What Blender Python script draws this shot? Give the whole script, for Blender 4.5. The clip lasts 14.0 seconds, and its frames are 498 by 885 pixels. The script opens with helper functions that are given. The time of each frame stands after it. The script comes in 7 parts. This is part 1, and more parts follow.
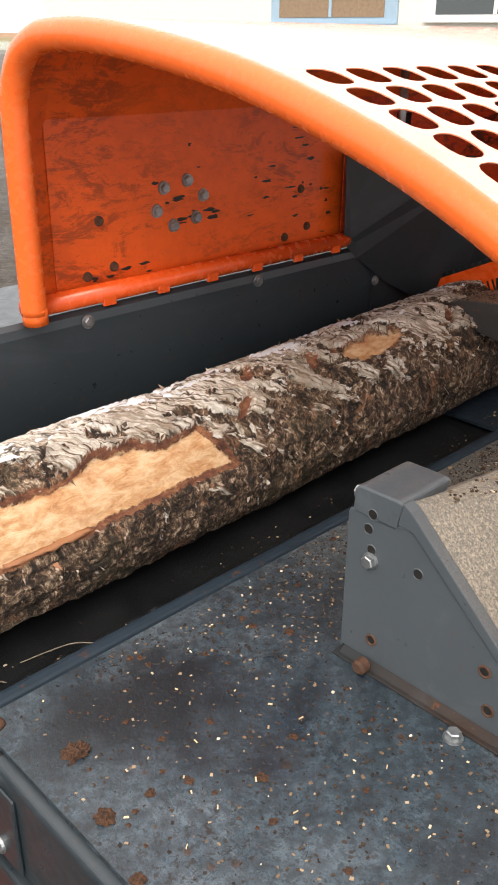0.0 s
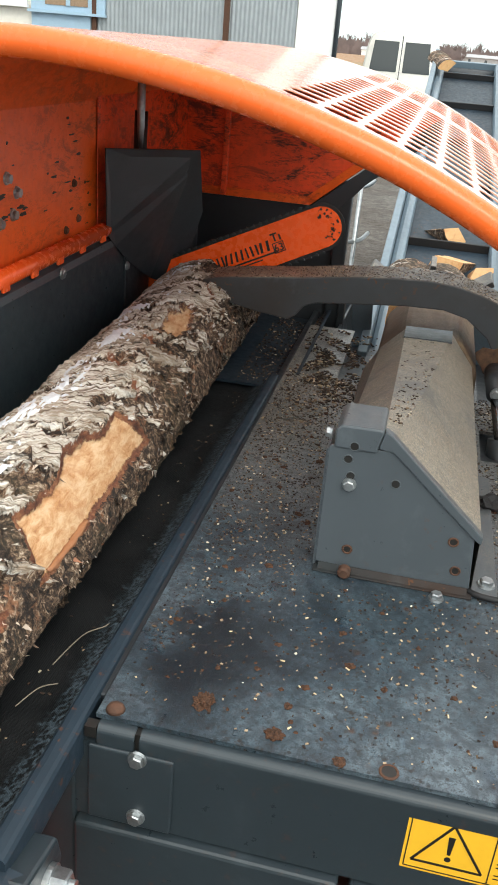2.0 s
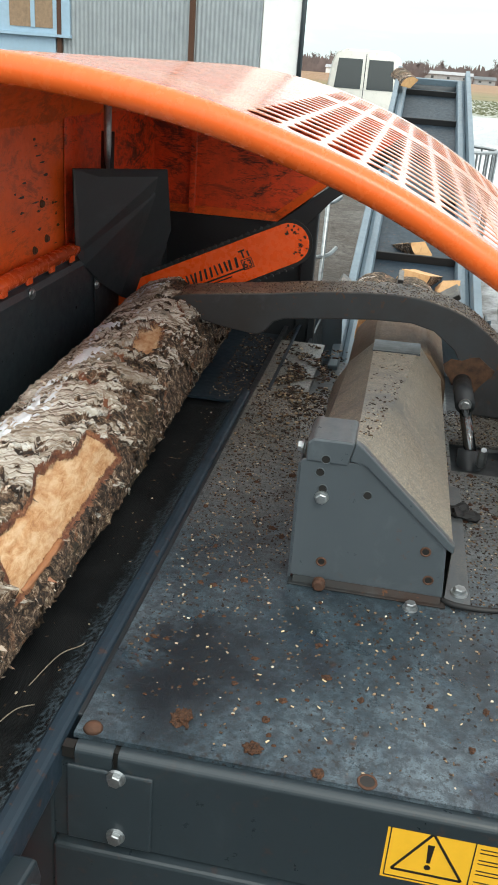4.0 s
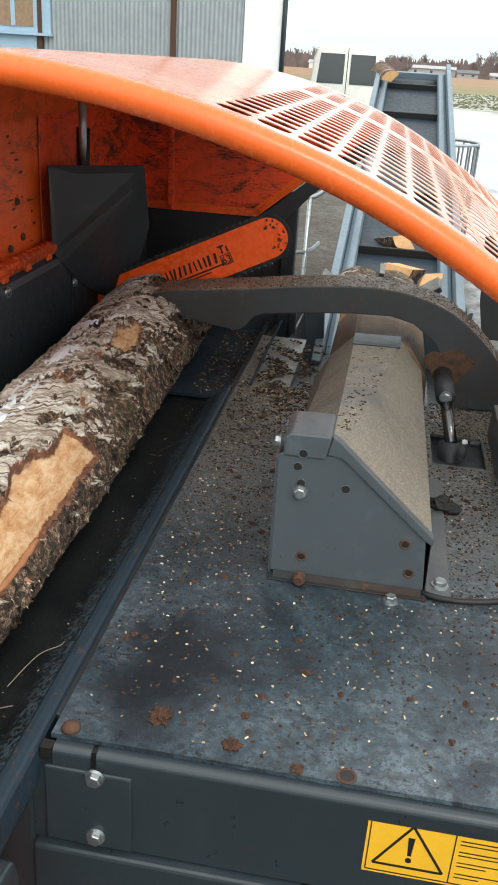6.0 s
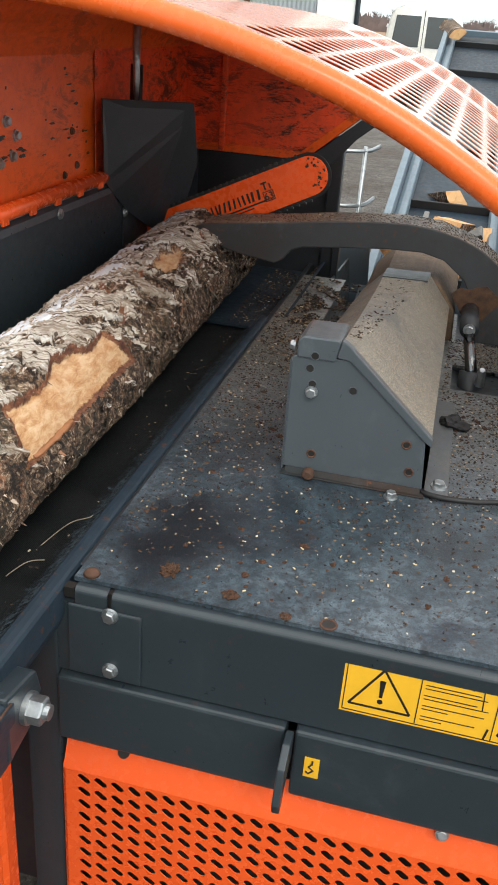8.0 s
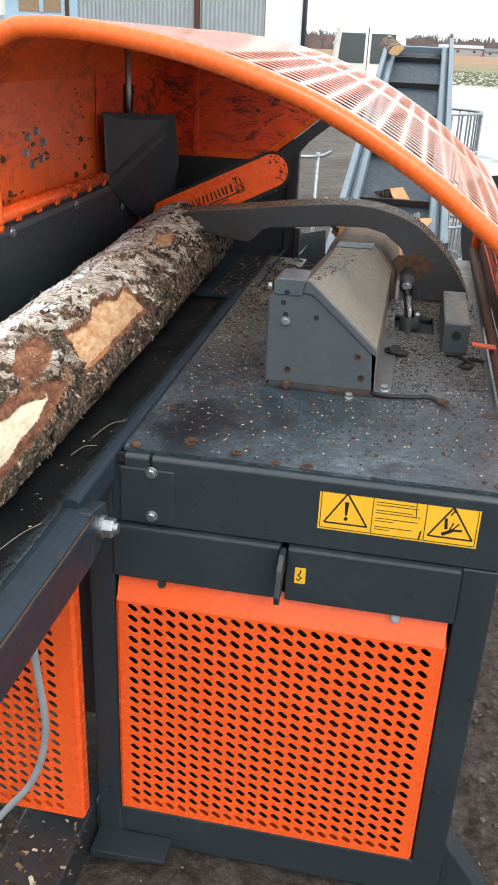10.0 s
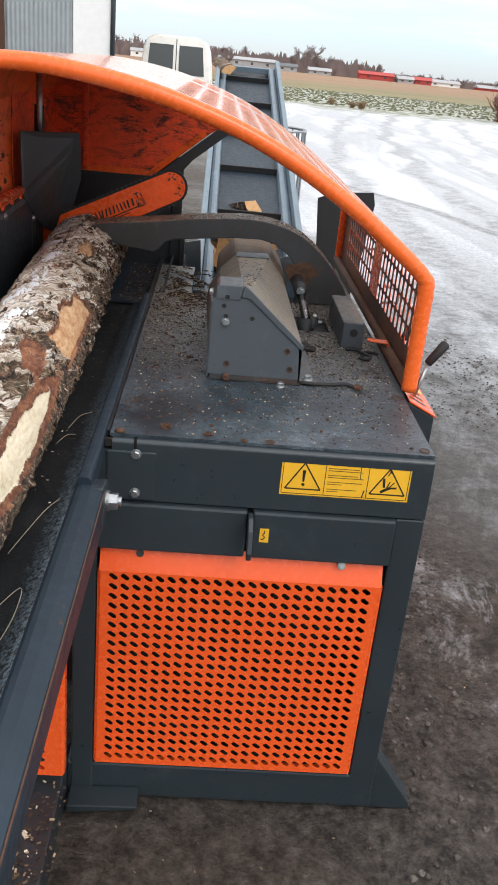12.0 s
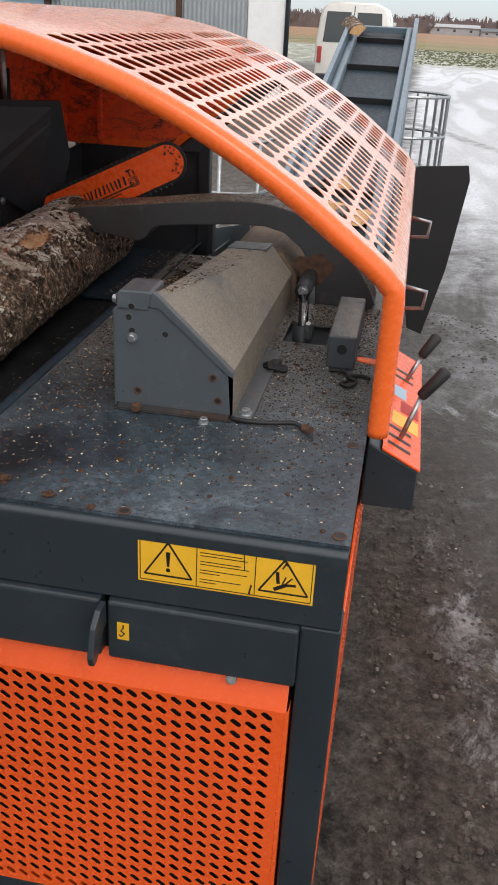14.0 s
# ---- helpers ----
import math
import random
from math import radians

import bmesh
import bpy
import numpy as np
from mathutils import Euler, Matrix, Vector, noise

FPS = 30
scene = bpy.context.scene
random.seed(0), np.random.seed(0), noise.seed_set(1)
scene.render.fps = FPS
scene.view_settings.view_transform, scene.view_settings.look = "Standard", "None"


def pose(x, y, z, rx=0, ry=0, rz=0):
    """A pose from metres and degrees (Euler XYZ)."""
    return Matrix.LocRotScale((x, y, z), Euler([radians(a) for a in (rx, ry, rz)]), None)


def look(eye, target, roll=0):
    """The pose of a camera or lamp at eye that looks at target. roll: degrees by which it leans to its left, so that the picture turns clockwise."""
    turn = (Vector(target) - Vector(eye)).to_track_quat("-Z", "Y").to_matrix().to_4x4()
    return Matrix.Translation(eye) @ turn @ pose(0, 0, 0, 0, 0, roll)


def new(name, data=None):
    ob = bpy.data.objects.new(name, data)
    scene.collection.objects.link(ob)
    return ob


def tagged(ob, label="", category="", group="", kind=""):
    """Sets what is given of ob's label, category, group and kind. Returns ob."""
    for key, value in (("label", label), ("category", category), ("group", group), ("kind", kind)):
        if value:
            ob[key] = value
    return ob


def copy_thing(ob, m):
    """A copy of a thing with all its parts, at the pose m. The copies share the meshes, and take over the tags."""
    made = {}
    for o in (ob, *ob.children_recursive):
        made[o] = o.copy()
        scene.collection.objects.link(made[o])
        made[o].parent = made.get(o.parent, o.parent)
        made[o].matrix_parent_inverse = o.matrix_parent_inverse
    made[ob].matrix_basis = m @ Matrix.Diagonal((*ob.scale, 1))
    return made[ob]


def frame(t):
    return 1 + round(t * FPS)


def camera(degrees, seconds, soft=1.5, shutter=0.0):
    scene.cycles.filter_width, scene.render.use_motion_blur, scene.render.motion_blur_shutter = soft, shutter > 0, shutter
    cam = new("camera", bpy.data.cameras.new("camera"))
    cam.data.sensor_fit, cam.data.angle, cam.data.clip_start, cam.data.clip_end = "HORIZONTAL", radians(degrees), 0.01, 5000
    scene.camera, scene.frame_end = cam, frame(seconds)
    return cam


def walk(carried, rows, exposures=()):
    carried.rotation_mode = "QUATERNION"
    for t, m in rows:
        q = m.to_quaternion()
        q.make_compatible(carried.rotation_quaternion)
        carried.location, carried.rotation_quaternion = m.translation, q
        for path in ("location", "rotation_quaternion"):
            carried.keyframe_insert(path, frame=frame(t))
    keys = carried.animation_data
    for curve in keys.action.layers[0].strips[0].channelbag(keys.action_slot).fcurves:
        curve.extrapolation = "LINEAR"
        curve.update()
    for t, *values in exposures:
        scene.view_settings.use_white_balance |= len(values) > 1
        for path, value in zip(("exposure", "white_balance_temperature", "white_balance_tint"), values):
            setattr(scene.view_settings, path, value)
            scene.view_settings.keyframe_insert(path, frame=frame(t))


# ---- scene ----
cam = camera(32.4, 14.0, soft=1.7, shutter=0.0)
METRES, EYE, TILT, LEAN, TURN = 2.4, 1.6, 0.0, 0.0, 45.6
ROWS = [
    (0.0, 0.0, 0.0, 0.0, 0.31, -25.46, -0.66),
    (0.5, -0.0768, 0.0246, -0.0016, -11.96, -25.73, 1.81),
    (1.0, -0.1605, 0.0178, 0.0043, -21.61, -25.88, 1.01),
    (1.5, -0.2243, 0.0113, 0.005, -30.53, -25.87, -3.32),
    (2.0, -0.2397, 0.0079, 0.0077, -33.0, -25.08, -4.55),
    (2.5, -0.2406, 0.0083, 0.0066, -33.66, -24.68, -4.26),
    (3.0, -0.2428, 0.009, 0.0067, -34.05, -24.69, -4.21),
    (3.5, -0.2416, 0.0065, 0.0086, -34.58, -24.24, -4.08),
    (4.0, -0.2405, 0.0046, 0.0091, -35.11, -23.89, -4.06),
    (6.5, -0.233, 0.0018, 0.0067, -36.22, -24.25, -3.39),
    (7.0, -0.2379, -0.003, 0.0032, -35.82, -25.28, -4.11),
    (7.5, -0.2468, -0.0229, -0.0002, -34.46, -25.85, -4.47),
    (8.0, -0.246, -0.0635, -0.0088, -31.54, -26.35, -4.02),
    (10.5, -0.387, -0.2191, 0.0094, -35.48, -24.9, -1.86),
    (11.0, -0.453, -0.2209, 0.0139, -38.09, -23.94, -1.51),
    (11.5, -0.5105, -0.2194, 0.01, -44.17, -24.06, -3.27),
    (12.0, -0.5277, -0.2197, 0.014, -47.04, -23.84, -5.19),
    (12.5, -0.5203, -0.2253, 0.0174, -47.78, -23.02, -5.36),
    (13.0, -0.5002, -0.2274, 0.015, -48.64, -23.2, -4.97),
    (13.5, -0.3866, -0.2243, 0.0048, -43.68, -24.68, -4.58),
    (14.0, -0.229, -0.2147, 0.0022, -34.95, -26.23, -2.76),
]
EXPOSURES = [(0, .58, 7300, 13), (0.5, .64, 7150, 11), (1.5, .50, 6900, 6), (2.5, .46, 6750, 4), (3.5, .44, 6680, 3), (4, .26, 6700, 2), (6.5, .30, 6750, 5), (8, .32, 6800, 7),
             (10.5, .40, 6600, 8), (11, .32, 6650, 9), (11.5, .12, 6700, 10), (12.5, .05, 6700, 12), (13.2, .02, 6750, 13), (13.6, -.02, 6800, 13), (14, -.18, 6850, 13)]
PATH = [(t, pose(0, 0, EYE, TILT, LEAN, TURN) @ pose(METRES * x, METRES * y, METRES * z, 90 + pitch, roll, yaw)) for t, x, y, z, yaw, pitch, roll in ROWS]
PATH += [(8.2, look((-0.308, -0.555, 1.557), (-0.709, 1.185, 0.656), 5.0)), (10.3, look((-0.242, -1.023, 1.606), (-0.538, 0.767, 0.764), 2.3))]
walk(cam, sorted(PATH, key=lambda row: row[0]), EXPOSURES)

# ---- world and light: a bright overcast winter day ----
SUN_AZ, SUN_EL = -58.0, 46.0      # degrees: from +x towards +y, and above the horizon
world = bpy.data.worlds.new("overcast_sky")
scene.world = world
world.use_nodes = True
wn, wl = world.node_tree.nodes, world.node_tree.links
wn.clear()
w_out = wn.new("ShaderNodeOutputWorld")
w_bg = wn.new("ShaderNodeBackground")
w_sky = wn.new("ShaderNodeTexSky")
w_sky.sky_type = "NISHITA"
w_sky.sun_disc = False
w_sky.sun_elevation = radians(SUN_EL)
w_sky.sun_rotation = radians(90 - SUN_AZ)
w_tc = wn.new("ShaderNodeTexCoord")
w_map = wn.new("ShaderNodeMapping")
w_map.inputs["Scale"].default_value = (1.0, 1.0, 7.0)
w_noise = wn.new("ShaderNodeTexNoise")
w_noise.inputs["Scale"].default_value = 2.0
w_noise.inputs["Detail"].default_value = 7.0
w_noise.inputs["Roughness"].default_value = 0.6
w_cloud = wn.new("ShaderNodeValToRGB")
w_cloud.color_ramp.elements[0].position = 0.47
w_cloud.color_ramp.elements[1].position = 0.68
w_sep = wn.new("ShaderNodeSeparateXYZ")
w_grad = wn.new("ShaderNodeValToRGB")
stops = w_grad.color_ramp.elements
stops[0].position, stops[0].color = 0.0, (0.60, 0.66, 0.74, 1)
stops[1].position, stops[1].color = 0.09, (0.66, 0.84, 0.98, 1)
for place_on, tone in ((0.03, (0.56, 0.72, 0.86, 1)), (0.20, (1.15, 1.20, 1.24, 1)), (0.55, (1.75, 1.78, 1.80, 1)), (1.0, (2.0, 2.02, 2.05, 1))):
    e = stops.new(place_on)
    e.color = tone
w_mix = wn.new("ShaderNodeMix")
w_mix.data_type = "RGBA"
w_mix.inputs["B"].default_value = (0.97, 0.985, 1.0, 1.0)
w_low = wn.new("ShaderNodeMath")
w_low.operation = "MULTIPLY"
w_add = wn.new("ShaderNodeMix")
w_add.data_type = "RGBA"
w_add.blend_type = "MIX"
w_add.inputs["Factor"].default_value = 0.06
wl.new(w_tc.outputs["Generated"], w_map.inputs["Vector"])
wl.new(w_tc.outputs["Generated"], w_sep.inputs["Vector"])
wl.new(w_sep.outputs["Z"], w_grad.inputs["Fac"])
wl.new(w_map.outputs["Vector"], w_noise.inputs["Vector"])
wl.new(w_noise.outputs["Fac"], w_cloud.inputs["Fac"])
wl.new(w_cloud.outputs["Color"], w_low.inputs[0])
w_low.inputs[1].default_value = 0.85
wl.new(w_grad.outputs["Color"], w_mix.inputs["A"])
wl.new(w_low.outputs[0], w_mix.inputs["Factor"])
wl.new(w_mix.outputs["Result"], w_add.inputs["A"])
wl.new(w_sky.outputs["Color"], w_add.inputs["B"])
wl.new(w_add.outputs["Result"], w_bg.inputs["Color"])
w_bg.inputs["Strength"].default_value = 0.95
wl.new(w_bg.outputs["Background"], w_out.inputs["Surface"])

sun = new("sun", bpy.data.lights.new("sun", "SUN"))
sun.data.energy = 1.1
sun.data.angle = radians(25)
sun.data.color = (1.0, 0.95, 0.88)
sun_dir = Vector((math.cos(radians(SUN_AZ)) * math.cos(radians(SUN_EL)), math.sin(radians(SUN_AZ)) * math.cos(radians(SUN_EL)), math.sin(radians(SUN_EL))))
sun.matrix_world = look(sun_dir * 50, (0, 0, 0))


# ---- materials ----
class Nodes:
    """A small wrapper that builds one node material."""

    def __init__(self, name):
        self.mat = bpy.data.materials.new(name)
        self.mat.use_nodes = True
        self.t = self.mat.node_tree
        self.bsdf = self.t.nodes["Principled BSDF"]
        self.tc = self.t.nodes.new("ShaderNodeTexCoord")

    def put(self, socket, value):
        if isinstance(value, bpy.types.NodeSocket):
            self.t.links.new(value, socket)
        else:
            socket.default_value = value

    def coords(self, scale=(1, 1, 1), rot=(0, 0, 0)):
        m = self.t.nodes.new("ShaderNodeMapping")
        m.inputs["Scale"].default_value = scale
        m.inputs["Rotation"].default_value = [radians(a) for a in rot]
        self.t.links.new(self.tc.outputs["Object"], m.inputs["Vector"])
        return m.outputs["Vector"]

    def noise(self, scale, detail=5.0, rough=0.6, stretch=(1, 1, 1), distort=0.0, rot=(0, 0, 0)):
        n = self.t.nodes.new("ShaderNodeTexNoise")
        n.inputs["Scale"].default_value = scale
        n.inputs["Detail"].default_value = detail
        n.inputs["Roughness"].default_value = rough
        n.inputs["Distortion"].default_value = distort
        self.t.links.new(self.coords(stretch, rot), n.inputs["Vector"])
        return n.outputs["Fac"]

    def voronoi(self, scale, stretch=(1, 1, 1), feature="F1", out="Distance"):
        n = self.t.nodes.new("ShaderNodeTexVoronoi")
        n.feature = feature
        n.inputs["Scale"].default_value = scale
        self.t.links.new(self.coords(stretch), n.inputs["Vector"])
        return n.outputs[out]

    def wave(self, scale, axis="Y", stretch=(1, 1, 1), distort=0.0, dscale=1.0):
        n = self.t.nodes.new("ShaderNodeTexWave")
        n.bands_direction = axis
        n.inputs["Scale"].default_value = scale
        n.inputs["Distortion"].default_value = distort
        n.inputs["Detail Scale"].default_value = dscale
        self.t.links.new(self.coords(stretch), n.inputs["Vector"])
        return n.outputs["Fac"]

    def ramp(self, fac, stops):
        r = self.t.nodes.new("ShaderNodeValToRGB")
        els = r.color_ramp.elements
        while len(els) < len(stops):
            els.new(0.5)
        for e, (p, c) in zip(els, stops):
            e.position = p
            e.color = (*c, 1) if isinstance(c, tuple) else (c, c, c, 1)
        self.t.links.new(fac, r.inputs["Fac"])
        return r.outputs["Color"]

    def mix(self, fac, a, b, how="MIX"):
        m = self.t.nodes.new("ShaderNodeMix")
        m.data_type = "RGBA"
        m.blend_type = how
        self.put(m.inputs["Factor"], fac)
        for sock, v in ((m.inputs["A"], a), (m.inputs["B"], b)):
            self.put(sock, (*v, 1) if isinstance(v, tuple) else v)
        return m.outputs["Result"]

    def math(self, op, a, b=0.0):
        m = self.t.nodes.new("ShaderNodeMath")
        m.operation = op
        self.put(m.inputs[0], a)
        self.put(m.inputs[1], b)
        return m.outputs[0]

    def facing(self):
        """How far the surface looks upwards, 0 to 1."""
        g = self.t.nodes.new("ShaderNodeNewGeometry")
        s = self.t.nodes.new("ShaderNodeSeparateXYZ")
        self.t.links.new(g.outputs["Normal"], s.inputs["Vector"])
        return s.outputs["Z"]

    def random(self):
        o = self.t.nodes.new("ShaderNodeObjectInfo")
        return o.outputs["Random"]

    def island(self):
        g = self.t.nodes.new("ShaderNodeNewGeometry")
        return g.outputs["Random Per Island"]

    def bump(self, height, strength=0.3, distance=0.01, under=None):
        b = self.t.nodes.new("ShaderNodeBump")
        b.inputs["Strength"].default_value = strength
        b.inputs["Distance"].default_value = distance
        self.t.links.new(height, b.inputs["Height"])
        if under is not None:
            self.t.links.new(under, b.inputs["Normal"])
        return b.outputs["Normal"]

    def done(self, color, rough=0.5, metal=0.0, normal=None, coat=0.0, spec=None):
        self.put(self.bsdf.inputs["Base Color"], (*color, 1) if isinstance(color, tuple) else color)
        self.put(self.bsdf.inputs["Roughness"], rough)
        self.put(self.bsdf.inputs["Metallic"], metal)
        if normal is not None:
            self.t.links.new(normal, self.bsdf.inputs["Normal"])
        if coat:
            self.bsdf.inputs["Coat Weight"].default_value = coat
            self.bsdf.inputs["Coat Roughness"].default_value = 0.12
        if spec is not None:
            self.bsdf.inputs["Specular IOR Level"].default_value = spec
        return self.mat


def paint(name, base, dark, rough=0.38, wear=0.5, rust=0.0, dust=0.0):
    """Painted sheet steel with scuffs, grime, rust specks and dust on what looks up."""
    n = Nodes(name)
    big = n.noise(3.0, 6, 0.65)
    fine = n.noise(45, 5, 0.7)
    streak = n.noise(9, 6, 0.7, (1, 0.25, 1), 0.6)
    col = n.mix(n.ramp(big, [(0.35, 0.0), (0.7, wear)]), base, dark)
    col = n.mix(n.ramp(streak, [(0.56, 0.0), (0.72, 0.45 * wear)]), col, tuple(min(1, c * 1.9 + 0.02) for c in base))
    if rust:
        spots = n.noise(70, 3, 0.6)
        zone = n.noise(5, 3, 0.6)
        f = n.math("MULTIPLY", n.ramp(spots, [(0.62, 0.0), (0.68, 1.0)]), n.ramp(zone, [(0.4, 0.0), (0.6, rust)]))
        col = n.mix(f, col, (0.11, 0.045, 0.02))
    if dust:
        up = n.ramp(n.facing(), [(0.3, 0.0), (0.9, 1.0)])
        grains = n.ramp(n.noise(480, 3, 0.6), [(0.40, 0.15), (0.66, 1.0)])
        patch = n.ramp(n.noise(9, 6, 0.7, (1, 0.6, 1), 0.6), [(0.36, 0.05), (0.58, 1.0)])
        f = n.math("MULTIPLY", n.math("MULTIPLY", up, grains), n.math("MULTIPLY", patch, dust))
        col = n.mix(f, col, (0.32, 0.26, 0.185))
    r = n.ramp(fine, [(0.3, rough - 0.08), (0.7, rough + 0.12)])
    return n.done(col, r, 0.0, n.bump(fine, 0.05, 0.002, n.bump(big, 0.05, 0.01)))


STEEL = paint("grey_painted_steel", (0.024, 0.034, 0.041), (0.015, 0.022, 0.027), 0.34, 0.7, 0.25)
RAIL = paint("dark_blue_grey_paint", (0.021, 0.035, 0.050), (0.011, 0.018, 0.026), 0.5, 0.9, 0.6)
RAIL.node_tree.nodes["Principled BSDF"].inputs["Specular IOR Level"].default_value = 0.25
STEEL_DARK = paint("dark_painted_steel", (0.024, 0.029, 0.034), (0.014, 0.017, 0.020), 0.40, 0.6)
STEEL_DUSTY = paint("dusty_grey_steel", (0.060, 0.072, 0.084), (0.036, 0.043, 0.050), 0.4, 0.5, 0.4, 0.9)
COVER = paint("cover_painted_steel", (0.068, 0.081, 0.092), (0.047, 0.057, 0.066), 0.34, 0.6, 0.35, 0.25)
COVER_DUSTY = paint("sawdust_covered_steel", (0.080, 0.092, 0.102), (0.105, 0.098, 0.088), 0.5, 1.0, 0.5, 0.0)


def sawdust_film(mat, colour, low, high, amount):
    """Adds a clinging layer of sawdust, thick and thin in drifts, to a paint."""
    t = mat.node_tree
    bsdf = t.nodes["Principled BSDF"]
    under = bsdf.inputs["Base Color"].links[0].from_socket
    tc = t.nodes.new("ShaderNodeTexCoord")

    def noise_at(scale, detail, rough):
        q = t.nodes.new("ShaderNodeTexNoise")
        q.inputs["Scale"].default_value = scale
        q.inputs["Detail"].default_value = detail
        q.inputs["Roughness"].default_value = rough
        t.links.new(tc.outputs["Object"], q.inputs["Vector"])
        return q.outputs["Fac"]

    def span(fac, a, b, top):
        m = t.nodes.new("ShaderNodeMapRange")
        m.inputs["From Min"].default_value = a
        m.inputs["From Max"].default_value = b
        m.inputs["To Max"].default_value = top
        t.links.new(fac, m.inputs["Value"])
        return m.outputs["Result"]

    both = t.nodes.new("ShaderNodeMath")
    both.operation = "MULTIPLY"
    t.links.new(span(noise_at(7.0, 6, 0.7), low, high, 1.0), both.inputs[0])
    t.links.new(span(noise_at(420.0, 4, 0.7), 0.36, 0.58, amount), both.inputs[1])
    tint = t.nodes.new("ShaderNodeMix")
    tint.data_type = "RGBA"
    tint.inputs["A"].default_value = (*(c * 0.35 for c in colour), 1)
    tint.inputs["B"].default_value = (*colour, 1)
    t.links.new(span(noise_at(260.0, 3, 0.8), 0.35, 0.65, 1.0), tint.inputs["Factor"])
    mix = t.nodes.new("ShaderNodeMix")
    mix.data_type = "RGBA"
    t.links.new(both.outputs[0], mix.inputs["Factor"])
    t.links.new(under, mix.inputs["A"])
    t.links.new(tint.outputs["Result"], mix.inputs["B"])
    t.links.new(mix.outputs["Result"], bsdf.inputs["Base Color"])


sawdust_film(COVER_DUSTY, (0.46, 0.395, 0.30), 0.25, 0.50, 0.95)
RUSTY_COVER = paint("rust_stained_cover_steel", (0.026, 0.030, 0.032), (0.045, 0.022, 0.013), 0.6, 0.9, 1.0, 0.0)
RUSTY_COVER.node_tree.nodes["Principled BSDF"].inputs["Specular IOR Level"].default_value = 0.15
CONVEYOR_BLUE = paint("blue_grey_paint", (0.125, 0.175, 0.215), (0.080, 0.110, 0.138), 0.4, 0.6, 0.3)


STAIN = (-0.225, -0.51, 0.0)      # in the table top's own axes


def table_material():
    n = Nodes("worn_table_paint")
    big = n.noise(3.1, 8, 0.68, (1, 1, 1), 0.5)
    mid = n.noise(13, 7, 0.72, (1, 1, 1), 0.5)
    fine = n.noise(260, 4, 0.7)
    col = n.ramp(big, [(0.34, (0.012, 0.022, 0.030)), (0.46, (0.056, 0.086, 0.108)), (0.60, (0.135, 0.175, 0.205))])
    col = n.mix(n.ramp(mid, [(0.48, 0.0), (0.70, 0.65)]), col, (0.030, 0.040, 0.056))
    # dark oily blots, and bluish patches that put the sky's sheen into the colour
    col = n.mix(n.ramp(n.noise(5, 6, 0.65, (1, 1, 1), 1.0), [(0.55, 0.0), (0.63, 0.8)]), col, (0.014, 0.018, 0.028))
    col = n.mix(n.ramp(n.noise(7, 5, 0.7, (1, 1, 1), 0.6), [(0.58, 0.0), (0.68, 0.6)]), col, (0.028, 0.056, 0.090))
    col = n.mix(n.ramp(n.noise(85, 5, 0.78), [(0.48, 0.0), (0.62, 0.75)]), col, (0.014, 0.018, 0.023))
    col = n.mix(n.ramp(n.noise(210, 4, 0.75), [(0.56, 0.0), (0.68, 0.6)]), col, (0.098, 0.122, 0.145))
    col = n.mix(n.ramp(n.noise(330, 3, 0.7), [(0.60, 0.0), (0.68, 0.7)]), col, (0.012, 0.012, 0.013))
    specks = n.ramp(n.voronoi(75), [(0.12, 1.0), (0.20, 0.0)])
    col = n.mix(n.math("MULTIPLY", specks, n.ramp(n.noise(6, 3), [(0.42, 0.0), (0.56, 0.9)])), col, (0.022, 0.013, 0.010))
    spots = n.ramp(n.voronoi(21), [(0.07, 1.0), (0.13, 0.0)])
    col = n.mix(n.math("MULTIPLY", spots, n.ramp(n.noise(9, 3), [(0.45, 0.0), (0.55, 0.85)])), col, (0.060, 0.030, 0.018))
    # the wet stain at the front corner
    st = n.t.nodes.new("ShaderNodeVectorMath")
    st.operation = "DISTANCE"
    n.t.links.new(n.coords((1.0, 0.75, 0.0)), st.inputs[0])
    st.inputs[1].default_value = STAIN
    reach = n.math("ADD", st.outputs["Value"], n.math("MULTIPLY", n.math("SUBTRACT", n.noise(14, 7, 0.7, (1, 1, 1), 0.8), 0.5), 0.22))
    col = n.mix(n.ramp(reach, [(0.035, 0.92), (0.10, 0.0)]), col, (0.004, 0.009, 0.014))
    # sawdust drifts grow thicker beyond the splitter's front
    s = n.t.nodes.new("ShaderNodeSeparateXYZ")
    n.t.links.new(n.tc.outputs["Object"], s.inputs["Vector"])
    far = n.ramp(n.math("ADD", n.math("MULTIPLY", s.outputs["Y"], 0.5), n.math("MULTIPLY", n.noise(5, 4), 0.4)), [(-0.0, 0.0), (0.35, 1.0)])
    dust = n.math("MULTIPLY", far, n.ramp(n.noise(230, 3, 0.65), [(0.45, 0.0), (0.60, 0.65)]))
    col = n.mix(dust, col, (0.26, 0.21, 0.155))
    # a thin brown dust film, also holding the grazing sky's haze as colour, washed off the wet front edge, and dark
    # crumbs trodden into it
    film = n.ramp(n.math("ADD", s.outputs["Y"], n.math("MULTIPLY", n.noise(3.5, 6, 0.7, (1, 1, 1), 0.6), 0.9)), [(-0.25, 0.0), (0.70, 0.85)])
    film = n.math("MULTIPLY", film, n.ramp(n.noise(330, 4, 0.75), [(0.36, 0.15), (0.60, 1.0)]))
    col = n.mix(film, col, (0.26, 0.245, 0.21))
    col = n.mix(n.math("MULTIPLY", n.ramp(n.noise(120, 4, 0.7), [(0.55, 0.0), (0.60, 1.0)]), n.ramp(n.noise(8, 4, 0.6), [(0.40, 0.1), (0.60, 0.9)])), col, (0.020, 0.014, 0.011))
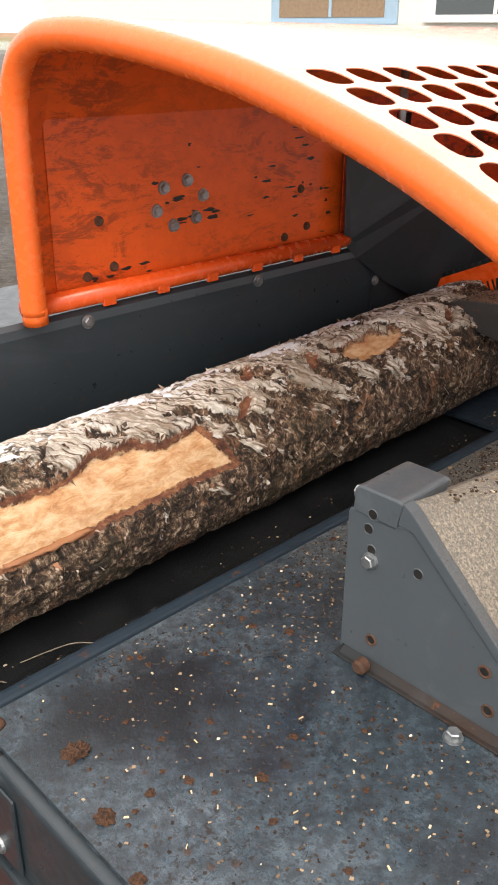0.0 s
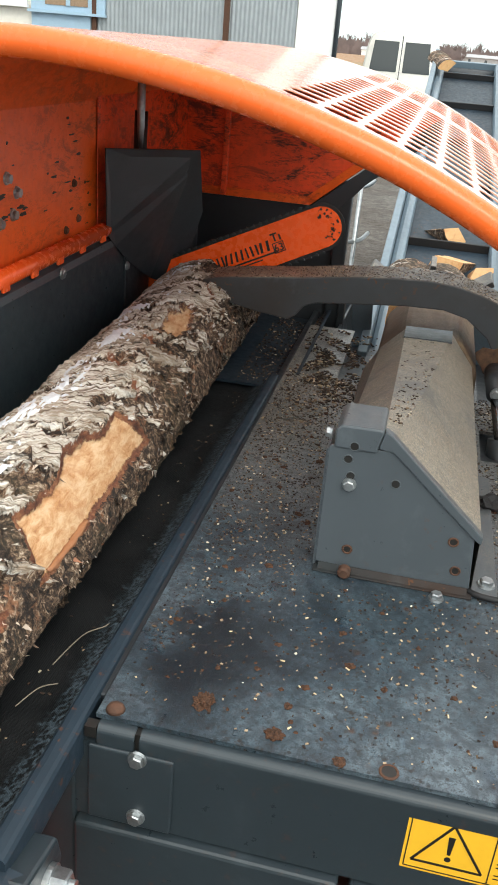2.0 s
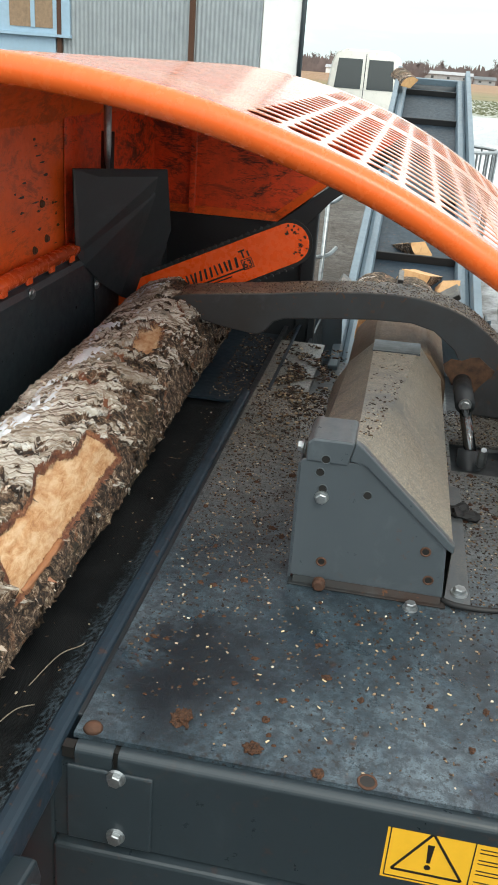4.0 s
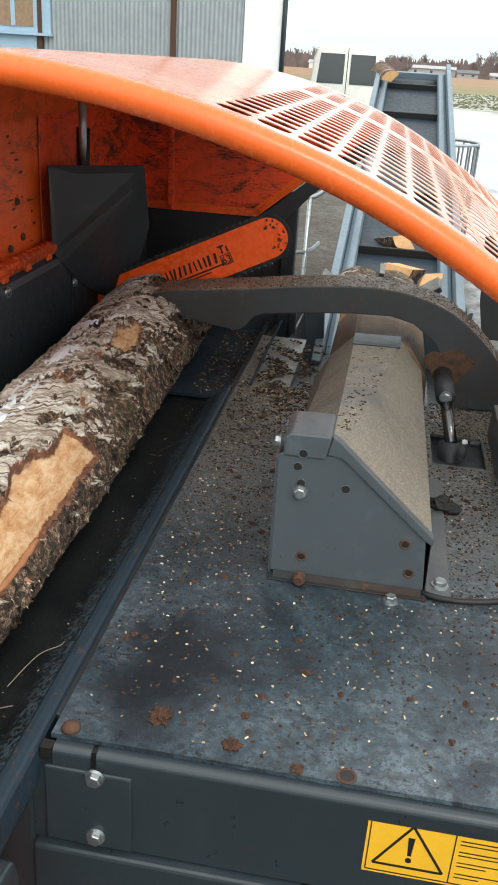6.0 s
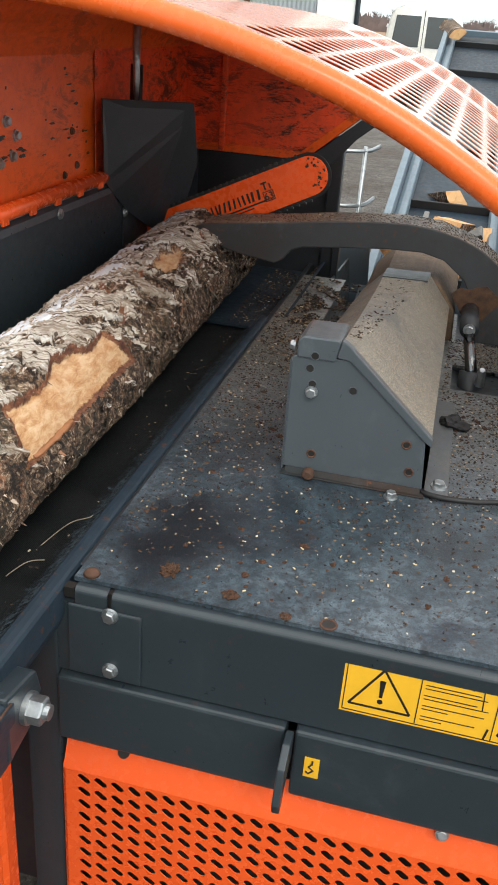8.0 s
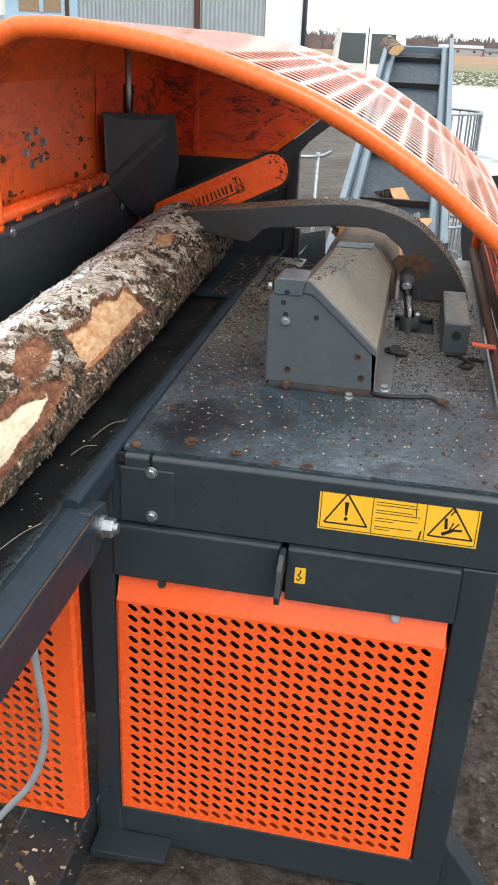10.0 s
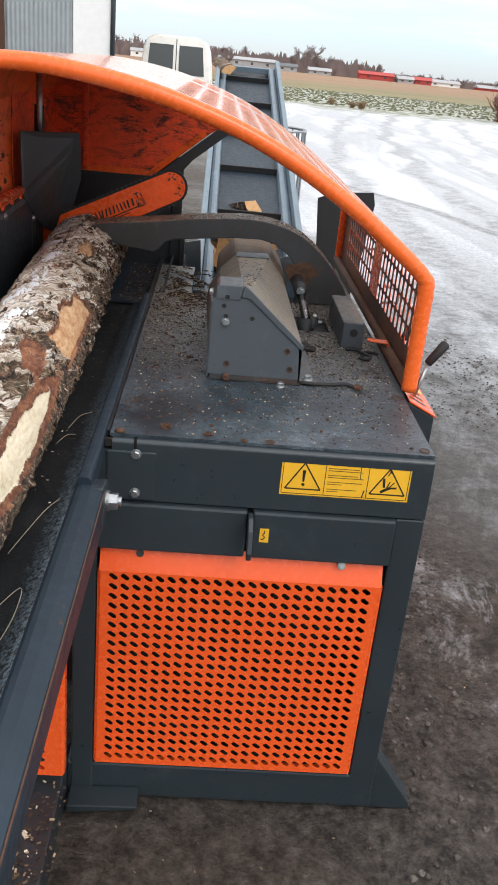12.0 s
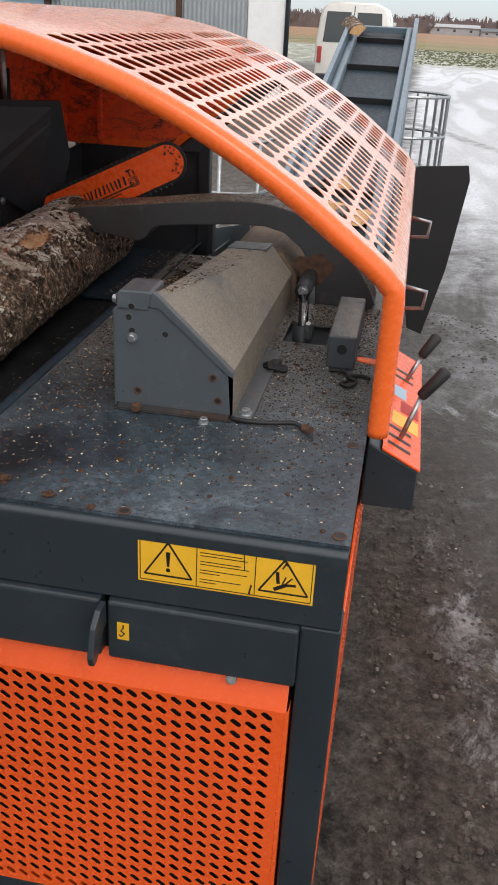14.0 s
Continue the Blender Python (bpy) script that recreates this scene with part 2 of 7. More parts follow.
    pits = n.ramp(n.noise(95, 5, 0.75), [(0.40, 0.0), (0.60, 1.0)])
    col = n.mix(n.ramp(n.noise(170, 5, 0.8), [(0.44, 0.7), (0.54, 0.0)]), col, (0.008, 0.012, 0.015))
    rough = n.ramp(mid, [(0.3, 0.22), (0.7, 0.48)])
    return n.done(col, rough, 0.0, n.bump(fine, 0.25, 0.002, n.bump(pits, 0.15, 0.002, n.bump(mid, 0.18, 0.006))))


TABLE = table_material()


def orange(name, smear=0.0, paleness=0.0, base=(0.82, 0.104, 0.020)):
    n = Nodes(name)
    big = n.noise(3, 5, 0.6)
    col = n.mix(n.ramp(big, [(0.3, 0.0), (0.75, 0.5)]), base, tuple(c * 0.84 for c in base))
    if paleness:
        # mixed unevenly towards pale peach, with thin darker streaks running down the slope
        col = n.mix(n.ramp(n.noise(4, 6, 0.65, (0.5, 1.6, 1), 0.6), [(0.32, 0.35 * paleness), (0.62, paleness)]), col, (0.86, 0.50, 0.32))
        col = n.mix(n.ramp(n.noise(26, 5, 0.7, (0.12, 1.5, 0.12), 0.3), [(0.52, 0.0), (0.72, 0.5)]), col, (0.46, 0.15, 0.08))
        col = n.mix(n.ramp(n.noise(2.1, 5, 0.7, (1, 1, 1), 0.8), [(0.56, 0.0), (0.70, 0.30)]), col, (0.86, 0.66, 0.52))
    if smear:
        st = n.noise(9, 10, 0.8, (0.8, 0.8, 1.7), 1.2, (25, 30, 35))
        st2 = n.noise(42, 8, 0.8, (0.5, 0.5, 1.6), 0.8, (-10, 40, 10))
        zone = n.ramp(n.noise(2.4, 4, 0.6), [(0.36, 0.12), (0.56, 1.0)])
        f = n.math("MULTIPLY", n.ramp(n.math("ADD", n.math("MULTIPLY", st, 0.6), n.math("MULTIPLY", st2, 0.4)), [(0.495, 0.0), (0.56, smear)]), zone)
        col = n.mix(n.ramp(n.noise(30, 5, 0.7), [(0.42, 0.0), (0.75, 0.55 * smear)]), col, (0.26, 0.036, 0.012))
        col = n.mix(f, col, (0.016, 0.011, 0.009))
    fine = n.noise(70, 4, 0.6)
    rough = n.ramp(fine, [(0.3, 0.20 + 0.25 * smear), (0.7, 0.32 + 0.3 * smear)])
    return n.done(col, rough, 0.0, n.bump(big, 0.05, 0.01), 0.65 if paleness else 0.0, 0.45)


ORANGE = orange("orange_paint")
# copy of the orange with the tube's lit, yellower tone put into its colour
ORANGE_TUBE = orange("highlit_orange_tube_paint", 0.0, 0.0, (0.86, 0.140, 0.024))
ORANGE_TOP = orange("pale_orange_paint", 0.0, 0.70)
ORANGE_SMEARED = orange("oil_smeared_orange_paint", 0.90, 0.0, (0.86, 0.082, 0.016))
BAR_RED = orange("red_orange_bar_paint", 0.06, 0.0, (0.97, 0.115, 0.016))
ORANGE_SCUFFED = orange("lightly_scuffed_orange_paint", 0.50, 0.0, (0.84, 0.118, 0.014))


def simple(name, color, rough=0.5, metal=0.0, vary=0.25, scale=25.0, bump=0.1):
    n = Nodes(name)
    f = n.noise(scale, 5, 0.65)
    col = n.mix(n.ramp(f, [(0.3, 0.0), (0.7, 1.0)]), tuple(c * (1 - vary) for c in color), tuple(min(1, c * (1 + vary)) for c in color))
    return n.done(col, n.ramp(f, [(0.3, max(0.03, rough - 0.08)), (0.7, rough + 0.08)]), metal, n.bump(f, bump, 0.003))


ZINC = simple("zinc_plated_steel", (0.34, 0.36, 0.37), 0.40, 0.9, 0.3, 60)
RUST = simple("rusty_steel", (0.075, 0.034, 0.019), 0.85, 0.0, 0.5, 60, 0.4)
RUST_TAN = simple("rubbed_brown_rust", (0.085, 0.044, 0.024), 0.8, 0.0, 0.6, 70, 0.4)
BLACK = simple("black_rubber", (0.009, 0.009, 0.010), 0.62, 0.0, 0.3, 40)
CHROME = simple("bare_piston_rod", (0.16, 0.165, 0.17), 0.22, 1.0, 0.1, 40)
CAST = paint("worn_clamp_steel", (0.046, 0.052, 0.058), (0.034, 0.026, 0.022), 0.42, 1.0, 1.0, 1.0)
YELLOW = simple("yellow_sticker", (0.80, 0.44, 0.03), 0.35, 0.0, 0.06, 30, 0.02)
INK = simple("black_print", (0.012, 0.011, 0.010), 0.45, 0.0, 0.1)
SNOWY = simple("snow_and_ice", (0.74, 0.77, 0.81), 0.6, 0.0, 0.14, 160, 0.5)
MUD = simple("brown_crumbs", (0.062, 0.027, 0.013), 0.95, 0.0, 0.75, 260, 1.0)
CHIP = simple("pale_wood_chip", (0.62, 0.48, 0.30), 0.8, 0.0, 0.25, 200)
FIBRE = simple("weathered_bark_fibre", (0.20, 0.17, 0.13), 0.85, 0.0, 0.3, 200)
CABLE = simple("grey_cable", (0.25, 0.27, 0.28), 0.45, 0.0, 0.15)


def belt_material():
    n = Nodes("ribbed_rubber_belt")
    ribs = n.wave(170, "Y", (1, 1, 1), 0.3)
    ribs2 = n.wave(120, "X")
    dirt = n.noise(14, 6, 0.65)
    col = n.mix(n.ramp(dirt, [(0.4, 0.0), (0.75, 0.6)]), (0.007, 0.008, 0.009), (0.020, 0.021, 0.022))
    # frayed blue-grey weave along the turned-up edge
    s = n.t.nodes.new("ShaderNodeSeparateXYZ")
    n.t.links.new(n.tc.outputs["Object"], s.inputs["Vector"])
    edge = n.ramp(n.math("ADD", n.math("MULTIPLY", s.outputs["X"], 6.0), n.math("MULTIPLY", n.noise(70, 4), 0.3)), [(0.90, 0.0), (1.0, 0.45)])
    col = n.mix(n.math("MULTIPLY", edge, n.ramp(n.noise(150, 3), [(0.42, 0.0), (0.6, 1.0)])), col, (0.13, 0.18, 0.22))
    return n.done(col, n.ramp(dirt, [(0.3, 0.42), (0.7, 0.62)]), 0.0, n.bump(n.math("ADD", n.math("MULTIPLY", n.math("MULTIPLY", ribs, ribs2), 0.5), n.noise(60, 6, 0.7)), 0.35, 0.003), 0.0, 0.22)


BELT = belt_material()


def bark_material(name="birch_bark", carved=True):
    """Papery pale bark over rough brown bark; a carved trunk carries where each lies, and where it is peeled."""
    n = Nodes(name)

    def attribute(what, out="Fac"):
        at = n.t.nodes.new("ShaderNodeAttribute")
        at.attribute_name = what
        return at.outputs[out]

    def wrapped(scale, detail, rough, distort=0.0):
        """Noise laid round the trunk: across the strands, along them."""
        m = n.t.nodes.new("ShaderNodeMapping")
        m.inputs["Scale"].default_value = scale
        n.t.links.new(attribute("wrap", "Vector") if carved else n.tc.outputs["Object"], m.inputs["Vector"])
        q = n.t.nodes.new("ShaderNodeTexNoise")
        q.inputs["Scale"].default_value = 1.0
        q.inputs["Detail"].default_value = detail
        q.inputs["Roughness"].default_value = rough
        q.inputs["Distortion"].default_value = distort
        n.t.links.new(m.outputs["Vector"], q.inputs["Vector"])
        return q.outputs["Fac"]

    strands = wrapped((7, 120, 7), 7, 0.68, 0.12)
    broad = wrapped((12, 26, 12), 8, 0.76, 0.5)
    fine = n.noise(190, 6, 0.75, (0.8, 1, 0.8), 0.6)
    flaky = n.noise(44, 9, 0.78, (0.8, 1.0, 0.8), 1.2)
    blot = n.noise(24, 6, 0.7, (0.8, 1.1, 0.8), 0.8)
    base = attribute("papery") if carved else n.math("MULTIPLY", n.noise(9, 6, 0.7, (0.6, 1.2, 0.6), 0.8), 0.62)
    paper = n.math("ADD", base, n.math("ADD", n.math("MULTIPLY", n.math("SUBTRACT", broad, 0.5), 2.1), n.math("MULTIPLY", n.math("SUBTRACT", strands, 0.5), 0.5)))
    tone = n.math("ADD", n.math("MULTIPLY", flaky, 0.62), n.math("MULTIPLY", fine, 0.38))
    brown = n.ramp(tone, [(0.42, (0.007, 0.0045, 0.003)), (0.475, (0.036, 0.021, 0.013)), (0.515, (0.125, 0.072, 0.043)), (0.56, (0.36, 0.25, 0.165)), (0.61, (0.76, 0.64, 0.50))])
    brown = n.mix(n.ramp(blot, [(0.58, 0.0), (0.66, 0.6)]), brown, (0.40, 0.170, 0.080))
    brown = n.mix(n.ramp(n.noise(5, 4, 0.6), [(0.56, 0.0), (0.68, 0.35)]), brown, (0.10, 0.092, 0.040))
    pale = n.ramp(strands, [(0.34, (0.012, 0.008, 0.006)), (0.41, (0.14, 0.092, 0.060)), (0.465, (0.50, 0.41, 0.32)), (0.53, (0.76, 0.695, 0.61)), (0.64, (0.90, 0.88, 0.84))])
    # weathered tan and mossy dark places in the pale sheets
    pale = n.mix(n.ramp(n.noise(13, 7, 0.75, (0.8, 1.1, 0.8), 0.5), [(0.48, 0.0), (0.58, 0.7)]), pale, (0.30, 0.215, 0.145))
    pale = n.mix(n.ramp(n.noise(17, 8, 0.78, (0.8, 1.0, 0.8), 0.4), [(0.55, 0.0), (0.62, 0.85)]), pale, (0.030, 0.026, 0.016))
    pale = n.mix(n.ramp(fine, [(0.58, 0.0), (0.68, 0.4)]), pale, (0.11, 0.085, 0.065))
    pale = n.mix(n.ramp(blot, [(0.66, 0.0), (0.72, 0.55)]), pale, (0.50, 0.25, 0.12))
    col = n.mix(n.ramp(paper, [(0.47, 0.0), (0.55, 1.0)]), brown, pale)
    rim = n.ramp(paper, [(0.36, 0.0), (0.43, 1.0), (0.50, 0.0)])
    col = n.mix(n.math("MULTIPLY", rim, n.ramp(blot, [(0.35, 0.95), (0.65, 0.45)])), col, n.ramp(flaky, [(0.45, (0.012, 0.006, 0.004)), (0.60, (0.20, 0.075, 0.030))]))
    h = n.math("ADD", n.math("MULTIPLY", strands, 0.55), n.math("ADD", n.math("MULTIPLY", flaky, 0.4), n.math("MULTIPLY", fine, 0.3)))
    if not carved:
        return n.done(col, 0.8, 0.0, n.bump(h, 1.0, 0.016))
    # the inner bark and the bare wood, where the outer bark has come away
    fray = n.math("ADD", n.math("MULTIPLY", n.math("SUBTRACT", flaky, 0.5), 0.42), n.math("MULTIPLY", n.math("SUBTRACT", fine, 0.5), 0.20))
    inner = n.ramp(n.math("ADD", attribute("under"), fray), [(0.485, 0.0), (0.515, 1.0)])
    bare = n.ramp(n.math("ADD", attribute("peel"), fray), [(0.485, 0.0), (0.515, 1.0)])
    rust = n.ramp(n.noise(55, 8, 0.78, (1, 0.6, 1), 0.4), [(0.30, (0.050, 0.016, 0.010)), (0.48, (0.19, 0.066, 0.034)), (0.68, (0.48, 0.21, 0.095))])
    grain = n.noise(75, 8, 0.75, (1.0, 0.40, 1.0), 0.5)
    swirl = n.noise(26, 7, 0.72, (1, 0.8, 1), 0.7)
    tan = n.ramp(grain, [(0.30, (0.29, 0.115, 0.045)), (0.44, (0.50, 0.26, 0.115)), (0.55, (0.62, 0.40, 0.225)), (0.72, (0.73, 0.54, 0.36))])
    tan = n.mix(n.ramp(swirl, [(0.52, 0.0), (0.66, 0.6)]), tan, (0.42, 0.175, 0.068))
    cream = n.ramp(grain, [(0.32, (0.52, 0.40, 0.25)), (0.50, (0.72, 0.62, 0.45)), (0.70, (0.80, 0.72, 0.56))])
    cream = n.mix(n.ramp(swirl, [(0.54, 0.0), (0.66, 0.5)]), cream, (0.50, 0.42, 0.30))
    wood = n.mix(attribute("creamy"), tan, cream)
    col = n.mix(inner, col, rust)
    col = n.mix(bare, col, wood)
    rough_by = n.math("SUBTRACT", 1.0, n.math("MULTIPLY", bare, 0.80))
    h2 = n.math("ADD", n.math("MULTIPLY", h, rough_by), n.math("MULTIPLY", grain, 0.10))
    return n.done(col, n.ramp(bare, [(0.0, 0.8), (1.0, 0.6)]), 0.0, n.bump(h2, 0.9, 0.013))


def wood_material(name, light, deep, rot=(0, 0, 0)):
    n = Nodes(name)
    grain = n.noise(24, 7, 0.7, (1.0, 0.12, 1.0), 0.4, rot)
    blot = n.noise(22, 6, 0.7, (1, 0.7, 1), 1.0)
    col = n.mix(n.ramp(grain, [(0.35, 0.0), (0.65, 1.0)]), deep, light)
    col = n.mix(n.ramp(blot, [(0.48, 0.0), (0.66, 0.75)]), col, tuple(c * m for c, m in zip(deep, (0.72, 0.55, 0.42))))
    return n.done(col, 0.55, 0.0, n.bump(n.math("ADD", grain, blot), 0.6, 0.005))


BARK = bark_material()
BARK_PLAIN = bark_material("brown_bark", False)
CAMBIUM = wood_material("orange_inner_bark", (0.42, 0.19, 0.085), (0.16, 0.058, 0.028))
SPLITWOOD = wood_material("freshly_split_wood", (0.72, 0.45, 0.22), (0.60, 0.33, 0.14))


def flake_material():
    n = Nodes("curled_bark_flakes")
    c = n.ramp(n.island(), [(0.0, (0.05, 0.035, 0.025)), (0.35, (0.17, 0.11, 0.075)), (0.6, (0.42, 0.33, 0.26)), (0.82, (0.66, 0.56, 0.46)), (1.0, (0.34, 0.13, 0.06))])
    return n.done(c, 0.8, 0.0)


FLAKE = flake_material()


def crumb_material():
    n = Nodes("sawdust_crumbs")
    c = n.ramp(n.island(), [(0.0, (0.016, 0.010, 0.008)), (0.60, (0.055, 0.034, 0.022)), (0.84, (0.20, 0.135, 0.082)), (0.955, (0.42, 0.32, 0.21)), (1.0, (0.75, 0.68, 0.55))])
    return n.done(c, 0.9, 0.0)


CRUMBS = crumb_material()


def glass_material():
    n = Nodes("dark_window_glass")
    return n.done((0.05, 0.06, 0.065), 0.05, 0.0, None, 0.0, 0.8)


GLASS = glass_material()
PLASTER = simple("cream_plaster", (0.78, 0.74, 0.66), 0.8, 0.0, 0.05, 12)
WHITE = simple("white_paint", (0.80, 0.80, 0.79), 0.5, 0.0, 0.04, 8)
BLUEFRAME = simple("pale_blue_paint", (0.32, 0.45, 0.56), 0.5, 0.0, 0.06, 10)
CURTAIN = simple("brown_blind", (0.28, 0.19, 0.12), 0.8, 0.0, 0.2, 10)
CORR = simple("grey_corrugated_sheet", (0.32, 0.35, 0.365), 0.45, 0.3, 0.1, 3)
VANWHITE = simple("white_van_paint", (0.72, 0.70, 0.65), 0.3, 0.0, 0.05, 4)
REDPAINT = simple("falu_red_boards", (0.40, 0.045, 0.040), 0.7, 0.0, 0.15, 3)
GREYHOUSE = simple("distant_grey_wall", (0.35, 0.35, 0.36), 0.8, 0.0, 0.15, 1)
TWIG = simple("bare_twigs", (0.11, 0.075, 0.06), 0.9, 0.0, 0.3, 2)
# twigs on the horizon, lightened so that the distance haze is in their colour
TWIG_FAR = simple("haze_tinted_far_trees", (0.165, 0.125, 0.118), 0.9, 0.0, 0.25, 0.2)
DIRTY = paint("grimy_orange_side", (0.20, 0.065, 0.028), (0.060, 0.046, 0.038), 0.7, 1.0, 1.0)
WEED = simple("dry_weeds", (0.24, 0.16, 0.09), 0.9, 0.0, 0.3, 3)
BUSHRED = simple("red_brown_twigs", (0.17, 0.060, 0.050), 0.9, 0.0, 0.3, 3)


def ground_material():
    n = Nodes("muddy_yard_with_snow")
    s = n.t.nodes.new("ShaderNodeSeparateXYZ")
    n.t.links.new(n.tc.outputs["Object"], s.inputs["Vector"])
    y, x = s.outputs["Y"], s.outputs["X"]
    grit = n.noise(30, 8, 0.72)
    lumps = n.noise(9, 7, 0.7, (1, 1, 1), 0.4)
    mid = n.noise(2.6, 8, 0.7, (1, 1, 1), 0.5)
    wide = n.noise(0.55, 5, 0.6)
    fine = n.noise(130, 6, 0.75)
    tone = n.math("ADD", n.math("MULTIPLY", grit, 0.40), n.math("ADD", n.math("MULTIPLY", fine, 0.25), n.math("MULTIPLY", lumps, 0.35)))
    mud = n.ramp(tone, [(0.42, (0.014, 0.011, 0.009)), (0.475, (0.050, 0.041, 0.034)), (0.535, (0.098, 0.083, 0.070)), (0.61, (0.175, 0.158, 0.142))])
    mud = n.mix(n.ramp(wide, [(0.42, 0.0), (0.66, 0.55)]), mud, (0.060, 0.045, 0.034))
    ice = n.ramp(n.noise(14, 6, 0.65), [(0.3, (0.52, 0.54, 0.57)), (0.7, (0.69, 0.71, 0.74))])
    # the yard is bare by the machine; trodden ice, then snow, lie further out
    reach = n.math("ADD", n.math("ADD", y, n.math("MULTIPLY", x, 2.4)), n.math("MULTIPLY", n.math("SUBTRACT", n.noise(0.5, 5, 0.6, (1, 0.6, 1), 0.6), 0.5), 5.0))
    away = n.ramp(n.math("MULTIPLY", reach, 0.05), [(0.08, 0.0), (0.16, 0.27), (0.45, 0.50), (0.68, 1.0)])
    away = n.math("MULTIPLY", away, n.ramp(n.math("ADD", n.math("MULTIPLY", x, 0.2), 0.5), [(0.40, 0.15), (0.62, 1.0)]))
    smear = n.noise(1.5, 8, 0.74, (1.0, 0.38, 1), 0.9, (0, 0, 24))
    f = n.ramp(n.math("ADD", n.math("MULTIPLY", away, 0.50), n.math("ADD", n.math("MULTIPLY", smear, 0.42), n.math("MULTIPLY", mid, 0.32))), [(0.50, 0.0), (0.66, 1.0)])

    # wheel tracks: one across the yard, a pair that swings out along the lane, and faint old ones
    def stripe(dist, half, soft, depth):
        a = n.math("ABSOLUTE", dist)
        m = n.t.nodes.new("ShaderNodeMapRange")
        n.t.links.new(a, m.inputs["Value"])
        m.inputs["From Min"].default_value = half + soft
        m.inputs["From Max"].default_value = half
        m.inputs["To Max"].default_value = depth
        return m.outputs["Result"]

    wander = n.math("MULTIPLY", n.math("SUBTRACT", n.noise(0.35, 3, 0.5), 0.5), 1.6)
    across = n.math("ADD", n.math("SUBTRACT", n.math("ADD", n.math("MULTIPLY", x, 0.92), n.math("MULTIPLY", y, 0.394)), 6.49), n.math("MULTIPLY", wander, 0.5))
    bend = n.math("SUBTRACT", y, 9.0)
    lane = n.math("ADD", n.math("SUBTRACT", n.math("SUBTRACT", x, 2.5), n.math("MULTIPLY", n.math("MULTIPLY", bend, bend), 0.0042)), wander)
    tracks = stripe(across, 0.09, 0.16, 0.75)
    for shift, half, depth in ((-0.75, 0.10, 0.55), (0.75, 0.12, 0.6), (2.2, 0.14, 0.45), (3.7, 0.14, 0.45), (-2.3, 0.10, 0.35)):
        tracks = n.math("MAXIMUM", tracks, stripe(n.math("SUBTRACT", lane, shift), half, 0.22, depth))
    tracks = n.math("MULTIPLY", tracks, n.ramp(n.noise(5, 5, 0.7), [(0.34, 0.35), (0.60, 1.0)]))
    old = n.ramp(n.noise(0.42, 4, 0.5, (1.0, 0.13, 1), 1.4, (0, 0, 34)), [(0.42, 0.0), (0.48, 0.28), (0.515, 0.28), (0.57, 0.0)])
    f = n.math("MULTIPLY", f, n.math("SUBTRACT", 1.0, n.math("MAXIMUM", tracks, old)))
    # thin scraps of ice frozen into the mud beside the machine
    scraps = n.math("MULTIPLY", n.ramp(n.noise(4.2, 9, 0.8, (1, 0.55, 1), 0.6), [(0.52, 0.0), (0.62, 0.65)]), n.ramp(n.noise(0.9, 3, 0.5), [(0.44, 0.0), (0.58, 1.0)]))
    scraps = n.math("MULTIPLY", scraps, n.ramp(x, [(0.05, 0.0), (0.30, 1.0)]))
    f = n.math("MAXIMUM", f, scraps)
    f = n.math("MULTIPLY", f, n.ramp(n.math("ADD", n.math("MULTIPLY", grit, 0.6), n.math("MULTIPLY", fine, 0.4)), [(0.36, 0.35), (0.52, 1.0)]))
    wet = n.ramp(away, [(0.05, 0.0), (0.30, 0.55)])
    mud = n.mix(wet, mud, (0.145, 0.145, 0.145))
    col = n.mix(f, mud, ice)
    grass = n.ramp(n.noise(1.1, 8, 0.78), [(0.40, (0.105, 0.110, 0.060)), (0.50, (0.22, 0.225, 0.16)), (0.60, (0.55, 0.58, 0.56))])
    field = n.ramp(n.noise(0.06, 5, 0.6, (0.25, 1, 1)), [(0.35, (0.215, 0.112, 0.048)), (0.65, (0.28, 0.155, 0.070))])
    turf = n.ramp(n.noise(0.08, 5, 0.6, (0.25, 1, 1)), [(0.35, (0.13, 0.115, 0.036)), (0.65, (0.20, 0.150, 0.055))])
    wob = n.math("ADD", y, n.math("MULTIPLY", n.noise(0.12, 5, 0.65), 34.0))
    col = n.mix(n.ramp(n.math("MULTIPLY", wob, 0.01), [(0.58, 0.0), (0.64, 1.0)]), col, grass)
    col = n.mix(n.ramp(n.math("MULTIPLY", y, 0.01), [(0.80, 0.0), (0.88, 1.0)]), col, turf)
    col = n.mix(n.ramp(n.math("MULTIPLY", y, 0.002), [(0.22, 0.0), (0.32, 1.0)]), col, field)
    near = n.ramp(n.math("MULTIPLY", y, 0.01), [(0.04, 1.0), (0.16, 0.0)])
    rough = n.mix(f, n.ramp(wide, [(0.35, 0.50), (0.6, 0.85)]), (0.6, 0.6, 0.6))
    b = n.bump(n.math("ADD", n.math("MULTIPLY", grit, 0.45), lumps), 0.9, 0.06)
    n.t.links.new(near, b.node.inputs["Strength"])
    return n.done(col, rough, 0.0, b, 0.0, 0.3)


GROUND = ground_material()


def clod_material():
    n = Nodes("frozen_mud_clods")
    c = n.ramp(n.island(), [(0.0, (0.026, 0.021, 0.017)), (0.6, (0.060, 0.050, 0.042)), (0.92, (0.105, 0.092, 0.080)), (1.0, (0.17, 0.165, 0.16))])
    return n.done(c, 0.7, 0.0, n.bump(n.noise(160, 4, 0.7), 0.5, 0.004))


CLOD = clod_material()


# ---- building helpers ----
def thing(name, at, label, category, group="", kind=""):
    ob = new(name)
    ob.location = at
    ob.empty_display_size = 0.05
    return tagged(ob, label, category, group, kind)


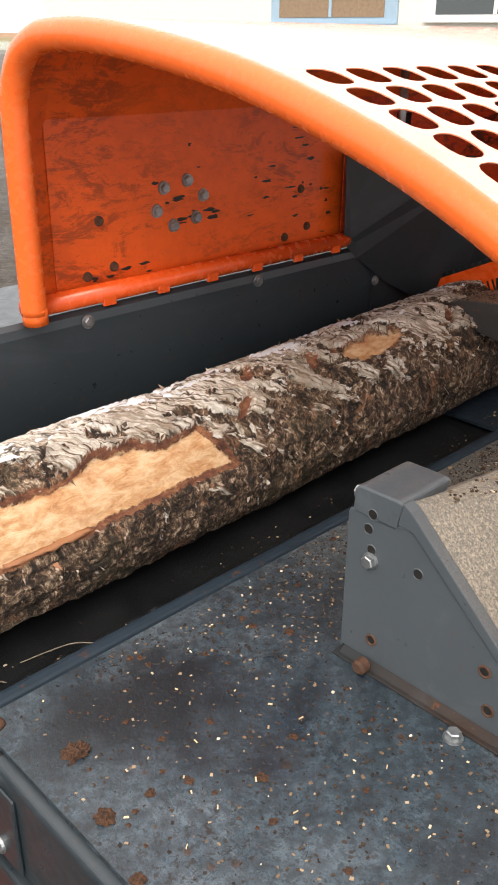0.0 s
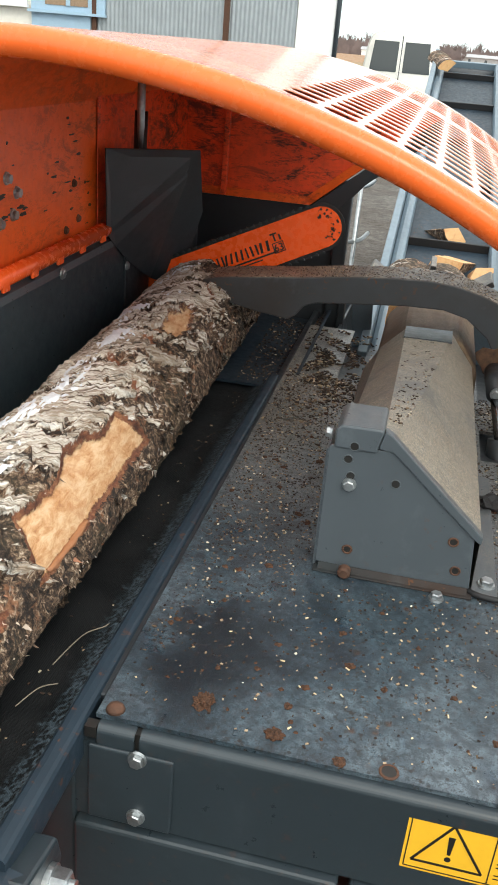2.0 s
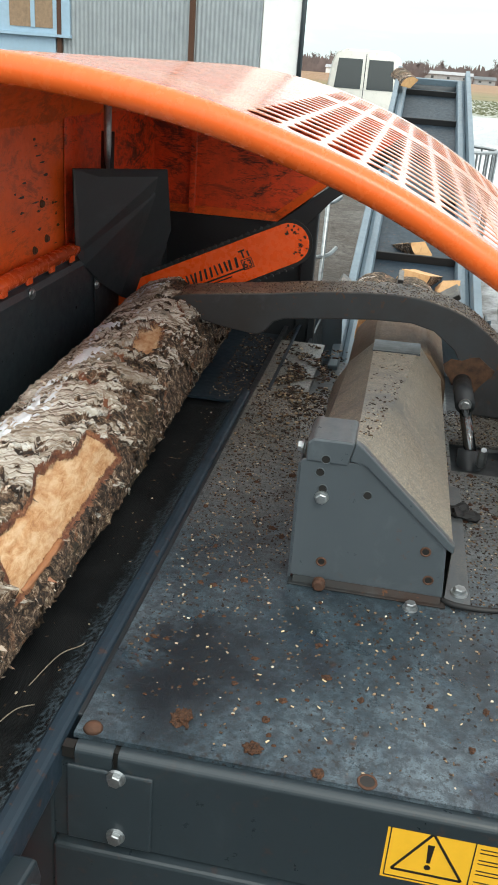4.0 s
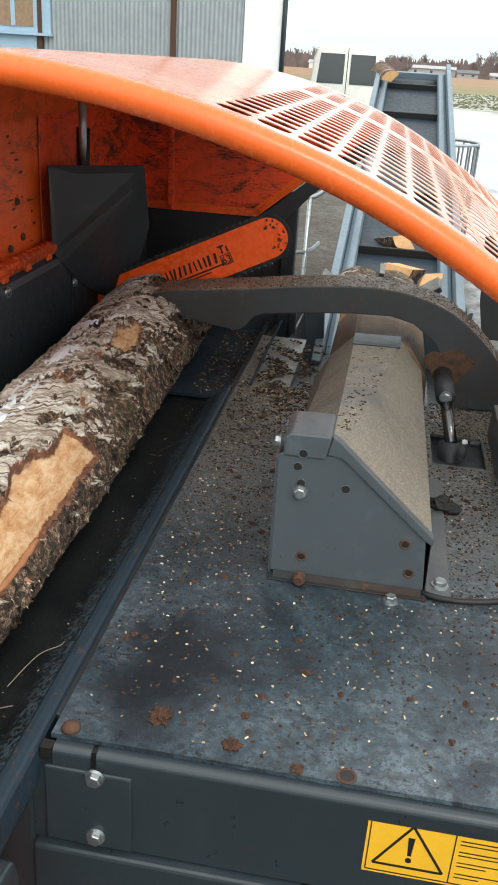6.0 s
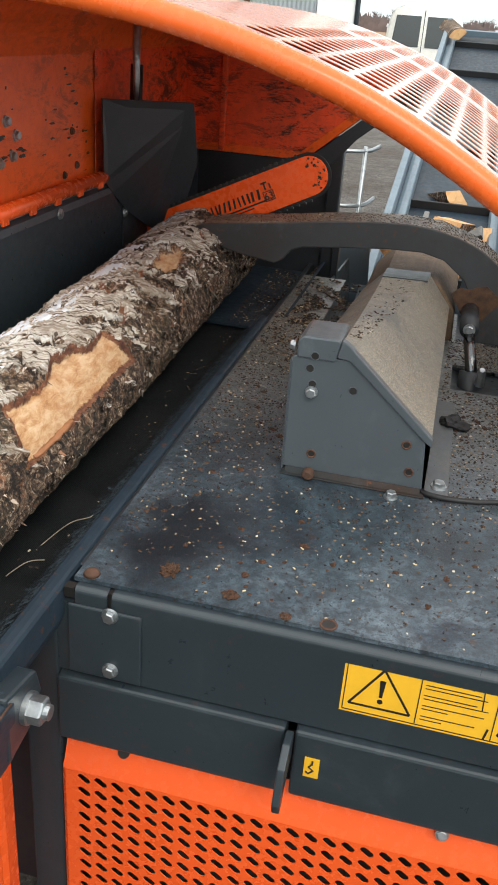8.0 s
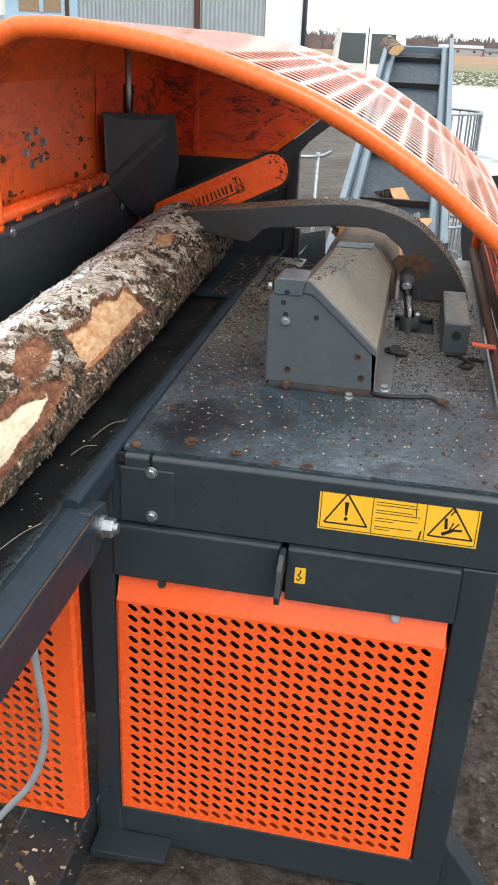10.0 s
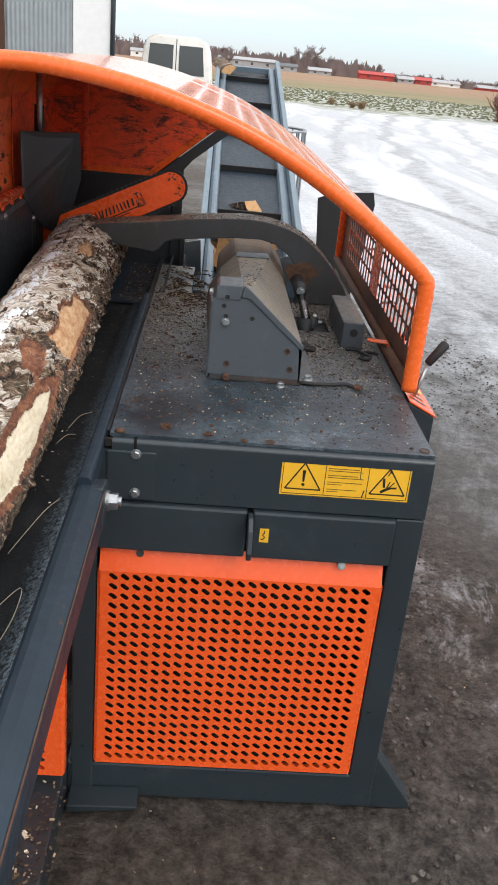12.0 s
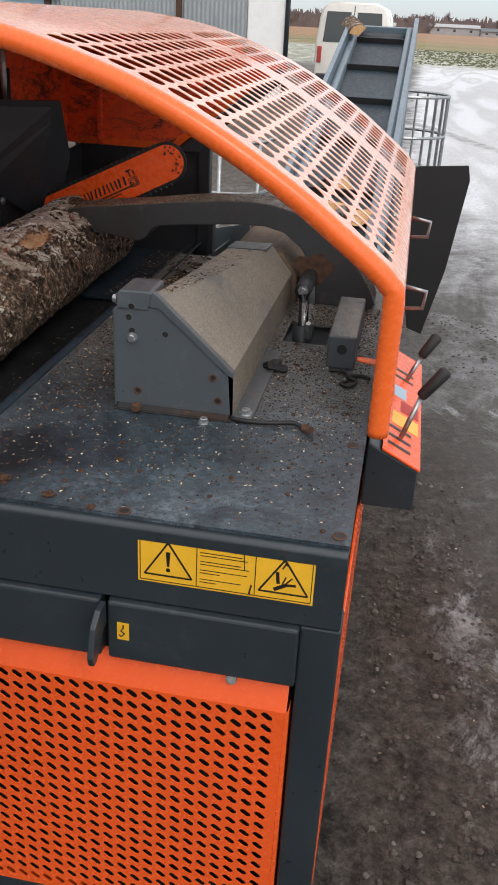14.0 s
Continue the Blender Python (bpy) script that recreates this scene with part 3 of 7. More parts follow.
def origin_of(ob):
    p = Vector((0, 0, 0))
    while ob is not None:
        p += ob.location
        ob = ob.parent
    return p


def mesh_of(name, bm, material, shift=None, smooth=False):
    if shift is not None:
        bmesh.ops.translate(bm, verts=bm.verts, vec=-shift)
    me = bpy.data.meshes.new(name)
    bm.normal_update()
    bm.to_mesh(me)
    bm.free()
    for m in material if isinstance(material, (list, tuple)) else [material]:
        me.materials.append(m)
    if smooth:
        me.polygons.foreach_set("use_smooth", [True] * len(me.polygons))
    return me


def part(name, bm, material, parent, label="", smooth=False):
    """One mesh in world coordinates, linked under a thing or under a part."""
    ob = new(name, mesh_of(name, bm, material, origin_of(parent), smooth))
    ob.parent = parent
    return tagged(ob, label)


def solo(name, bm, material, at, label, category="", group="", kind="", smooth=False):
    """A thing that is one mesh, in world coordinates, with its origin at the given place."""
    ob = new(name, mesh_of(name, bm, material, Vector(at), smooth))
    ob.location = at
    return tagged(ob, label, category, group, kind)


def bevelled(bm, width, segments=2, angle=30):
    if width > 0:
        edges = [e for e in bm.edges if len(e.link_faces) == 2 and e.calc_face_angle(0) > radians(angle)]
        bmesh.ops.bevel(bm, geom=edges, offset=width, segments=segments, affect="EDGES", profile=0.5, clamp_overlap=True)
    return bm


def box(x0, x1, y0, y1, z0, z1, bevel=0.003, into=None):
    bm = bmesh.new()
    bmesh.ops.create_cube(bm, size=1.0)
    for v in bm.verts:
        v.co = Vector(((x0 + x1) / 2 + v.co.x * (x1 - x0), (y0 + y1) / 2 + v.co.y * (y1 - y0), (z0 + z1) / 2 + v.co.z * (z1 - z0)))
    bevelled(bm, bevel)
    return join(into, bm)


def join(into, bm):
    if into is None:
        return bm
    me = bpy.data.meshes.new("scratch")
    bm.to_mesh(me)
    bm.free()
    into.from_mesh(me)
    bpy.data.meshes.remove(me)
    return into


def prism(points, axis, a, b, bevel=0.003, into=None):
    """A flat outline, given in the plane across the axis, drawn out from a to b along it."""
    bm = bmesh.new()

    def place(p, d):
        return {"x": (d, p[0], p[1]), "y": (p[0], d, p[1]), "z": (p[0], p[1], d)}[axis]

    va = [bm.verts.new(place(p, a)) for p in points]
    vb = [bm.verts.new(place(p, b)) for p in points]
    bm.faces.new(va)
    bm.faces.new(vb[::-1])
    for i in range(len(points)):
        j = (i + 1) % len(points)
        bm.faces.new((va[i], vb[i], vb[j], va[j]))
    bmesh.ops.recalc_face_normals(bm, faces=bm.faces)
    bevelled(bm, bevel)
    return join(into, bm)


def sheet(points, thickness, into=None, bevel=0.0):
    """A plane polygon in space with thickness behind it."""
    bm = bmesh.new()
    vs = [Vector(p) for p in points]
    nrm = (vs[1] - vs[0]).cross(vs[2] - vs[0]).normalized()
    va = [bm.verts.new(v) for v in vs]
    vb = [bm.verts.new(v - nrm * thickness) for v in vs]
    bm.faces.new(va)
    bm.faces.new(vb[::-1])
    for i in range(len(vs)):
        j = (i + 1) % len(vs)
        bm.faces.new((va[i], vb[i], vb[j], va[j]))
    bmesh.ops.recalc_face_normals(bm, faces=bm.faces)
    bevelled(bm, bevel)
    return join(into, bm)


def tube(path, radius, sides=12, into=None, closed=False, caps=True):
    """A round bar or pipe along a path; radius may be one number or one for each point."""
    bm = bmesh.new()
    pts = [Vector(p) for p in path]
    n = len(pts)
    rings, ref = [], None
    for i, p in enumerate(pts):
        a, b = (pts[(i - 1) % n], pts[(i + 1) % n]) if closed else (pts[max(i - 1, 0)], pts[min(i + 1, n - 1)])
        d = (b - a).normalized()
        if ref is None:
            ref = d.orthogonal().normalized()
        ref = (ref - d * ref.dot(d)).normalized()
        side = d.cross(ref)
        r = radius[i] if isinstance(radius, (list, tuple)) else radius
        rings.append([bm.verts.new(p + (ref * math.cos(k * 2 * math.pi / sides) + side * math.sin(k * 2 * math.pi / sides)) * r) for k in range(sides)])
    for i in range(n if closed else n - 1):
        r0, r1 = rings[i], rings[(i + 1) % n]
        for k in range(sides):
            bm.faces.new((r0[k], r0[(k + 1) % sides], r1[(k + 1) % sides], r1[k]))
    if caps and not closed:
        bm.faces.new(rings[0][::-1])
        bm.faces.new(rings[-1])
    bmesh.ops.recalc_face_normals(bm, faces=bm.faces)
    return join(into, bm)


def cylinder(a, b, r, sides=20, into=None, r2=None):
    return tube([a, b], [r, r if r2 is None else r2], sides, into)


def curve_path(points, n=8):
    """A smooth path through the points."""
    pts = [Vector(p) for p in points]
    out = []
    for i in range(len(pts) - 1):
        p0, p1, p2, p3 = pts[max(i - 1, 0)], pts[i], pts[i + 1], pts[min(i + 2, len(pts) - 1)]
        for k in range(n):
            t = k / n
            out.append(0.5 * ((2 * p1) + (p2 - p0) * t + (2 * p0 - 5 * p1 + 4 * p2 - p3) * t * t + (3 * p1 - p0 - 3 * p2 + p3) * t ** 3))
    return out + [pts[-1]]


def hexbolt(at, axis, across=0.019, head=0.008, washer=0.013, into=None):
    """A flanged hexagon head on a surface at the place, looking along the axis."""
    bm = into if into is not None else bmesh.new()
    a, d = Vector(at), Vector(axis).normalized()
    cylinder(a, a + d * 0.003, washer, 20, bm, washer * 0.92)
    h = bmesh.new()
    tube([a + d * 0.003, a + d * (head * 0.85), a + d * head], [across / 2 * 1.12, across / 2 * 1.12, across / 2 * 0.92], 6, h)
    join(bm, h)
    return bm


def slotted(cols, rows, cell_u, cell_v, slot_u, slot_v, skew, place, u0, v0, corner=3, roundness=1.0):
    """Plates with a rounded slot in every cell, laid out in (u, v) and put in space by place(u, v)."""
    bm = bmesh.new()
    made = {}

    def vert(u, v):
        key = (round(u, 5), round(v, 5))
        if key not in made:
            made[key] = bm.verts.new(place(u, v))
        return made[key]

    su, sv = slot_u / 2, slot_v / 2
    r = min(su, sv) * roundness
    outline = []
    for q, (du, dv) in enumerate(((1, 1), (-1, 1), (-1, -1), (1, -1))):
        for k in range(corner + 1):
            a = (q + k / corner) * math.pi / 2
            p = ((su - r) * du + r * math.cos(a), (sv - r) * dv + r * math.sin(a))
            if not outline or math.dist(p, outline[-1]) > 1e-5:
                outline.append(p)
    if math.dist(outline[0], outline[-1]) < 1e-5:
        outline.pop()
    if skew:
        c, s = math.cos(skew), math.sin(skew)
        outline = [(u * c - v * s, u * s + v * c) for u, v in outline]
    outline.sort(key=lambda p: math.atan2(p[1] / cell_v, p[0] / cell_u))
    for i in range(cols):
        for j in range(rows):
            cu, cv = u0 + (i + 0.5) * cell_u, v0 + (j + 0.5) * cell_v
            inner, outer = [], []
            for u, v in outline:
                inner.append(vert(cu + u, cv + v))
                k = max(abs(u) / (cell_u / 2), abs(v) / (cell_v / 2))
                outer.append((u / k, v / k))
            n = len(outline)
            for k in range(n):
                a, b = outer[k], outer[(k + 1) % n]
                ring = [vert(cu + a[0], cv + a[1])]
                sa = (abs(abs(a[0]) - cell_u / 2) < 1e-6, abs(abs(a[1]) - cell_v / 2) < 1e-6)
                sb = (abs(abs(b[0]) - cell_u / 2) < 1e-6, abs(abs(b[1]) - cell_v / 2) < 1e-6)
                if not ((sa[0] and sb[0] and a[0] * b[0] > 0) or (sa[1] and sb[1] and a[1] * b[1] > 0)):
                    ring.append(vert(cu + math.copysign(cell_u / 2, a[0] + b[0]), cv + math.copysign(cell_v / 2, a[1] + b[1])))
                ring += [vert(cu + b[0], cv + b[1]), inner[(k + 1) % n], inner[k]]
                if len(set(ring)) == len(ring):
                    try:
                        bm.faces.new(ring)
                    except ValueError:
                        pass
    return bm


def plate_grid(bm, us, vs, place):
    """Plain sheet between the given lines."""
    grid = [[bm.verts.new(place(u, v)) for v in vs] for u in us]
    for i in range(len(us) - 1):
        for j in range(len(vs) - 1):
            bm.faces.new((grid[i][j], grid[i + 1][j], grid[i + 1][j + 1], grid[i][j + 1]))


def steps(a, b, n):
    return [a + (b - a) * i / n for i in range(n + 1)]


def thick(ob, amount, offset=0.0):
    m = ob.modifiers.new("thickness", "SOLIDIFY")
    m.thickness, m.offset = amount, offset
    return ob


# ---- the ground, as one sheet to the horizon ----
def build_ground():
    bm = bmesh.new()
    xs = [-900, -300, -100, -40, -15] + [-6 + 0.25 * i for i in range(49)] + [8, 12, 20, 40, 100, 300, 900]
    ys = [-60, -20, -6, -3] + [-1.5 + 0.25 * i for i in range(46)] + [12, 16, 24, 40, 70, 120, 250, 500, 1200, 3000]

    def place(x, y):
        near = max(0.0, 1 - max(abs(x), abs(y - 4)) / 9)
        under = 0.0 if -1.3 < x < 0.3 and -1.7 < y < 2.3 else 1.0
        h = 0.035 * noise.noise((x * 0.8, y * 0.5, 0)) + 0.014 * noise.noise((x * 3.1, y * 2.7, 3))
        return (x, y, h * near * under - 0.004)

    plate_grid(bm, xs, ys, place)
    bmesh.ops.recalc_face_normals(bm, faces=bm.faces)
    ob = solo("ground", bm, GROUND, (0, 0, 0), "muddy farm yard patched with ice and snow, fields beyond", "ground", kind="structure", smooth=True)
    return ob


build_ground()

# ---- the processor's table and frame ----
TABLE_Z = 0.95
FRONT = 0.265


def build_body():
    t = thing("firewood_processor", (-0.36, 1.1, 0), "dark grey steel firewood processor with orange guards on the yard", "machine")
    # the table top, with the openings for the clamp cylinder and for the chips
    bm = bmesh.new()
    top = TABLE_Z
    for x0, x1, y0, y1 in ((-0.682, -0.033, FRONT + 0.011, 1.10), (-0.682, -0.565, 1.10, 1.80), (-0.565, -0.255, 1.10, 1.41), (-0.505, -0.255, 1.41, 1.62),
                           (-0.255, -0.155, 1.245, 1.40), (-0.155, -0.033, 1.10, 1.98)):
        box(x0, x1, y0, y1, top - 0.006, top, 0, bm)
    bmesh.ops.remove_doubles(bm, verts=bm.verts, dist=0.0001)
    part("table_top", bm, TABLE, t, "scratched grey-blue steel table top with rust and sawdust")
    fold = [(FRONT + 0.014, top - 0.0065)] + [(FRONT + 0.006 - 0.009 * math.sin(k), top - 0.0155 + 0.009 * math.cos(k)) for k in steps(0.0, math.pi / 2, 6)] + [(FRONT - 0.003, top - 0.030), (FRONT + 0.014, top - 0.030)]
    part("table_lip", prism(fold, "x", -0.628, -0.034, 0.0), STEEL, t, "rounded front fold")
    part("table_lip", prism(fold, "x", -0.676, -0.634, 0.0), STEEL, t)
    part("gap", box(-0.634, -0.628, FRONT + 0.001, FRONT + 0.012, top - 0.030, top - 0.008, 0), INK, t)
    part("gap", box(-0.690, -0.677, FRONT - 0.003, FRONT + 0.010, top - 0.022, top - 0.008, 0), INK, t)
    part("apron", box(-0.70, -0.033, FRONT - 0.002, FRONT + 0.02, 0.812, top - 0.030, 0.0), STEEL, t, "dark grey folded front apron")
    for x0, x1 in ((-0.70, -0.398), (-0.386, -0.092)):
        part("ledge", prism([(FRONT - 0.012, 0.806), (FRONT + 0.02, 0.810), (FRONT + 0.02, 0.70), (FRONT - 0.012, 0.70)], "x", x0, x1, 0.004), STEEL, t)
    brk = part("corner_bracket", box(-0.685, -0.588, FRONT - 0.007, FRONT - 0.002, 0.815, 0.921, 0.003), STEEL, t, "bolted corner plate")
    for z in (0.916, 0.831):
        part("bolt", hexbolt((-0.628, FRONT - 0.007, z), (0, -1, 0), 0.0150, 0.008, 0.0110), ZINC, brk, "zinc plated hexagon bolt")
    part("post", box(-0.092, -0.031, FRONT, FRONT + 0.06, 0.10, 0.808, 0.004), STEEL, t)
    part("post", box(-0.750, -0.700, FRONT - 0.005, FRONT + 0.05, 0.0, 0.90, 0.004), STEEL, t)
    part("base_beam", box(-0.76, -0.031, FRONT, FRONT + 0.08, 0.010, 0.110, 0.006), STEEL, t)
    part("foot", prism([(-0.033, 0.165), (-0.033, 0.0), (0.072, 0.0), (0.070, 0.018)], "y", FRONT + 0.01, FRONT + 0.075, 0.004), STEEL, t)
    part("side_panel", box(-0.052, -0.036, FRONT + 0.06, 1.98, 0.05, 0.93, 0.003), STEEL, t, "dark grey side sheet")
    part("side_guard", box(-0.0355, -0.030, FRONT + 0.075, 1.90, 0.13, 0.79, 0.002), ORANGE, t, "orange side guard sheet")
    part("inner_wall", box(-0.69, -0.06, FRONT + 0.10, 1.9, 0.05, 0.70, 0.0), STEEL_DARK, t)
    part("side_wall", box(-0.70, -0.686, FRONT + 0.05, 1.98, 0.05, 0.94, 0.002), STEEL_DARK, t)
    # toe bracket under the left post
    part("toe_bracket", prism([(-0.75, 0.018), (-0.590, 0.036), (-0.590, 0.044), (-0.75, 0.040)], "y", 0.20, 0.262, 0.002), STEEL, t)
    part("long_beam", box(-0.90, -0.76, -1.6, 0.34, 0.0, 0.10, 0.006), STEEL_DARK, t)
    # lifting lug
    lug = prism([(FRONT - 0.01, 0.806), (FRONT - 0.035, 0.806), (FRONT - 0.060, 0.790), (FRONT - 0.075, 0.745), (FRONT - 0.070, 0.728), (FRONT - 0.058, 0.728), (FRONT - 0.030, 0.76), (FRONT - 0.01, 0.765)], "x", -0.397, -0.387, 0.002)
    part("lifting_lug", lug, STEEL, t, "dark steel lifting lug")
    # table rivets, hole and bolts
    for x, y in ((-0.664, 0.287),):
        part("rivet", tube([(x, y, top), (x, y, top + 0.004), (x, y, top + 0.007)], [0.011, 0.009, 0.0035], 16), RUST, t, "rusty round rivet head", True)
    for x, y in ((-0.366, 0.285), (-0.050, 0.298), (-0.024 - 0.03, 0.60)):
        bm = cylinder((x, y, top - 0.004), (x, y, top + 0.0012), 0.0088, 20)
        part("screw_hole", bm, INK, t)
        part("hole_rim", tube([(x + 0.0092 * math.cos(a), y + 0.0092 * math.sin(a), top + 0.0005) for a in steps(0, 2 * math.pi, 16)[:-1]], 0.0017, 6, closed=True), RUST, t)
    return t


body = build_body()


def build_perforated_panel(name, x0, x1, z0, z1, y, cols, rows, parent, label):
    """A folded orange guard with slanting slots."""
    flange = 0.018
    pu, pv = 0.0243, 0.0243
    w, h = cols * pu, rows * pv
    u0 = x0 + (x1 - x0 - w) / 2
    v0 = z0 + 0.016

    def place(u, v):
        return (u, y, v)

    bm = slotted(cols, rows, pu, pv, 0.0205, 0.0108, radians(-38), place, u0, v0, 3, 0.98)
    plate_grid(bm, [x0 + 0.006, u0], [z0 + 0.006, v0] + steps(v0, v0 + h, 6)[1:] + [z1 - 0.055], place)
    plate_grid(bm, [u0 + w, x1 - 0.006], [z0 + 0.006, v0] + steps(v0, v0 + h, 6)[1:] + [z1 - 0.055], place)
    plate_grid(bm, [u0, u0 + w], [z0 + 0.006, v0], place)
    plate_grid(bm, [u0, u0 + w], [v0 + h, z1 - 0.055], place)
    # folded edges
    for a, b in (((x0 + 0.006, y), (x0, y + 0.006)), ((x0, y + 0.006), (x0, y + 0.03)), ((x1 - 0.006, y), (x1, y + 0.006)), ((x1, y + 0.006), (x1, y + 0.03))):
        q = [bm.verts.new((a[0], a[1], z0 + 0.006)), bm.verts.new((b[0], b[1], z0 + 0.006)), bm.verts.new((b[0], b[1], z1 - 0.055)), bm.verts.new((a[0], a[1], z1 - 0.055))]
        bm.faces.new(q)
    # sloping top fold
    for (ya, za), (yb, zb) in (((y, z1 - 0.055), (y + 0.004, z1 - 0.045)), ((y + 0.004, z1 - 0.045), (y + 0.022, z1)), ((y, z0 + 0.006), (y + 0.006, z0)), ((y + 0.006, z0), (y + 0.03, z0))):
        bm.faces.new([bm.verts.new((x0 + 0.003, ya, za)), bm.verts.new((x1 - 0.003, ya, za)), bm.verts.new((x1 - 0.003, yb, zb)), bm.verts.new((x0 + 0.003, yb, zb))])
    bmesh.ops.remove_doubles(bm, verts=bm.verts, dist=0.0004)
    bmesh.ops.recalc_face_normals(bm, faces=bm.faces)
    ob = part(name, bm, ORANGE, parent, label)
    thick(ob, 0.002, 0)
    return ob


panel = build_perforated_panel("guard_panel", -0.697, -0.097, 0.120, 0.702, FRONT - 0.012, 23, 21, body, "bright orange perforated sheet guard with slanting slots")
part("screw", hexbolt((-0.19, FRONT - 0.004, 0.690), (0, -1, 0.3), 0.012, 0.006, 0.009), ZINC, panel, "zinc screw head")
part("screw_hole", cylinder((-0.612, FRONT + 0.004, 0.685), (-0.612, FRONT - 0.0005, 0.687), 0.008, 16), INK, panel)
panel_b = build_perforated_panel("guard_panel", -1.05, -0.755, 0.135, 0.84, 0.190, 9, 25, body, "bright orange perforated sheet guard with slanting slots")


def build_sticker():
    t = thing("warning_sticker", (-0.208, FRONT - 0.003, 0.892), "torn yellow warning sticker with black triangles on the grey apron", "sticker")
    y = FRONT - 0.0024
    x0, x1, z0, z1 = -0.339, -0.077, 0.849, 0.935
    # ragged upper edge
    rnd = random.Random(4)
    pts = [(x0, z0), (x1, z0), (x1, z1)]
    for i in range(1, 40):
        x = x1 - (x1 - x0) * i / 40
        torn = 0.004 * rnd.random() if 0.28 < i / 40 < 0.62 else 0.0008 * rnd.random()
        pts.append((x, z1 - torn))
    pts.append((x0, z1))
    part("sheet", prism(pts, "y", y, y + 0.0008, 0), YELLOW, t)

    def ink(points):
        part("print", prism(points, "y", y - 0.0005, y, 0), INK, t)

    def line(a, b, w):
        d = Vector((b[0] - a[0], b[1] - a[1])).normalized() * w / 2
        ink([(a[0] - d.y, a[1] + d.x), (b[0] - d.y, b[1] + d.x), (b[0] + d.y, b[1] - d.x), (a[0] + d.y, a[1] - d.x)])

    e = 0.0035
    for a, b in (((x0 + e, z0 + e), (x1 - e, z0 + e)), ((x0 + e, z1 - e - 0.002), (x0 + 0.09, z1 - e - 0.002)), ((x1 - 0.09, z1 - e - 0.002), (x1 - e, z1 - e - 0.002)), ((x0 + e, z0 + e), (x0 + e, z1 - e)), ((x1 - e, z0 + e), (x1 - e, z1 - e)),
                 ((x0 + 0.089, z0 + e), (x0 + 0.089, z1 - e)), ((x0 + 0.176, z0 + e), (x0 + 0.176, z1 - e))):
        line(a, b, 0.0012)
    for cx in (x0 + 0.046, x0 + 0.218):
        a, b, c = (cx - 0.036, z0 + 0.014), (cx + 0.036, z0 + 0.014), (cx, z0 + 0.072)
        for p, q in ((a, b), (b, c), (c, a)):
            line(p, q, 0.0028)
    cx = x0 + 0.046
    ink([(cx - 0.0035, z0 + 0.056), (cx + 0.0035, z0 + 0.056), (cx + 0.0018, z0 + 0.031), (cx - 0.0018, z0 + 0.031)])
    ink([(cx + 0.0034 * math.cos(a), z0 + 0.0245 + 0.0034 * math.sin(a)) for a in steps(0, 2 * math.pi, 12)[:-1]])
    # lines of small writing
    rows = [(0.073, 0.045), (0.064, 0.062), (0.059, 0.07), (0.049, 0.06), (0.044, 0.073), (0.034, 0.07), (0.029, 0.03), (0.018, 0.062), (0.013, 0.025)]
    for dz, ln in rows:
        line((x0 + 0.094, z0 + dz), (x0 + 0.094 + ln, z0 + dz), 0.0011)
    # crushing pictogram
    cx = x0 + 0.218
    for a, b, w in (((cx - 0.010, z0 + 0.050), (cx - 0.008, z0 + 0.030), 0.005), ((cx - 0.014, z0 + 0.019), (cx + 0.003, z0 + 0.029), 0.006), ((cx + 0.003, z0 + 0.029), (cx + 0.018, z0 + 0.030), 0.004),
                    ((cx - 0.002, z0 + 0.030), (cx + 0.003, z0 + 0.043), 0.0022), ((cx + 0.002, z0 + 0.030), (cx + 0.012, z0 + 0.042), 0.0022), ((cx - 0.003, z0 + 0.056), (cx + 0.002, z0 + 0.066), 0.0022), ((cx + 0.004, z0 + 0.062), (cx - 0.006, z0 + 0.080), 0.0016)):
        line(a, b, w)
    # black gunk along the torn upper edge, running down in places
    gunk = random.Random(9)
    for k in range(26):
        gx = x0 + 0.132 + 0.092 * k / 25
        if gunk.random() < 0.25:
            continue
        drop, w = gunk.uniform(0.003, 0.010), gunk.uniform(0.0025, 0.0055)
        ink([(gx - w, z1 + 0.0005), (gx + w, z1 + 0.0005), (gx + w * gunk.uniform(0.2, 0.9), z1 - drop), (gx - w * 0.3, z1 - drop * gunk.uniform(0.8, 1.6))])
    line((x0 + 0.150, z0 + 0.084), (x0 + 0.146, z0 + 0.070), 0.0016)
    line((x0 + 0.158, z0 + 0.084), (x0 + 0.160, z0 + 0.045), 0.0014)
    line((x0 + 0.168, z0 + 0.004), (x0 + 0.171, z0 + 0.020), 0.0025)
    return t


build_sticker()


def build_hook_sticker():
    y = FRONT - 0.0128
    t = thing("lifting_point_sticker", (-0.361, y, 0.755), "small yellow sticker with a black hook on the grey ledge", "sticker")
    part("sheet", box(-0.370, -0.351, y - 0.0008, y, 0.740, 0.772, 0), YELLOW, t)
    pts = [(-0.360, 0.768), (-0.360, 0.762), (-0.364, 0.757), (-0.358, 0.752), (-0.3635, 0.746), (-0.367, 0.749)]
    part("print", tube([(x, y - 0.001, z) for x, z in pts], 0.0013, 6), INK, t)


build_hook_sticker()


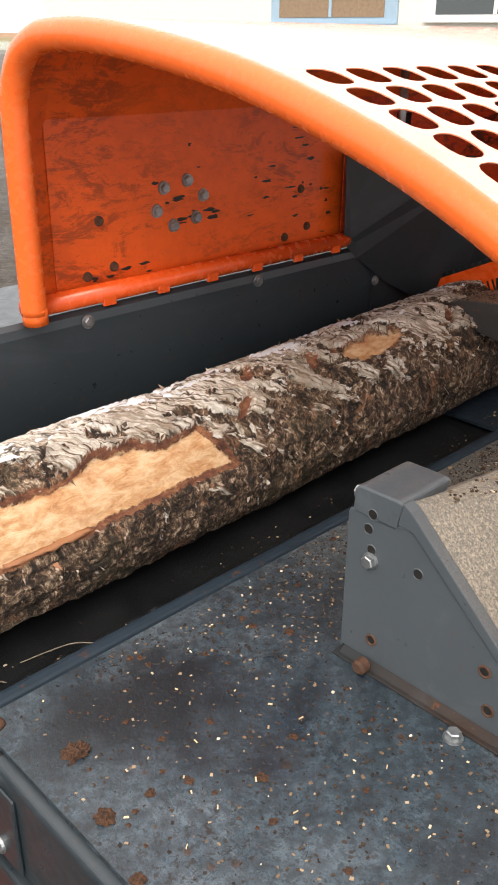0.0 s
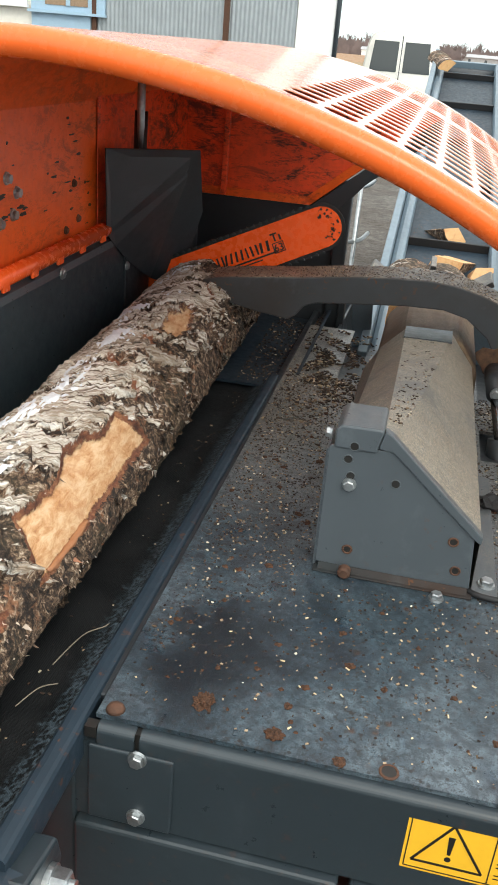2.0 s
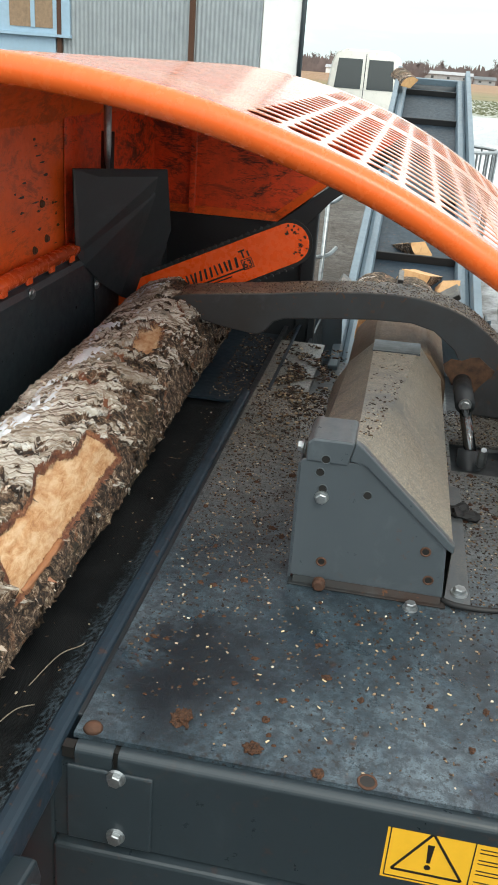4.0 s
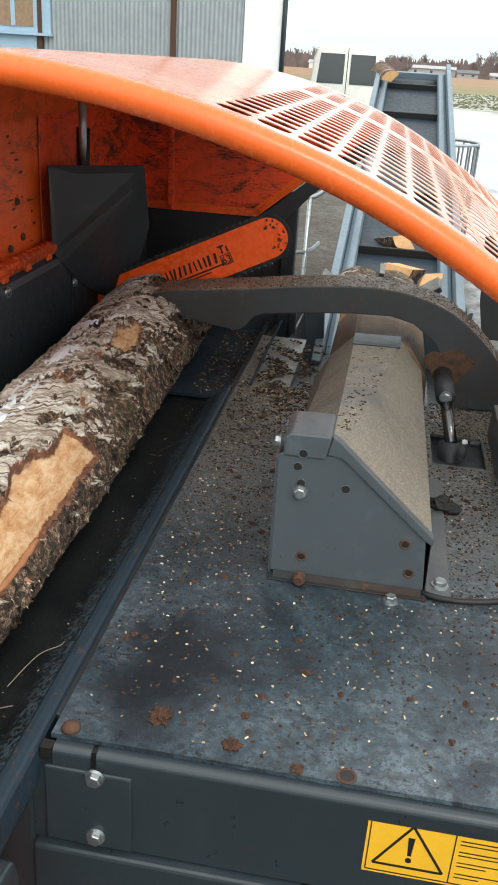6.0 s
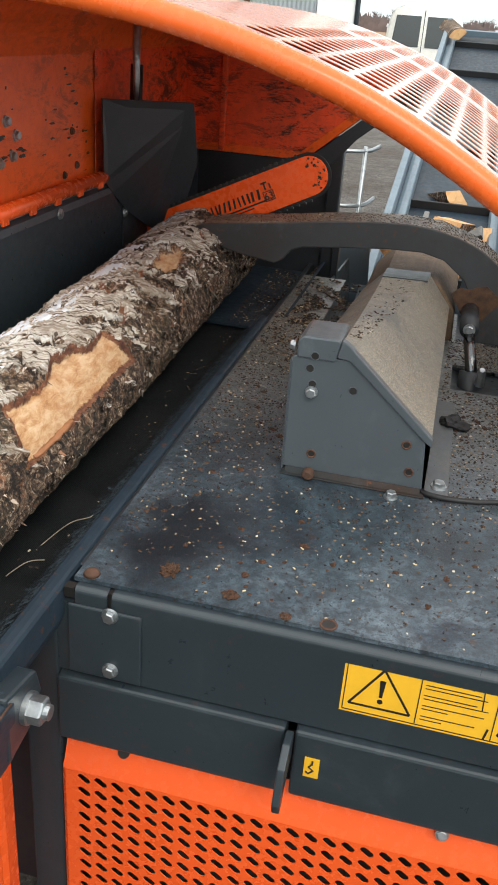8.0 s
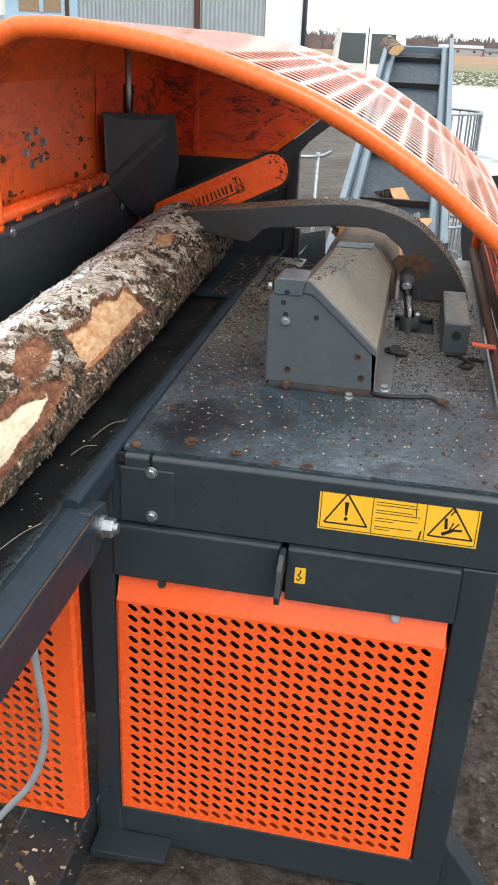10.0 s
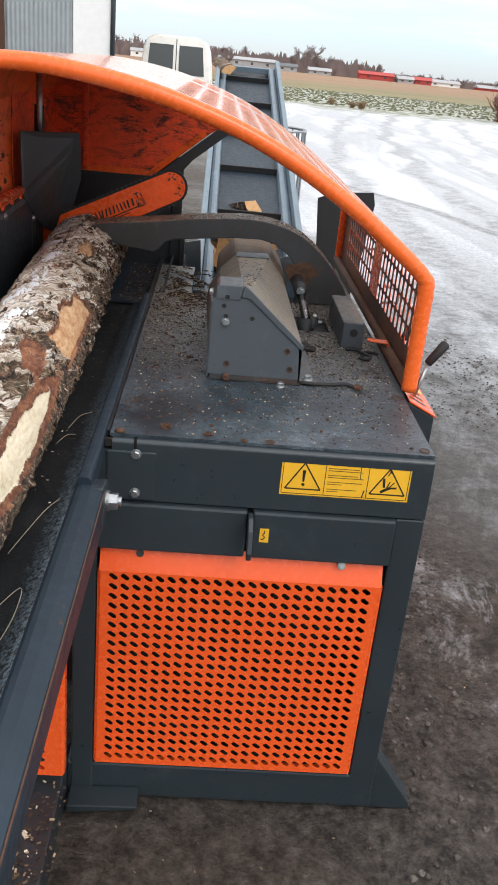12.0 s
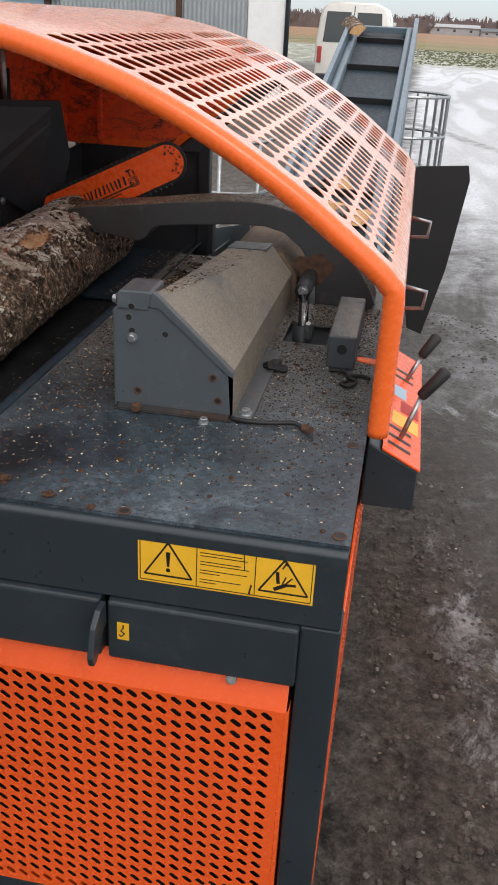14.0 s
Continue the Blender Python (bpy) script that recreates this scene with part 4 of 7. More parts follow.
# ---- the infeed conveyor with its side walls ----
def build_infeed():
    t = thing("infeed_conveyor", (-0.88, 0.0, 0), "grey steel infeed conveyor with a black ribbed rubber belt", "conveyor")
    bm = bmesh.new()
    plate_grid(bm, steps(-1.052, -0.720, 24), steps(-1.65, 1.40, 80), lambda x, y: (x, y, 0.905 + 0.0015 * noise.noise((x * 6, y * 4, 0)) + 0.020 * min(1.0, max(0.0, (x + 0.757) / 0.035)) ** 1.5))
    bmesh.ops.recalc_face_normals(bm, faces=bm.faces)
    b = part("belt", bm, BELT, t, "black ribbed rubber belt", True)
    thick(b, 0.006, -1)
    # rounded strip between belt and table
    prof = [(-0.717, 0.905), (-0.717, 0.936), (-0.7155, 0.941), (-0.712, 0.944), (-0.706, 0.945), (-0.698, 0.9445), (-0.694, 0.943), (-0.6915, 0.939), (-0.691, 0.90), (-0.698, 0.88), (-0.717, 0.88)]
    part("edge_strip", prism(prof, "y", 0.085, 1.40, 0.0), RAIL, t, "blue-grey rounded steel edge strip")
    # side rail in front of the table, ending at the pivot bolt
    rail = prism([(-0.722, 0.916), (-0.720, 0.924), (-0.714, 0.929), (-0.706, 0.931), (-0.690, 0.930), (-0.677, 0.927), (-0.670, 0.922), (-0.667, 0.914), (-0.667, 0.900), (-0.672, 0.835), (-0.722, 0.835)], "y", -1.65, 0.090, 0.0)
    part("side_rail", rail, RAIL, t, "worn grey side rail with a rusty edge")
    part("worn_edge", tube([(-0.668, y, 0.9185 + 0.0008 * math.sin(y * 37)) for y in steps(-1.64, 0.085, 40)], 0.0016, 6), RUST, t, "bare rusty edge")
    nut = bmesh.new()
    cylinder((-0.668, 0.118, 0.884), (-0.662, 0.118, 0.884), 0.019, 24, nut)
    tube([(-0.662, 0.118, 0.884), (-0.648, 0.118, 0.884), (-0.646, 0.118, 0.884)], [0.0165, 0.0165, 0.0145], 6, nut)
    cylinder((-0.646, 0.118, 0.884), (-0.640, 0.118, 0.884), 0.009, 16, nut)
    part("pivot_bolt", nut, ZINC, t, "large zinc plated pivot nut")
    part("pivot_lug", prism([(0.075, 0.93), (0.145, 0.915), (0.155, 0.88), (0.135, 0.85), (0.075, 0.84)], "x", -0.700, -0.668, 0.004), STEEL, t)
    # far side wall with its rounded top fold
    wall = prism([(-1.060, 0.89), (-1.060, 1.205), (-1.064, 1.217), (-1.074, 1.223), (-1.26, 1.223), (-1.26, 1.217), (-1.078, 1.217), (-1.068, 1.211), (-1.066, 1.20), (-1.066, 0.89)], "y", -1.65, 1.40, 0.0)
    w = part("side_wall", wall, STEEL, t, "dark grey folded side wall")
    for y in (0.33, 0.695, 1.055):
        part("bolt", hexbolt((-1.060, y, 1.206), (1, 0, 0), 0.014, 0.006, 0.011), ZINC, w)
    hole = tube([(-1.0595, 0.775 + 0.02 * math.cos(a), 1.02 + 0.027 * math.sin(a)) for a in steps(0, 2 * math.pi, 20)[:-1]], 0.004, 6, closed=True)
    part("worn_ring", hole, STEEL_DARK, w)
    part("opening", cylinder((-1.0605, 0.775, 1.02), (-1.0585, 0.775, 1.02), 0.019, 20), INK, w)
    # plate behind the belt, under the saw
    part("saw_plate", prism([(-1.06, 0.912), (-0.690, 0.912), (-0.655, 0.953), (-0.648, 0.953), (-0.682, 0.906), (-1.06, 0.906)], "y", 1.405, 1.975, 0.0), RAIL, t, "dark dusty plate below the saw")
    part("underside", box(-1.05, -0.745, -1.65, 0.12, 0.84, 0.895, 0.0), STEEL_DARK, t)
    part("underside", box(-1.05, -0.745, 0.32, 1.97, 0.30, 0.895, 0.0), STEEL_DARK, t)
    return t


infeed = build_infeed()

# ---- the safety hood ----
PROFILE = [(-1.052, 1.238), (-1.053, 1.36), (-1.052, 1.49), (-1.044, 1.540), (-1.024, 1.572), (-0.990, 1.591), (-0.955, 1.597), (-0.88, 1.597), (-0.77, 1.585), (-0.656, 1.564), (-0.546, 1.533),
           (-0.436, 1.493), (-0.323, 1.437), (-0.2, 1.362), (-0.115, 1.300), (-0.050, 1.250), (-0.026, 1.226), (-0.016, 1.205), (-0.015, 1.10), (-0.015, 0.955)]
HOOD_Y0, HOOD_Y1 = 0.645, 2.09
_arc = [0.0]
for _a, _b in zip(PROFILE, PROFILE[1:]):
    _arc.append(_arc[-1] + math.dist(_a, _b))
_fine = curve_path([(x, 0, z) for x, z in PROFILE], 8)
_fine_arc = [0.0]
for _a, _b in zip(_fine, _fine[1:]):
    _fine_arc.append(_fine_arc[-1] + (_b - _a).length)


def on_hood(s, out=0.0):
    """The point of the hood's outline at arc length s, moved outwards."""
    s = min(max(s, 0.0), _fine_arc[-1])
    i = int(np.searchsorted(_fine_arc, s, side="right")) - 1
    i = min(max(i, 0), len(_fine) - 2)
    a, b = _fine[i], _fine[i + 1]
    f = (s - _fine_arc[i]) / max(1e-9, _fine_arc[i + 1] - _fine_arc[i])

    def normal_at(k):
        d = (_fine[min(k + 1, len(_fine) - 1)] - _fine[max(k - 1, 0)]).normalized()
        return Vector((-d.z, 0, d.x))

    p = a.lerp(b, f)
    n = normal_at(i).lerp(normal_at(i + 1), f).normalized()
    return p.x + n.x * out, p.z + n.z * out


def front_y(x):
    """The hood's front edge stands a little askew over the table."""
    return HOOD_Y0 - 0.043 * min(1.0, max(0.0, (-0.012 - x) / 1.04))


def build_hood():
    t = thing("safety_hood", (-0.54, 1.3, 0.95), "orange sheet steel safety hood with a slotted grille, paler on top", "hood")
    path = [(p.x, front_y(p.x), p.z) for p in _fine]
    part("front_tube", tube(path, 0.0185, 14), ORANGE_TUBE, t, "round orange front tube", True)
    OUT = 0.017

    def place(s, y):
        x, z = on_hood(s, OUT)
        swell = 0.034 * min(1.0, max(0.0, (0.34 - s) / 0.10)) * min(1.0, max(0.0, (y - HOOD_Y0) / 0.07))
        return (x - swell, y + (front_y(x) - HOOD_Y0) * (HOOD_Y1 - y) / (HOOD_Y1 - HOOD_Y0), z)

    total = _fine_arc[-1]
    PU, PV = 0.0516, 0.0586
    s1 = min(steps(1.2, total, 600), key=lambda s: abs(on_hood(s, OUT)[0] + 0.026)) + 0.003
    s0 = s1 - 13 * PU
    y_a, n_a, n_b = 0.674, 14, 7
    y_b = y_a + n_a * PV
    y_c = y_b + 0.115
    y_d = y_c + n_b * PV
    bm = slotted(13, n_a, PU, PV, 0.0432, 0.0430, 0, place, s0, y_a, 3, 0.75)
    b2 = slotted(13, n_b, PU, PV, 0.0432, 0.0430, 0, place, s0, y_c, 3, 0.75)
    join(bm, b2)
    across = steps(s0, s1, 48)
    for ya, yb in ((HOOD_Y0, y_a), (y_b, y_c), (y_d, HOOD_Y1)):
        plate_grid(bm, across, [ya, yb], place)
    plate_grid(bm, steps(0.0, s0, 50), [HOOD_Y0, HOOD_Y0 + 0.035, HOOD_Y0 + 0.07, y_b, y_c, y_d, HOOD_Y1], place)
    # the upright side below the fold, slotted too
    SU, SV = 0.0480, 0.0500
    c0 = s1 + 0.040
    plate_grid(bm, steps(s1, c0, 6), [HOOD_Y0, y_a, y_b, y_c, y_d, HOOD_Y1], place)
    side = bmesh.new()
    for ya, n in ((0.705, 12), (1.425, 11)):
        join(side, slotted(4, n, SU, SV, 0.041, 0.031, 0, place, c0, ya, 3, 0.7))
    c1 = c0 + 4 * SU
    for ya, yb in ((HOOD_Y0, 0.705), (0.705 + 12 * SV, 1.425), (1.425 + 11 * SV, HOOD_Y1)):
        plate_grid(side, [c0, c1], [ya, yb], place)
    plate_grid(side, [c1, total], [HOOD_Y0, HOOD_Y1], place)
    bmesh.ops.remove_doubles(side, verts=side.verts, dist=0.0003)
    bmesh.ops.recalc_face_normals(side, faces=side.faces)
    if sum(f.normal.x * f.calc_area() for f in side.faces) < 0:
        bmesh.ops.reverse_faces(side, faces=side.faces)
    grille = part("side_grille", side, [ORANGE, DIRTY], t, "slotted upright side sheet, brown with grime inside")
    thick(grille, 0.0012, 0).modifiers["thickness"].material_offset = 1
    bmesh.ops.remove_doubles(bm, verts=bm.verts, dist=0.0003)
    bmesh.ops.recalc_face_normals(bm, faces=bm.faces)
    lean = sum(f.normal.dot(Vector((f.calc_center_median().x, 0, f.calc_center_median().z)) - Vector((-0.6, 0, 1.2))) for f in bm.faces)
    if lean < 0:
        bmesh.ops.reverse_faces(bm, faces=bm.faces)
    sh = part("roof_sheet", bm, [ORANGE_TOP, ORANGE_SCUFFED], t, "pale orange sheet with rows of rounded slots")
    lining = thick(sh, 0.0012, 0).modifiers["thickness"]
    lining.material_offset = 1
    # inner lining plate of the upright wall with its ring of bolts
    lin = part("side_plate", box(-1.1015, -1.0985, 0.67, 1.315, 1.240, 1.535, 0.001), ORANGE_SCUFFED, t, "scuffed orange side plate")
    for k in range(6):
        a = radians(60 * k + 12)
        part("bolt", hexbolt((-1.0985, 0.912 + 0.050 * math.cos(a), 1.352 + 0.036 * math.sin(a)), (1, 0, 0), 0.015, 0.009, 0.011), ZINC, lin, "greasy bolt head")
    for y, z in ((0.752, 1.343), (0.725, 1.262), (0.775, 1.270), (1.16, 1.262), (1.22, 1.275), (1.20, 1.345)):
        part("bolt", hexbolt((-1.0985, y, z), (1, 0, 0), 0.011, 0.006, 0.008), RUST, lin)
    grease = random.Random(8)
    for k in range(44):
        y, z = grease.gauss(0.915, 0.05), grease.gauss(1.352, 0.035)
        if k > 15:
            y, z = grease.gauss(1.20, 0.07), grease.gauss(1.37, 0.06)
        if k > 36:
            y, z = grease.uniform(0.72, 0.85), grease.uniform(1.25, 1.27)
        w, h = grease.uniform(0.004, 0.016), grease.uniform(0.0012, 0.004)
        pts = [(y + w * math.cos(a) * grease.uniform(0.4, 1.1), z + h * math.sin(a) * grease.uniform(0.4, 1.2)) for a in steps(0, 2 * math.pi, 11)[:-1]]
        part("grease_smear", prism(pts, "x", -1.0984, -1.0978 + k * 0.00001, 0), INK, lin)
    part("hinge_tube", tube([(-1.076, 0.60, 1.240), (-1.076, 1.31, 1.240)], 0.015, 14), ORANGE, t, "orange hinge tube", True)
    for y in steps(0.74, 1.27, 5):
        part("hinge_tab", box(-1.068, -1.062, y - 0.012, y + 0.012, 1.222, 1.238, 0.002), ORANGE, t)
    part("front_corner", tube([(-1.052, 0.602, 1.246), (-1.053, 0.604, 1.225)], 0.0185, 14), ORANGE_TUBE, t, "", True)
    # back wall of the hood
    up = [(x, z) for x, z in [on_hood(s, 0.010) for s in steps(0.0, 0.97, 40)]]
    outline = [(-0.742, 1.232), (-0.556, 1.386)] + [on_hood(0.985, 0.010)] + up[::-1]
    outline = [p for p in outline if p[0] > -1.0 or p[1] > 1.585] + [(-1.075, 1.575), (-1.098, 1.52), (-1.098, 1.232)]
    bk = part("back_plate", prism(outline, "y", 1.966, 1.970, 0.0), ORANGE_SMEARED, t, "orange back plate smeared black with chain oil")
    part("fold", sheet([(-1.06, 1.962, 1.252), (-0.752, 1.962, 1.252), (-0.742, 1.955, 1.232), (-1.06, 1.955, 1.232)], 0.004), ORANGE_SCUFFED, bk)
    part("fold", sheet([(-0.752, 1.962, 1.252), (-0.566, 1.962, 1.404), (-0.556, 1.955, 1.386), (-0.742, 1.955, 1.232)], 0.004), ORANGE_SCUFFED, bk)
    part("rib", box(-0.99, -0.975, 1.945, 1.965, 1.235, 1.585, 0.002), ORANGE_SMEARED, t)
    part("inner_wall", box(-1.0985, -1.0955, 1.318, 1.965, 1.235, 1.53, 0.001), ORANGE_SMEARED, t, "oil-black orange inner wall")
    part("rear_tube", tube([(on_hood(s, 0.0)[0], HOOD_Y1 - 0.012, on_hood(s, 0.0)[1]) for s in steps(0.98, total - 0.01, 40)], 0.014, 10), ORANGE, t, "", True)
    part("lower_rail", tube([(-0.020, HOOD_Y0, 0.968), (-0.020, HOOD_Y1, 0.968)], 0.013, 12), RUST, t, "rust-stained lower rail", True)
    # gas spring in the far corner
    sp = part("gas_spring", cylinder((-1.045, 1.42, 1.20), (-1.040, 1.42, 1.47), 0.014, 16), BLACK, t, "", True)
    part("rod", cylinder((-1.040, 1.418, 1.33), (-1.036, 1.405, 1.585), 0.0085, 14), ZINC, sp, "bright gas spring rod", True)
    # tab with two holes
    tab = prism([(-0.075, 0.925), (-0.022, 0.905), (-0.022, 0.940), (-0.075, 0.947)], "z", 0.985, 0.989, 0.002)
    part("latch_tab", tab, ORANGE_SCUFFED, t, "bent orange latch tab")
    part("latch_tab", box(-0.026, -0.022, 0.905, 0.94, 0.96, 0.989, 0.001), ORANGE_SCUFFED, t)
    return t


build_hood()


def build_rear_frame():
    t = thing("rear_guard", (-0.85, 1.98, 0.88), "black rear guard plates behind the saw", "guard")
    part("plate", box(-1.075, -0.66, 1.972, 1.980, 0.885, 1.300, 0.002), STEEL_DARK, t)
    part("post", box(-0.668, -0.630, 1.955, 1.995, 0.60, 1.305, 0.004), STEEL_DARK, t)
    part("post", box(-0.632, -0.612, 1.945, 1.985, 0.86, 1.02, 0.003), STEEL_DARK, t)
    part("diagonal_bar", prism([(-0.742, 1.229), (-0.552, 1.384), (-0.425, 1.487), (-0.40, 1.462), (-0.60, 1.300), (-0.66, 1.229)], "y", 1.952, 1.985, 0.002), STEEL_DARK, t)
    part("deflector", sheet([(-1.070, 1.290, 1.405), (-0.940, 1.525, 1.393), (-0.962, 1.515, 1.340), (-1.052, 1.405, 1.150), (-1.062, 1.330, 1.205), (-1.069, 1.298, 1.235)], 0.004), STEEL_DARK, t, "dark folded chain deflector plate")
    part("deflector", sheet([(-0.940, 1.525, 1.393), (-0.945, 1.590, 1.25), (-1.000, 1.60, 1.06), (-1.038, 1.50, 1.10), (-1.052, 1.405, 1.150), (-0.962, 1.515, 1.340)], 0.004), STEEL_DARK, t)
    part("cheek", sheet([(-1.058, 1.38, 1.20), (-1.058, 1.97, 1.23), (-1.058, 1.97, 0.91), (-1.058, 1.38, 0.91)], 0.004), STEEL_DARK, t)
    for y, z in ((1.385, 1.150), (1.47, 1.135)):
        part("bolt", hexbolt((-1.054, y, z), (1, 0, 0), 0.013, 0.006, 0.010), ZINC, t)
    part("rubber_flap", prism([(-0.05, 1.11), (0.02, 1.14), (0.20, 1.155), (0.212, 1.10), (0.17, 0.75), (0.11, 0.48), (0.05, 0.50), (-0.03, 0.88)], "y", 2.695, 2.705, 0.002), BLACK, t, "black rubber side flap")


build_rear_frame()


BROWN_DUSTY = paint("rust_brown_dusty_steel", (0.16, 0.10, 0.062), (0.075, 0.050, 0.034), 0.7, 1.0, 0.8)
sawdust_film(BROWN_DUSTY, (0.40, 0.29, 0.18), 0.30, 0.60, 0.7)


# ---- the splitter cover on the table ----
def build_cover():
    t = thing("splitter_cover", (-0.39, 1.0, TABLE_Z), "grey folded steel ram cover dusted with sawdust on the table", "cover")
    z = TABLE_Z
    # front cap: five-sided plate with a cut corner
    cap = prism([(-0.499, z + 0.009), (-0.500, z + 0.188), (-0.496, z + 0.192), (-0.418, z + 0.196), (-0.412, z + 0.194), (-0.289, z + 0.086), (-0.283, z + 0.009)], "y", 0.643, 0.647, 0.0015)
    cp = part("front_plate", cap, COVER, t, "clean grey five-sided front plate")
    part("side_flange", prism([(-0.502, z + 0.002), (-0.503, z + 0.184), (-0.499, z + 0.184), (-0.498, z + 0.002)], "y", 0.646, 0.72, 0.001), COVER, t)
    upper = prism([(-0.493, z + 0.190), (-0.493, z + 0.217), (-0.486, z + 0.224), (-0.434, z + 0.225), (-0.429, z + 0.222), (-0.436, z + 0.190)], "y", 0.640, 0.725, 0.003)
    part("upper_cap", upper, COVER, t, "grey folded upper cap")
    fold = prism([(-0.4285, z + 0.225), (-0.418, z + 0.219), (-0.279, z + 0.093), (-0.280, z + 0.082), (-0.290, z + 0.088), (-0.414, z + 0.196), (-0.434, z + 0.198)], "y", 0.639, 0.655, 0.0015)
    part("folded_edge", fold, COVER, t, "bright folded edge")
    # main cover, a bent sheet
    bm = bmesh.new()
    a_prof = [(-0.492, z), (-0.492, z + 0.13), (-0.490, z + 0.182), (-0.430, z + 0.2215), (-0.419, z + 0.2165), (-0.281, z + 0.092), (-0.279, z)]
    b_prof = [(-0.515, z), (-0.508, z + 0.040), (-0.478, z + 0.095), (-0.430, z + 0.145), (-0.335, z + 0.147), (-0.281, z + 0.080), (-0.279, z)]
    ys = steps(0.650, 1.395, 16)
    grid = []
    for k, y in enumerate(ys):
        f = min(1.0, (y - 0.650) / 0.745)
        g = f ** 0.8
        grid.append([bm.verts.new((a[0] + (b[0] - a[0]) * g, y, a[1] + (b[1] - a[1]) * g)) for a, b in zip(a_prof, b_prof)])
    for r0, r1 in zip(grid, grid[1:]):
        for i in range(len(r0) - 1):
            bm.faces.new((r0[i], r0[i + 1], r1[i + 1], r1[i]))
    bm.faces.new(grid[-1])
    bmesh.ops.recalc_face_normals(bm, faces=bm.faces)
    part("main_cover", bm, COVER_DUSTY, t, "sawdust-covered sloping cover sheet")
    part("end_plate", sheet([(-0.432, 1.300, z + 0.155), (-0.336, 1.300, z + 0.157), (-0.334, 1.402, z + 0.150), (-0.431, 1.402, z + 0.148)], 0.004), COVER, t)
    # the lower rear part of the ram housing
    rear = prism([(-0.490, z - 0.02), (-0.485, z + 0.070), (-0.435, z + 0.128), (-0.315, z + 0.130), (-0.268, z + 0.070), (-0.262, z - 0.02)], "y", 1.402, 1.76, 0.012)
    part("rear_housing", rear, BROWN_DUSTY, t, "brown dusty rear housing")
    # base flange with rust and bolts
    part("base_flange", prism([(0.634, z + 0.003), (0.646, z + 0.011), (0.650, z + 0.011), (0.650, z + 0.003)], "x", -0.494, -0.285, 0.001), RUSTY_COVER, t, "rust-stained base flange")
    part("base_strip", box(-0.500, -0.278, 0.629, 0.650, z + 0.0002, z + 0.003, 0.001), RUSTY_COVER, t, "rust-stained foot of the cover")
    part("side_foot", box(-0.281, -0.243, 0.640, 1.02, z, z + 0.005, 0.001), COVER, t, "bolted side foot")
    part("bolt", hexbolt((-0.326, 0.618, z), (0, 0, 1), 0.0145, 0.010, 0.011), ZINC, t)
    part("bolt", hexbolt((-0.258, 0.668, z + 0.005), (0, 0, 1), 0.017, 0.010, 0.013), ZINC, t)
    part("bolt", tube([(-0.455, 0.632, z + 0.010), (-0.455, 0.622, z + 0.010), (-0.455, 0.619, z + 0.010)], [0.009, 0.009, 0.006], 14), RUST, t, "rusted bolt")
    part("bolt", hexbolt((-0.466, 0.643, z + 0.138), (0, -1, 0), 0.0145, 0.009, 0.0100), ZINC, cp, "zinc plated bolt head")
    part("bolt", hexbolt((-0.499, 0.665, z + 0.200), (-1, 0, 0), 0.014, 0.009, 0.010), ZINC, t)
    for x, dz, rusty in ((-0.466, 0.151, 0), (-0.472, 0.175, 0), (-0.466, 0.196, 0), (-0.405, 0.150, 0), (-0.456, 0.037, 1), (-0.316, 0.078, 1), (-0.306, 0.034, 1)):
        y = 0.6405 if dz > 0.18 else 0.643
        part("screw_hole", cylinder((x, y + 0.001, z + dz), (x, y - 0.0006, z + dz), 0.0055, 16), INK, cp)
        ring = tube([(x + 0.0062 * math.cos(a), y - 0.0003, z + dz + 0.0062 * math.sin(a)) for a in steps(0, 2 * math.pi, 16)[:-1]], 0.0016 if rusty else 0.0008, 6, closed=True)
        part("hole_rim", ring, RUST if rusty else COVER, cp)
    return t


build_cover()

# ---- the log ----
LOG_Y0, LOG_Y1 = -0.44, 1.76


def log_axis(y):
    r = 0.113 + 0.008 * (y - 1.0)
    return -0.897 - 0.022 * (y - 1.0) + 0.006 * math.sin(y * 3.1), 0.908 + r + 0.003 * math.sin(y * 4.0), r


def ragged(y, a):
    return 6.0 * noise.noise((y * 15, a * 0.02, 0)) + 3.0 * noise.noise((y * 42, a * 0.04, 5)) + 1.2 * noise.noise((y * 100, a * 0.1, 8))


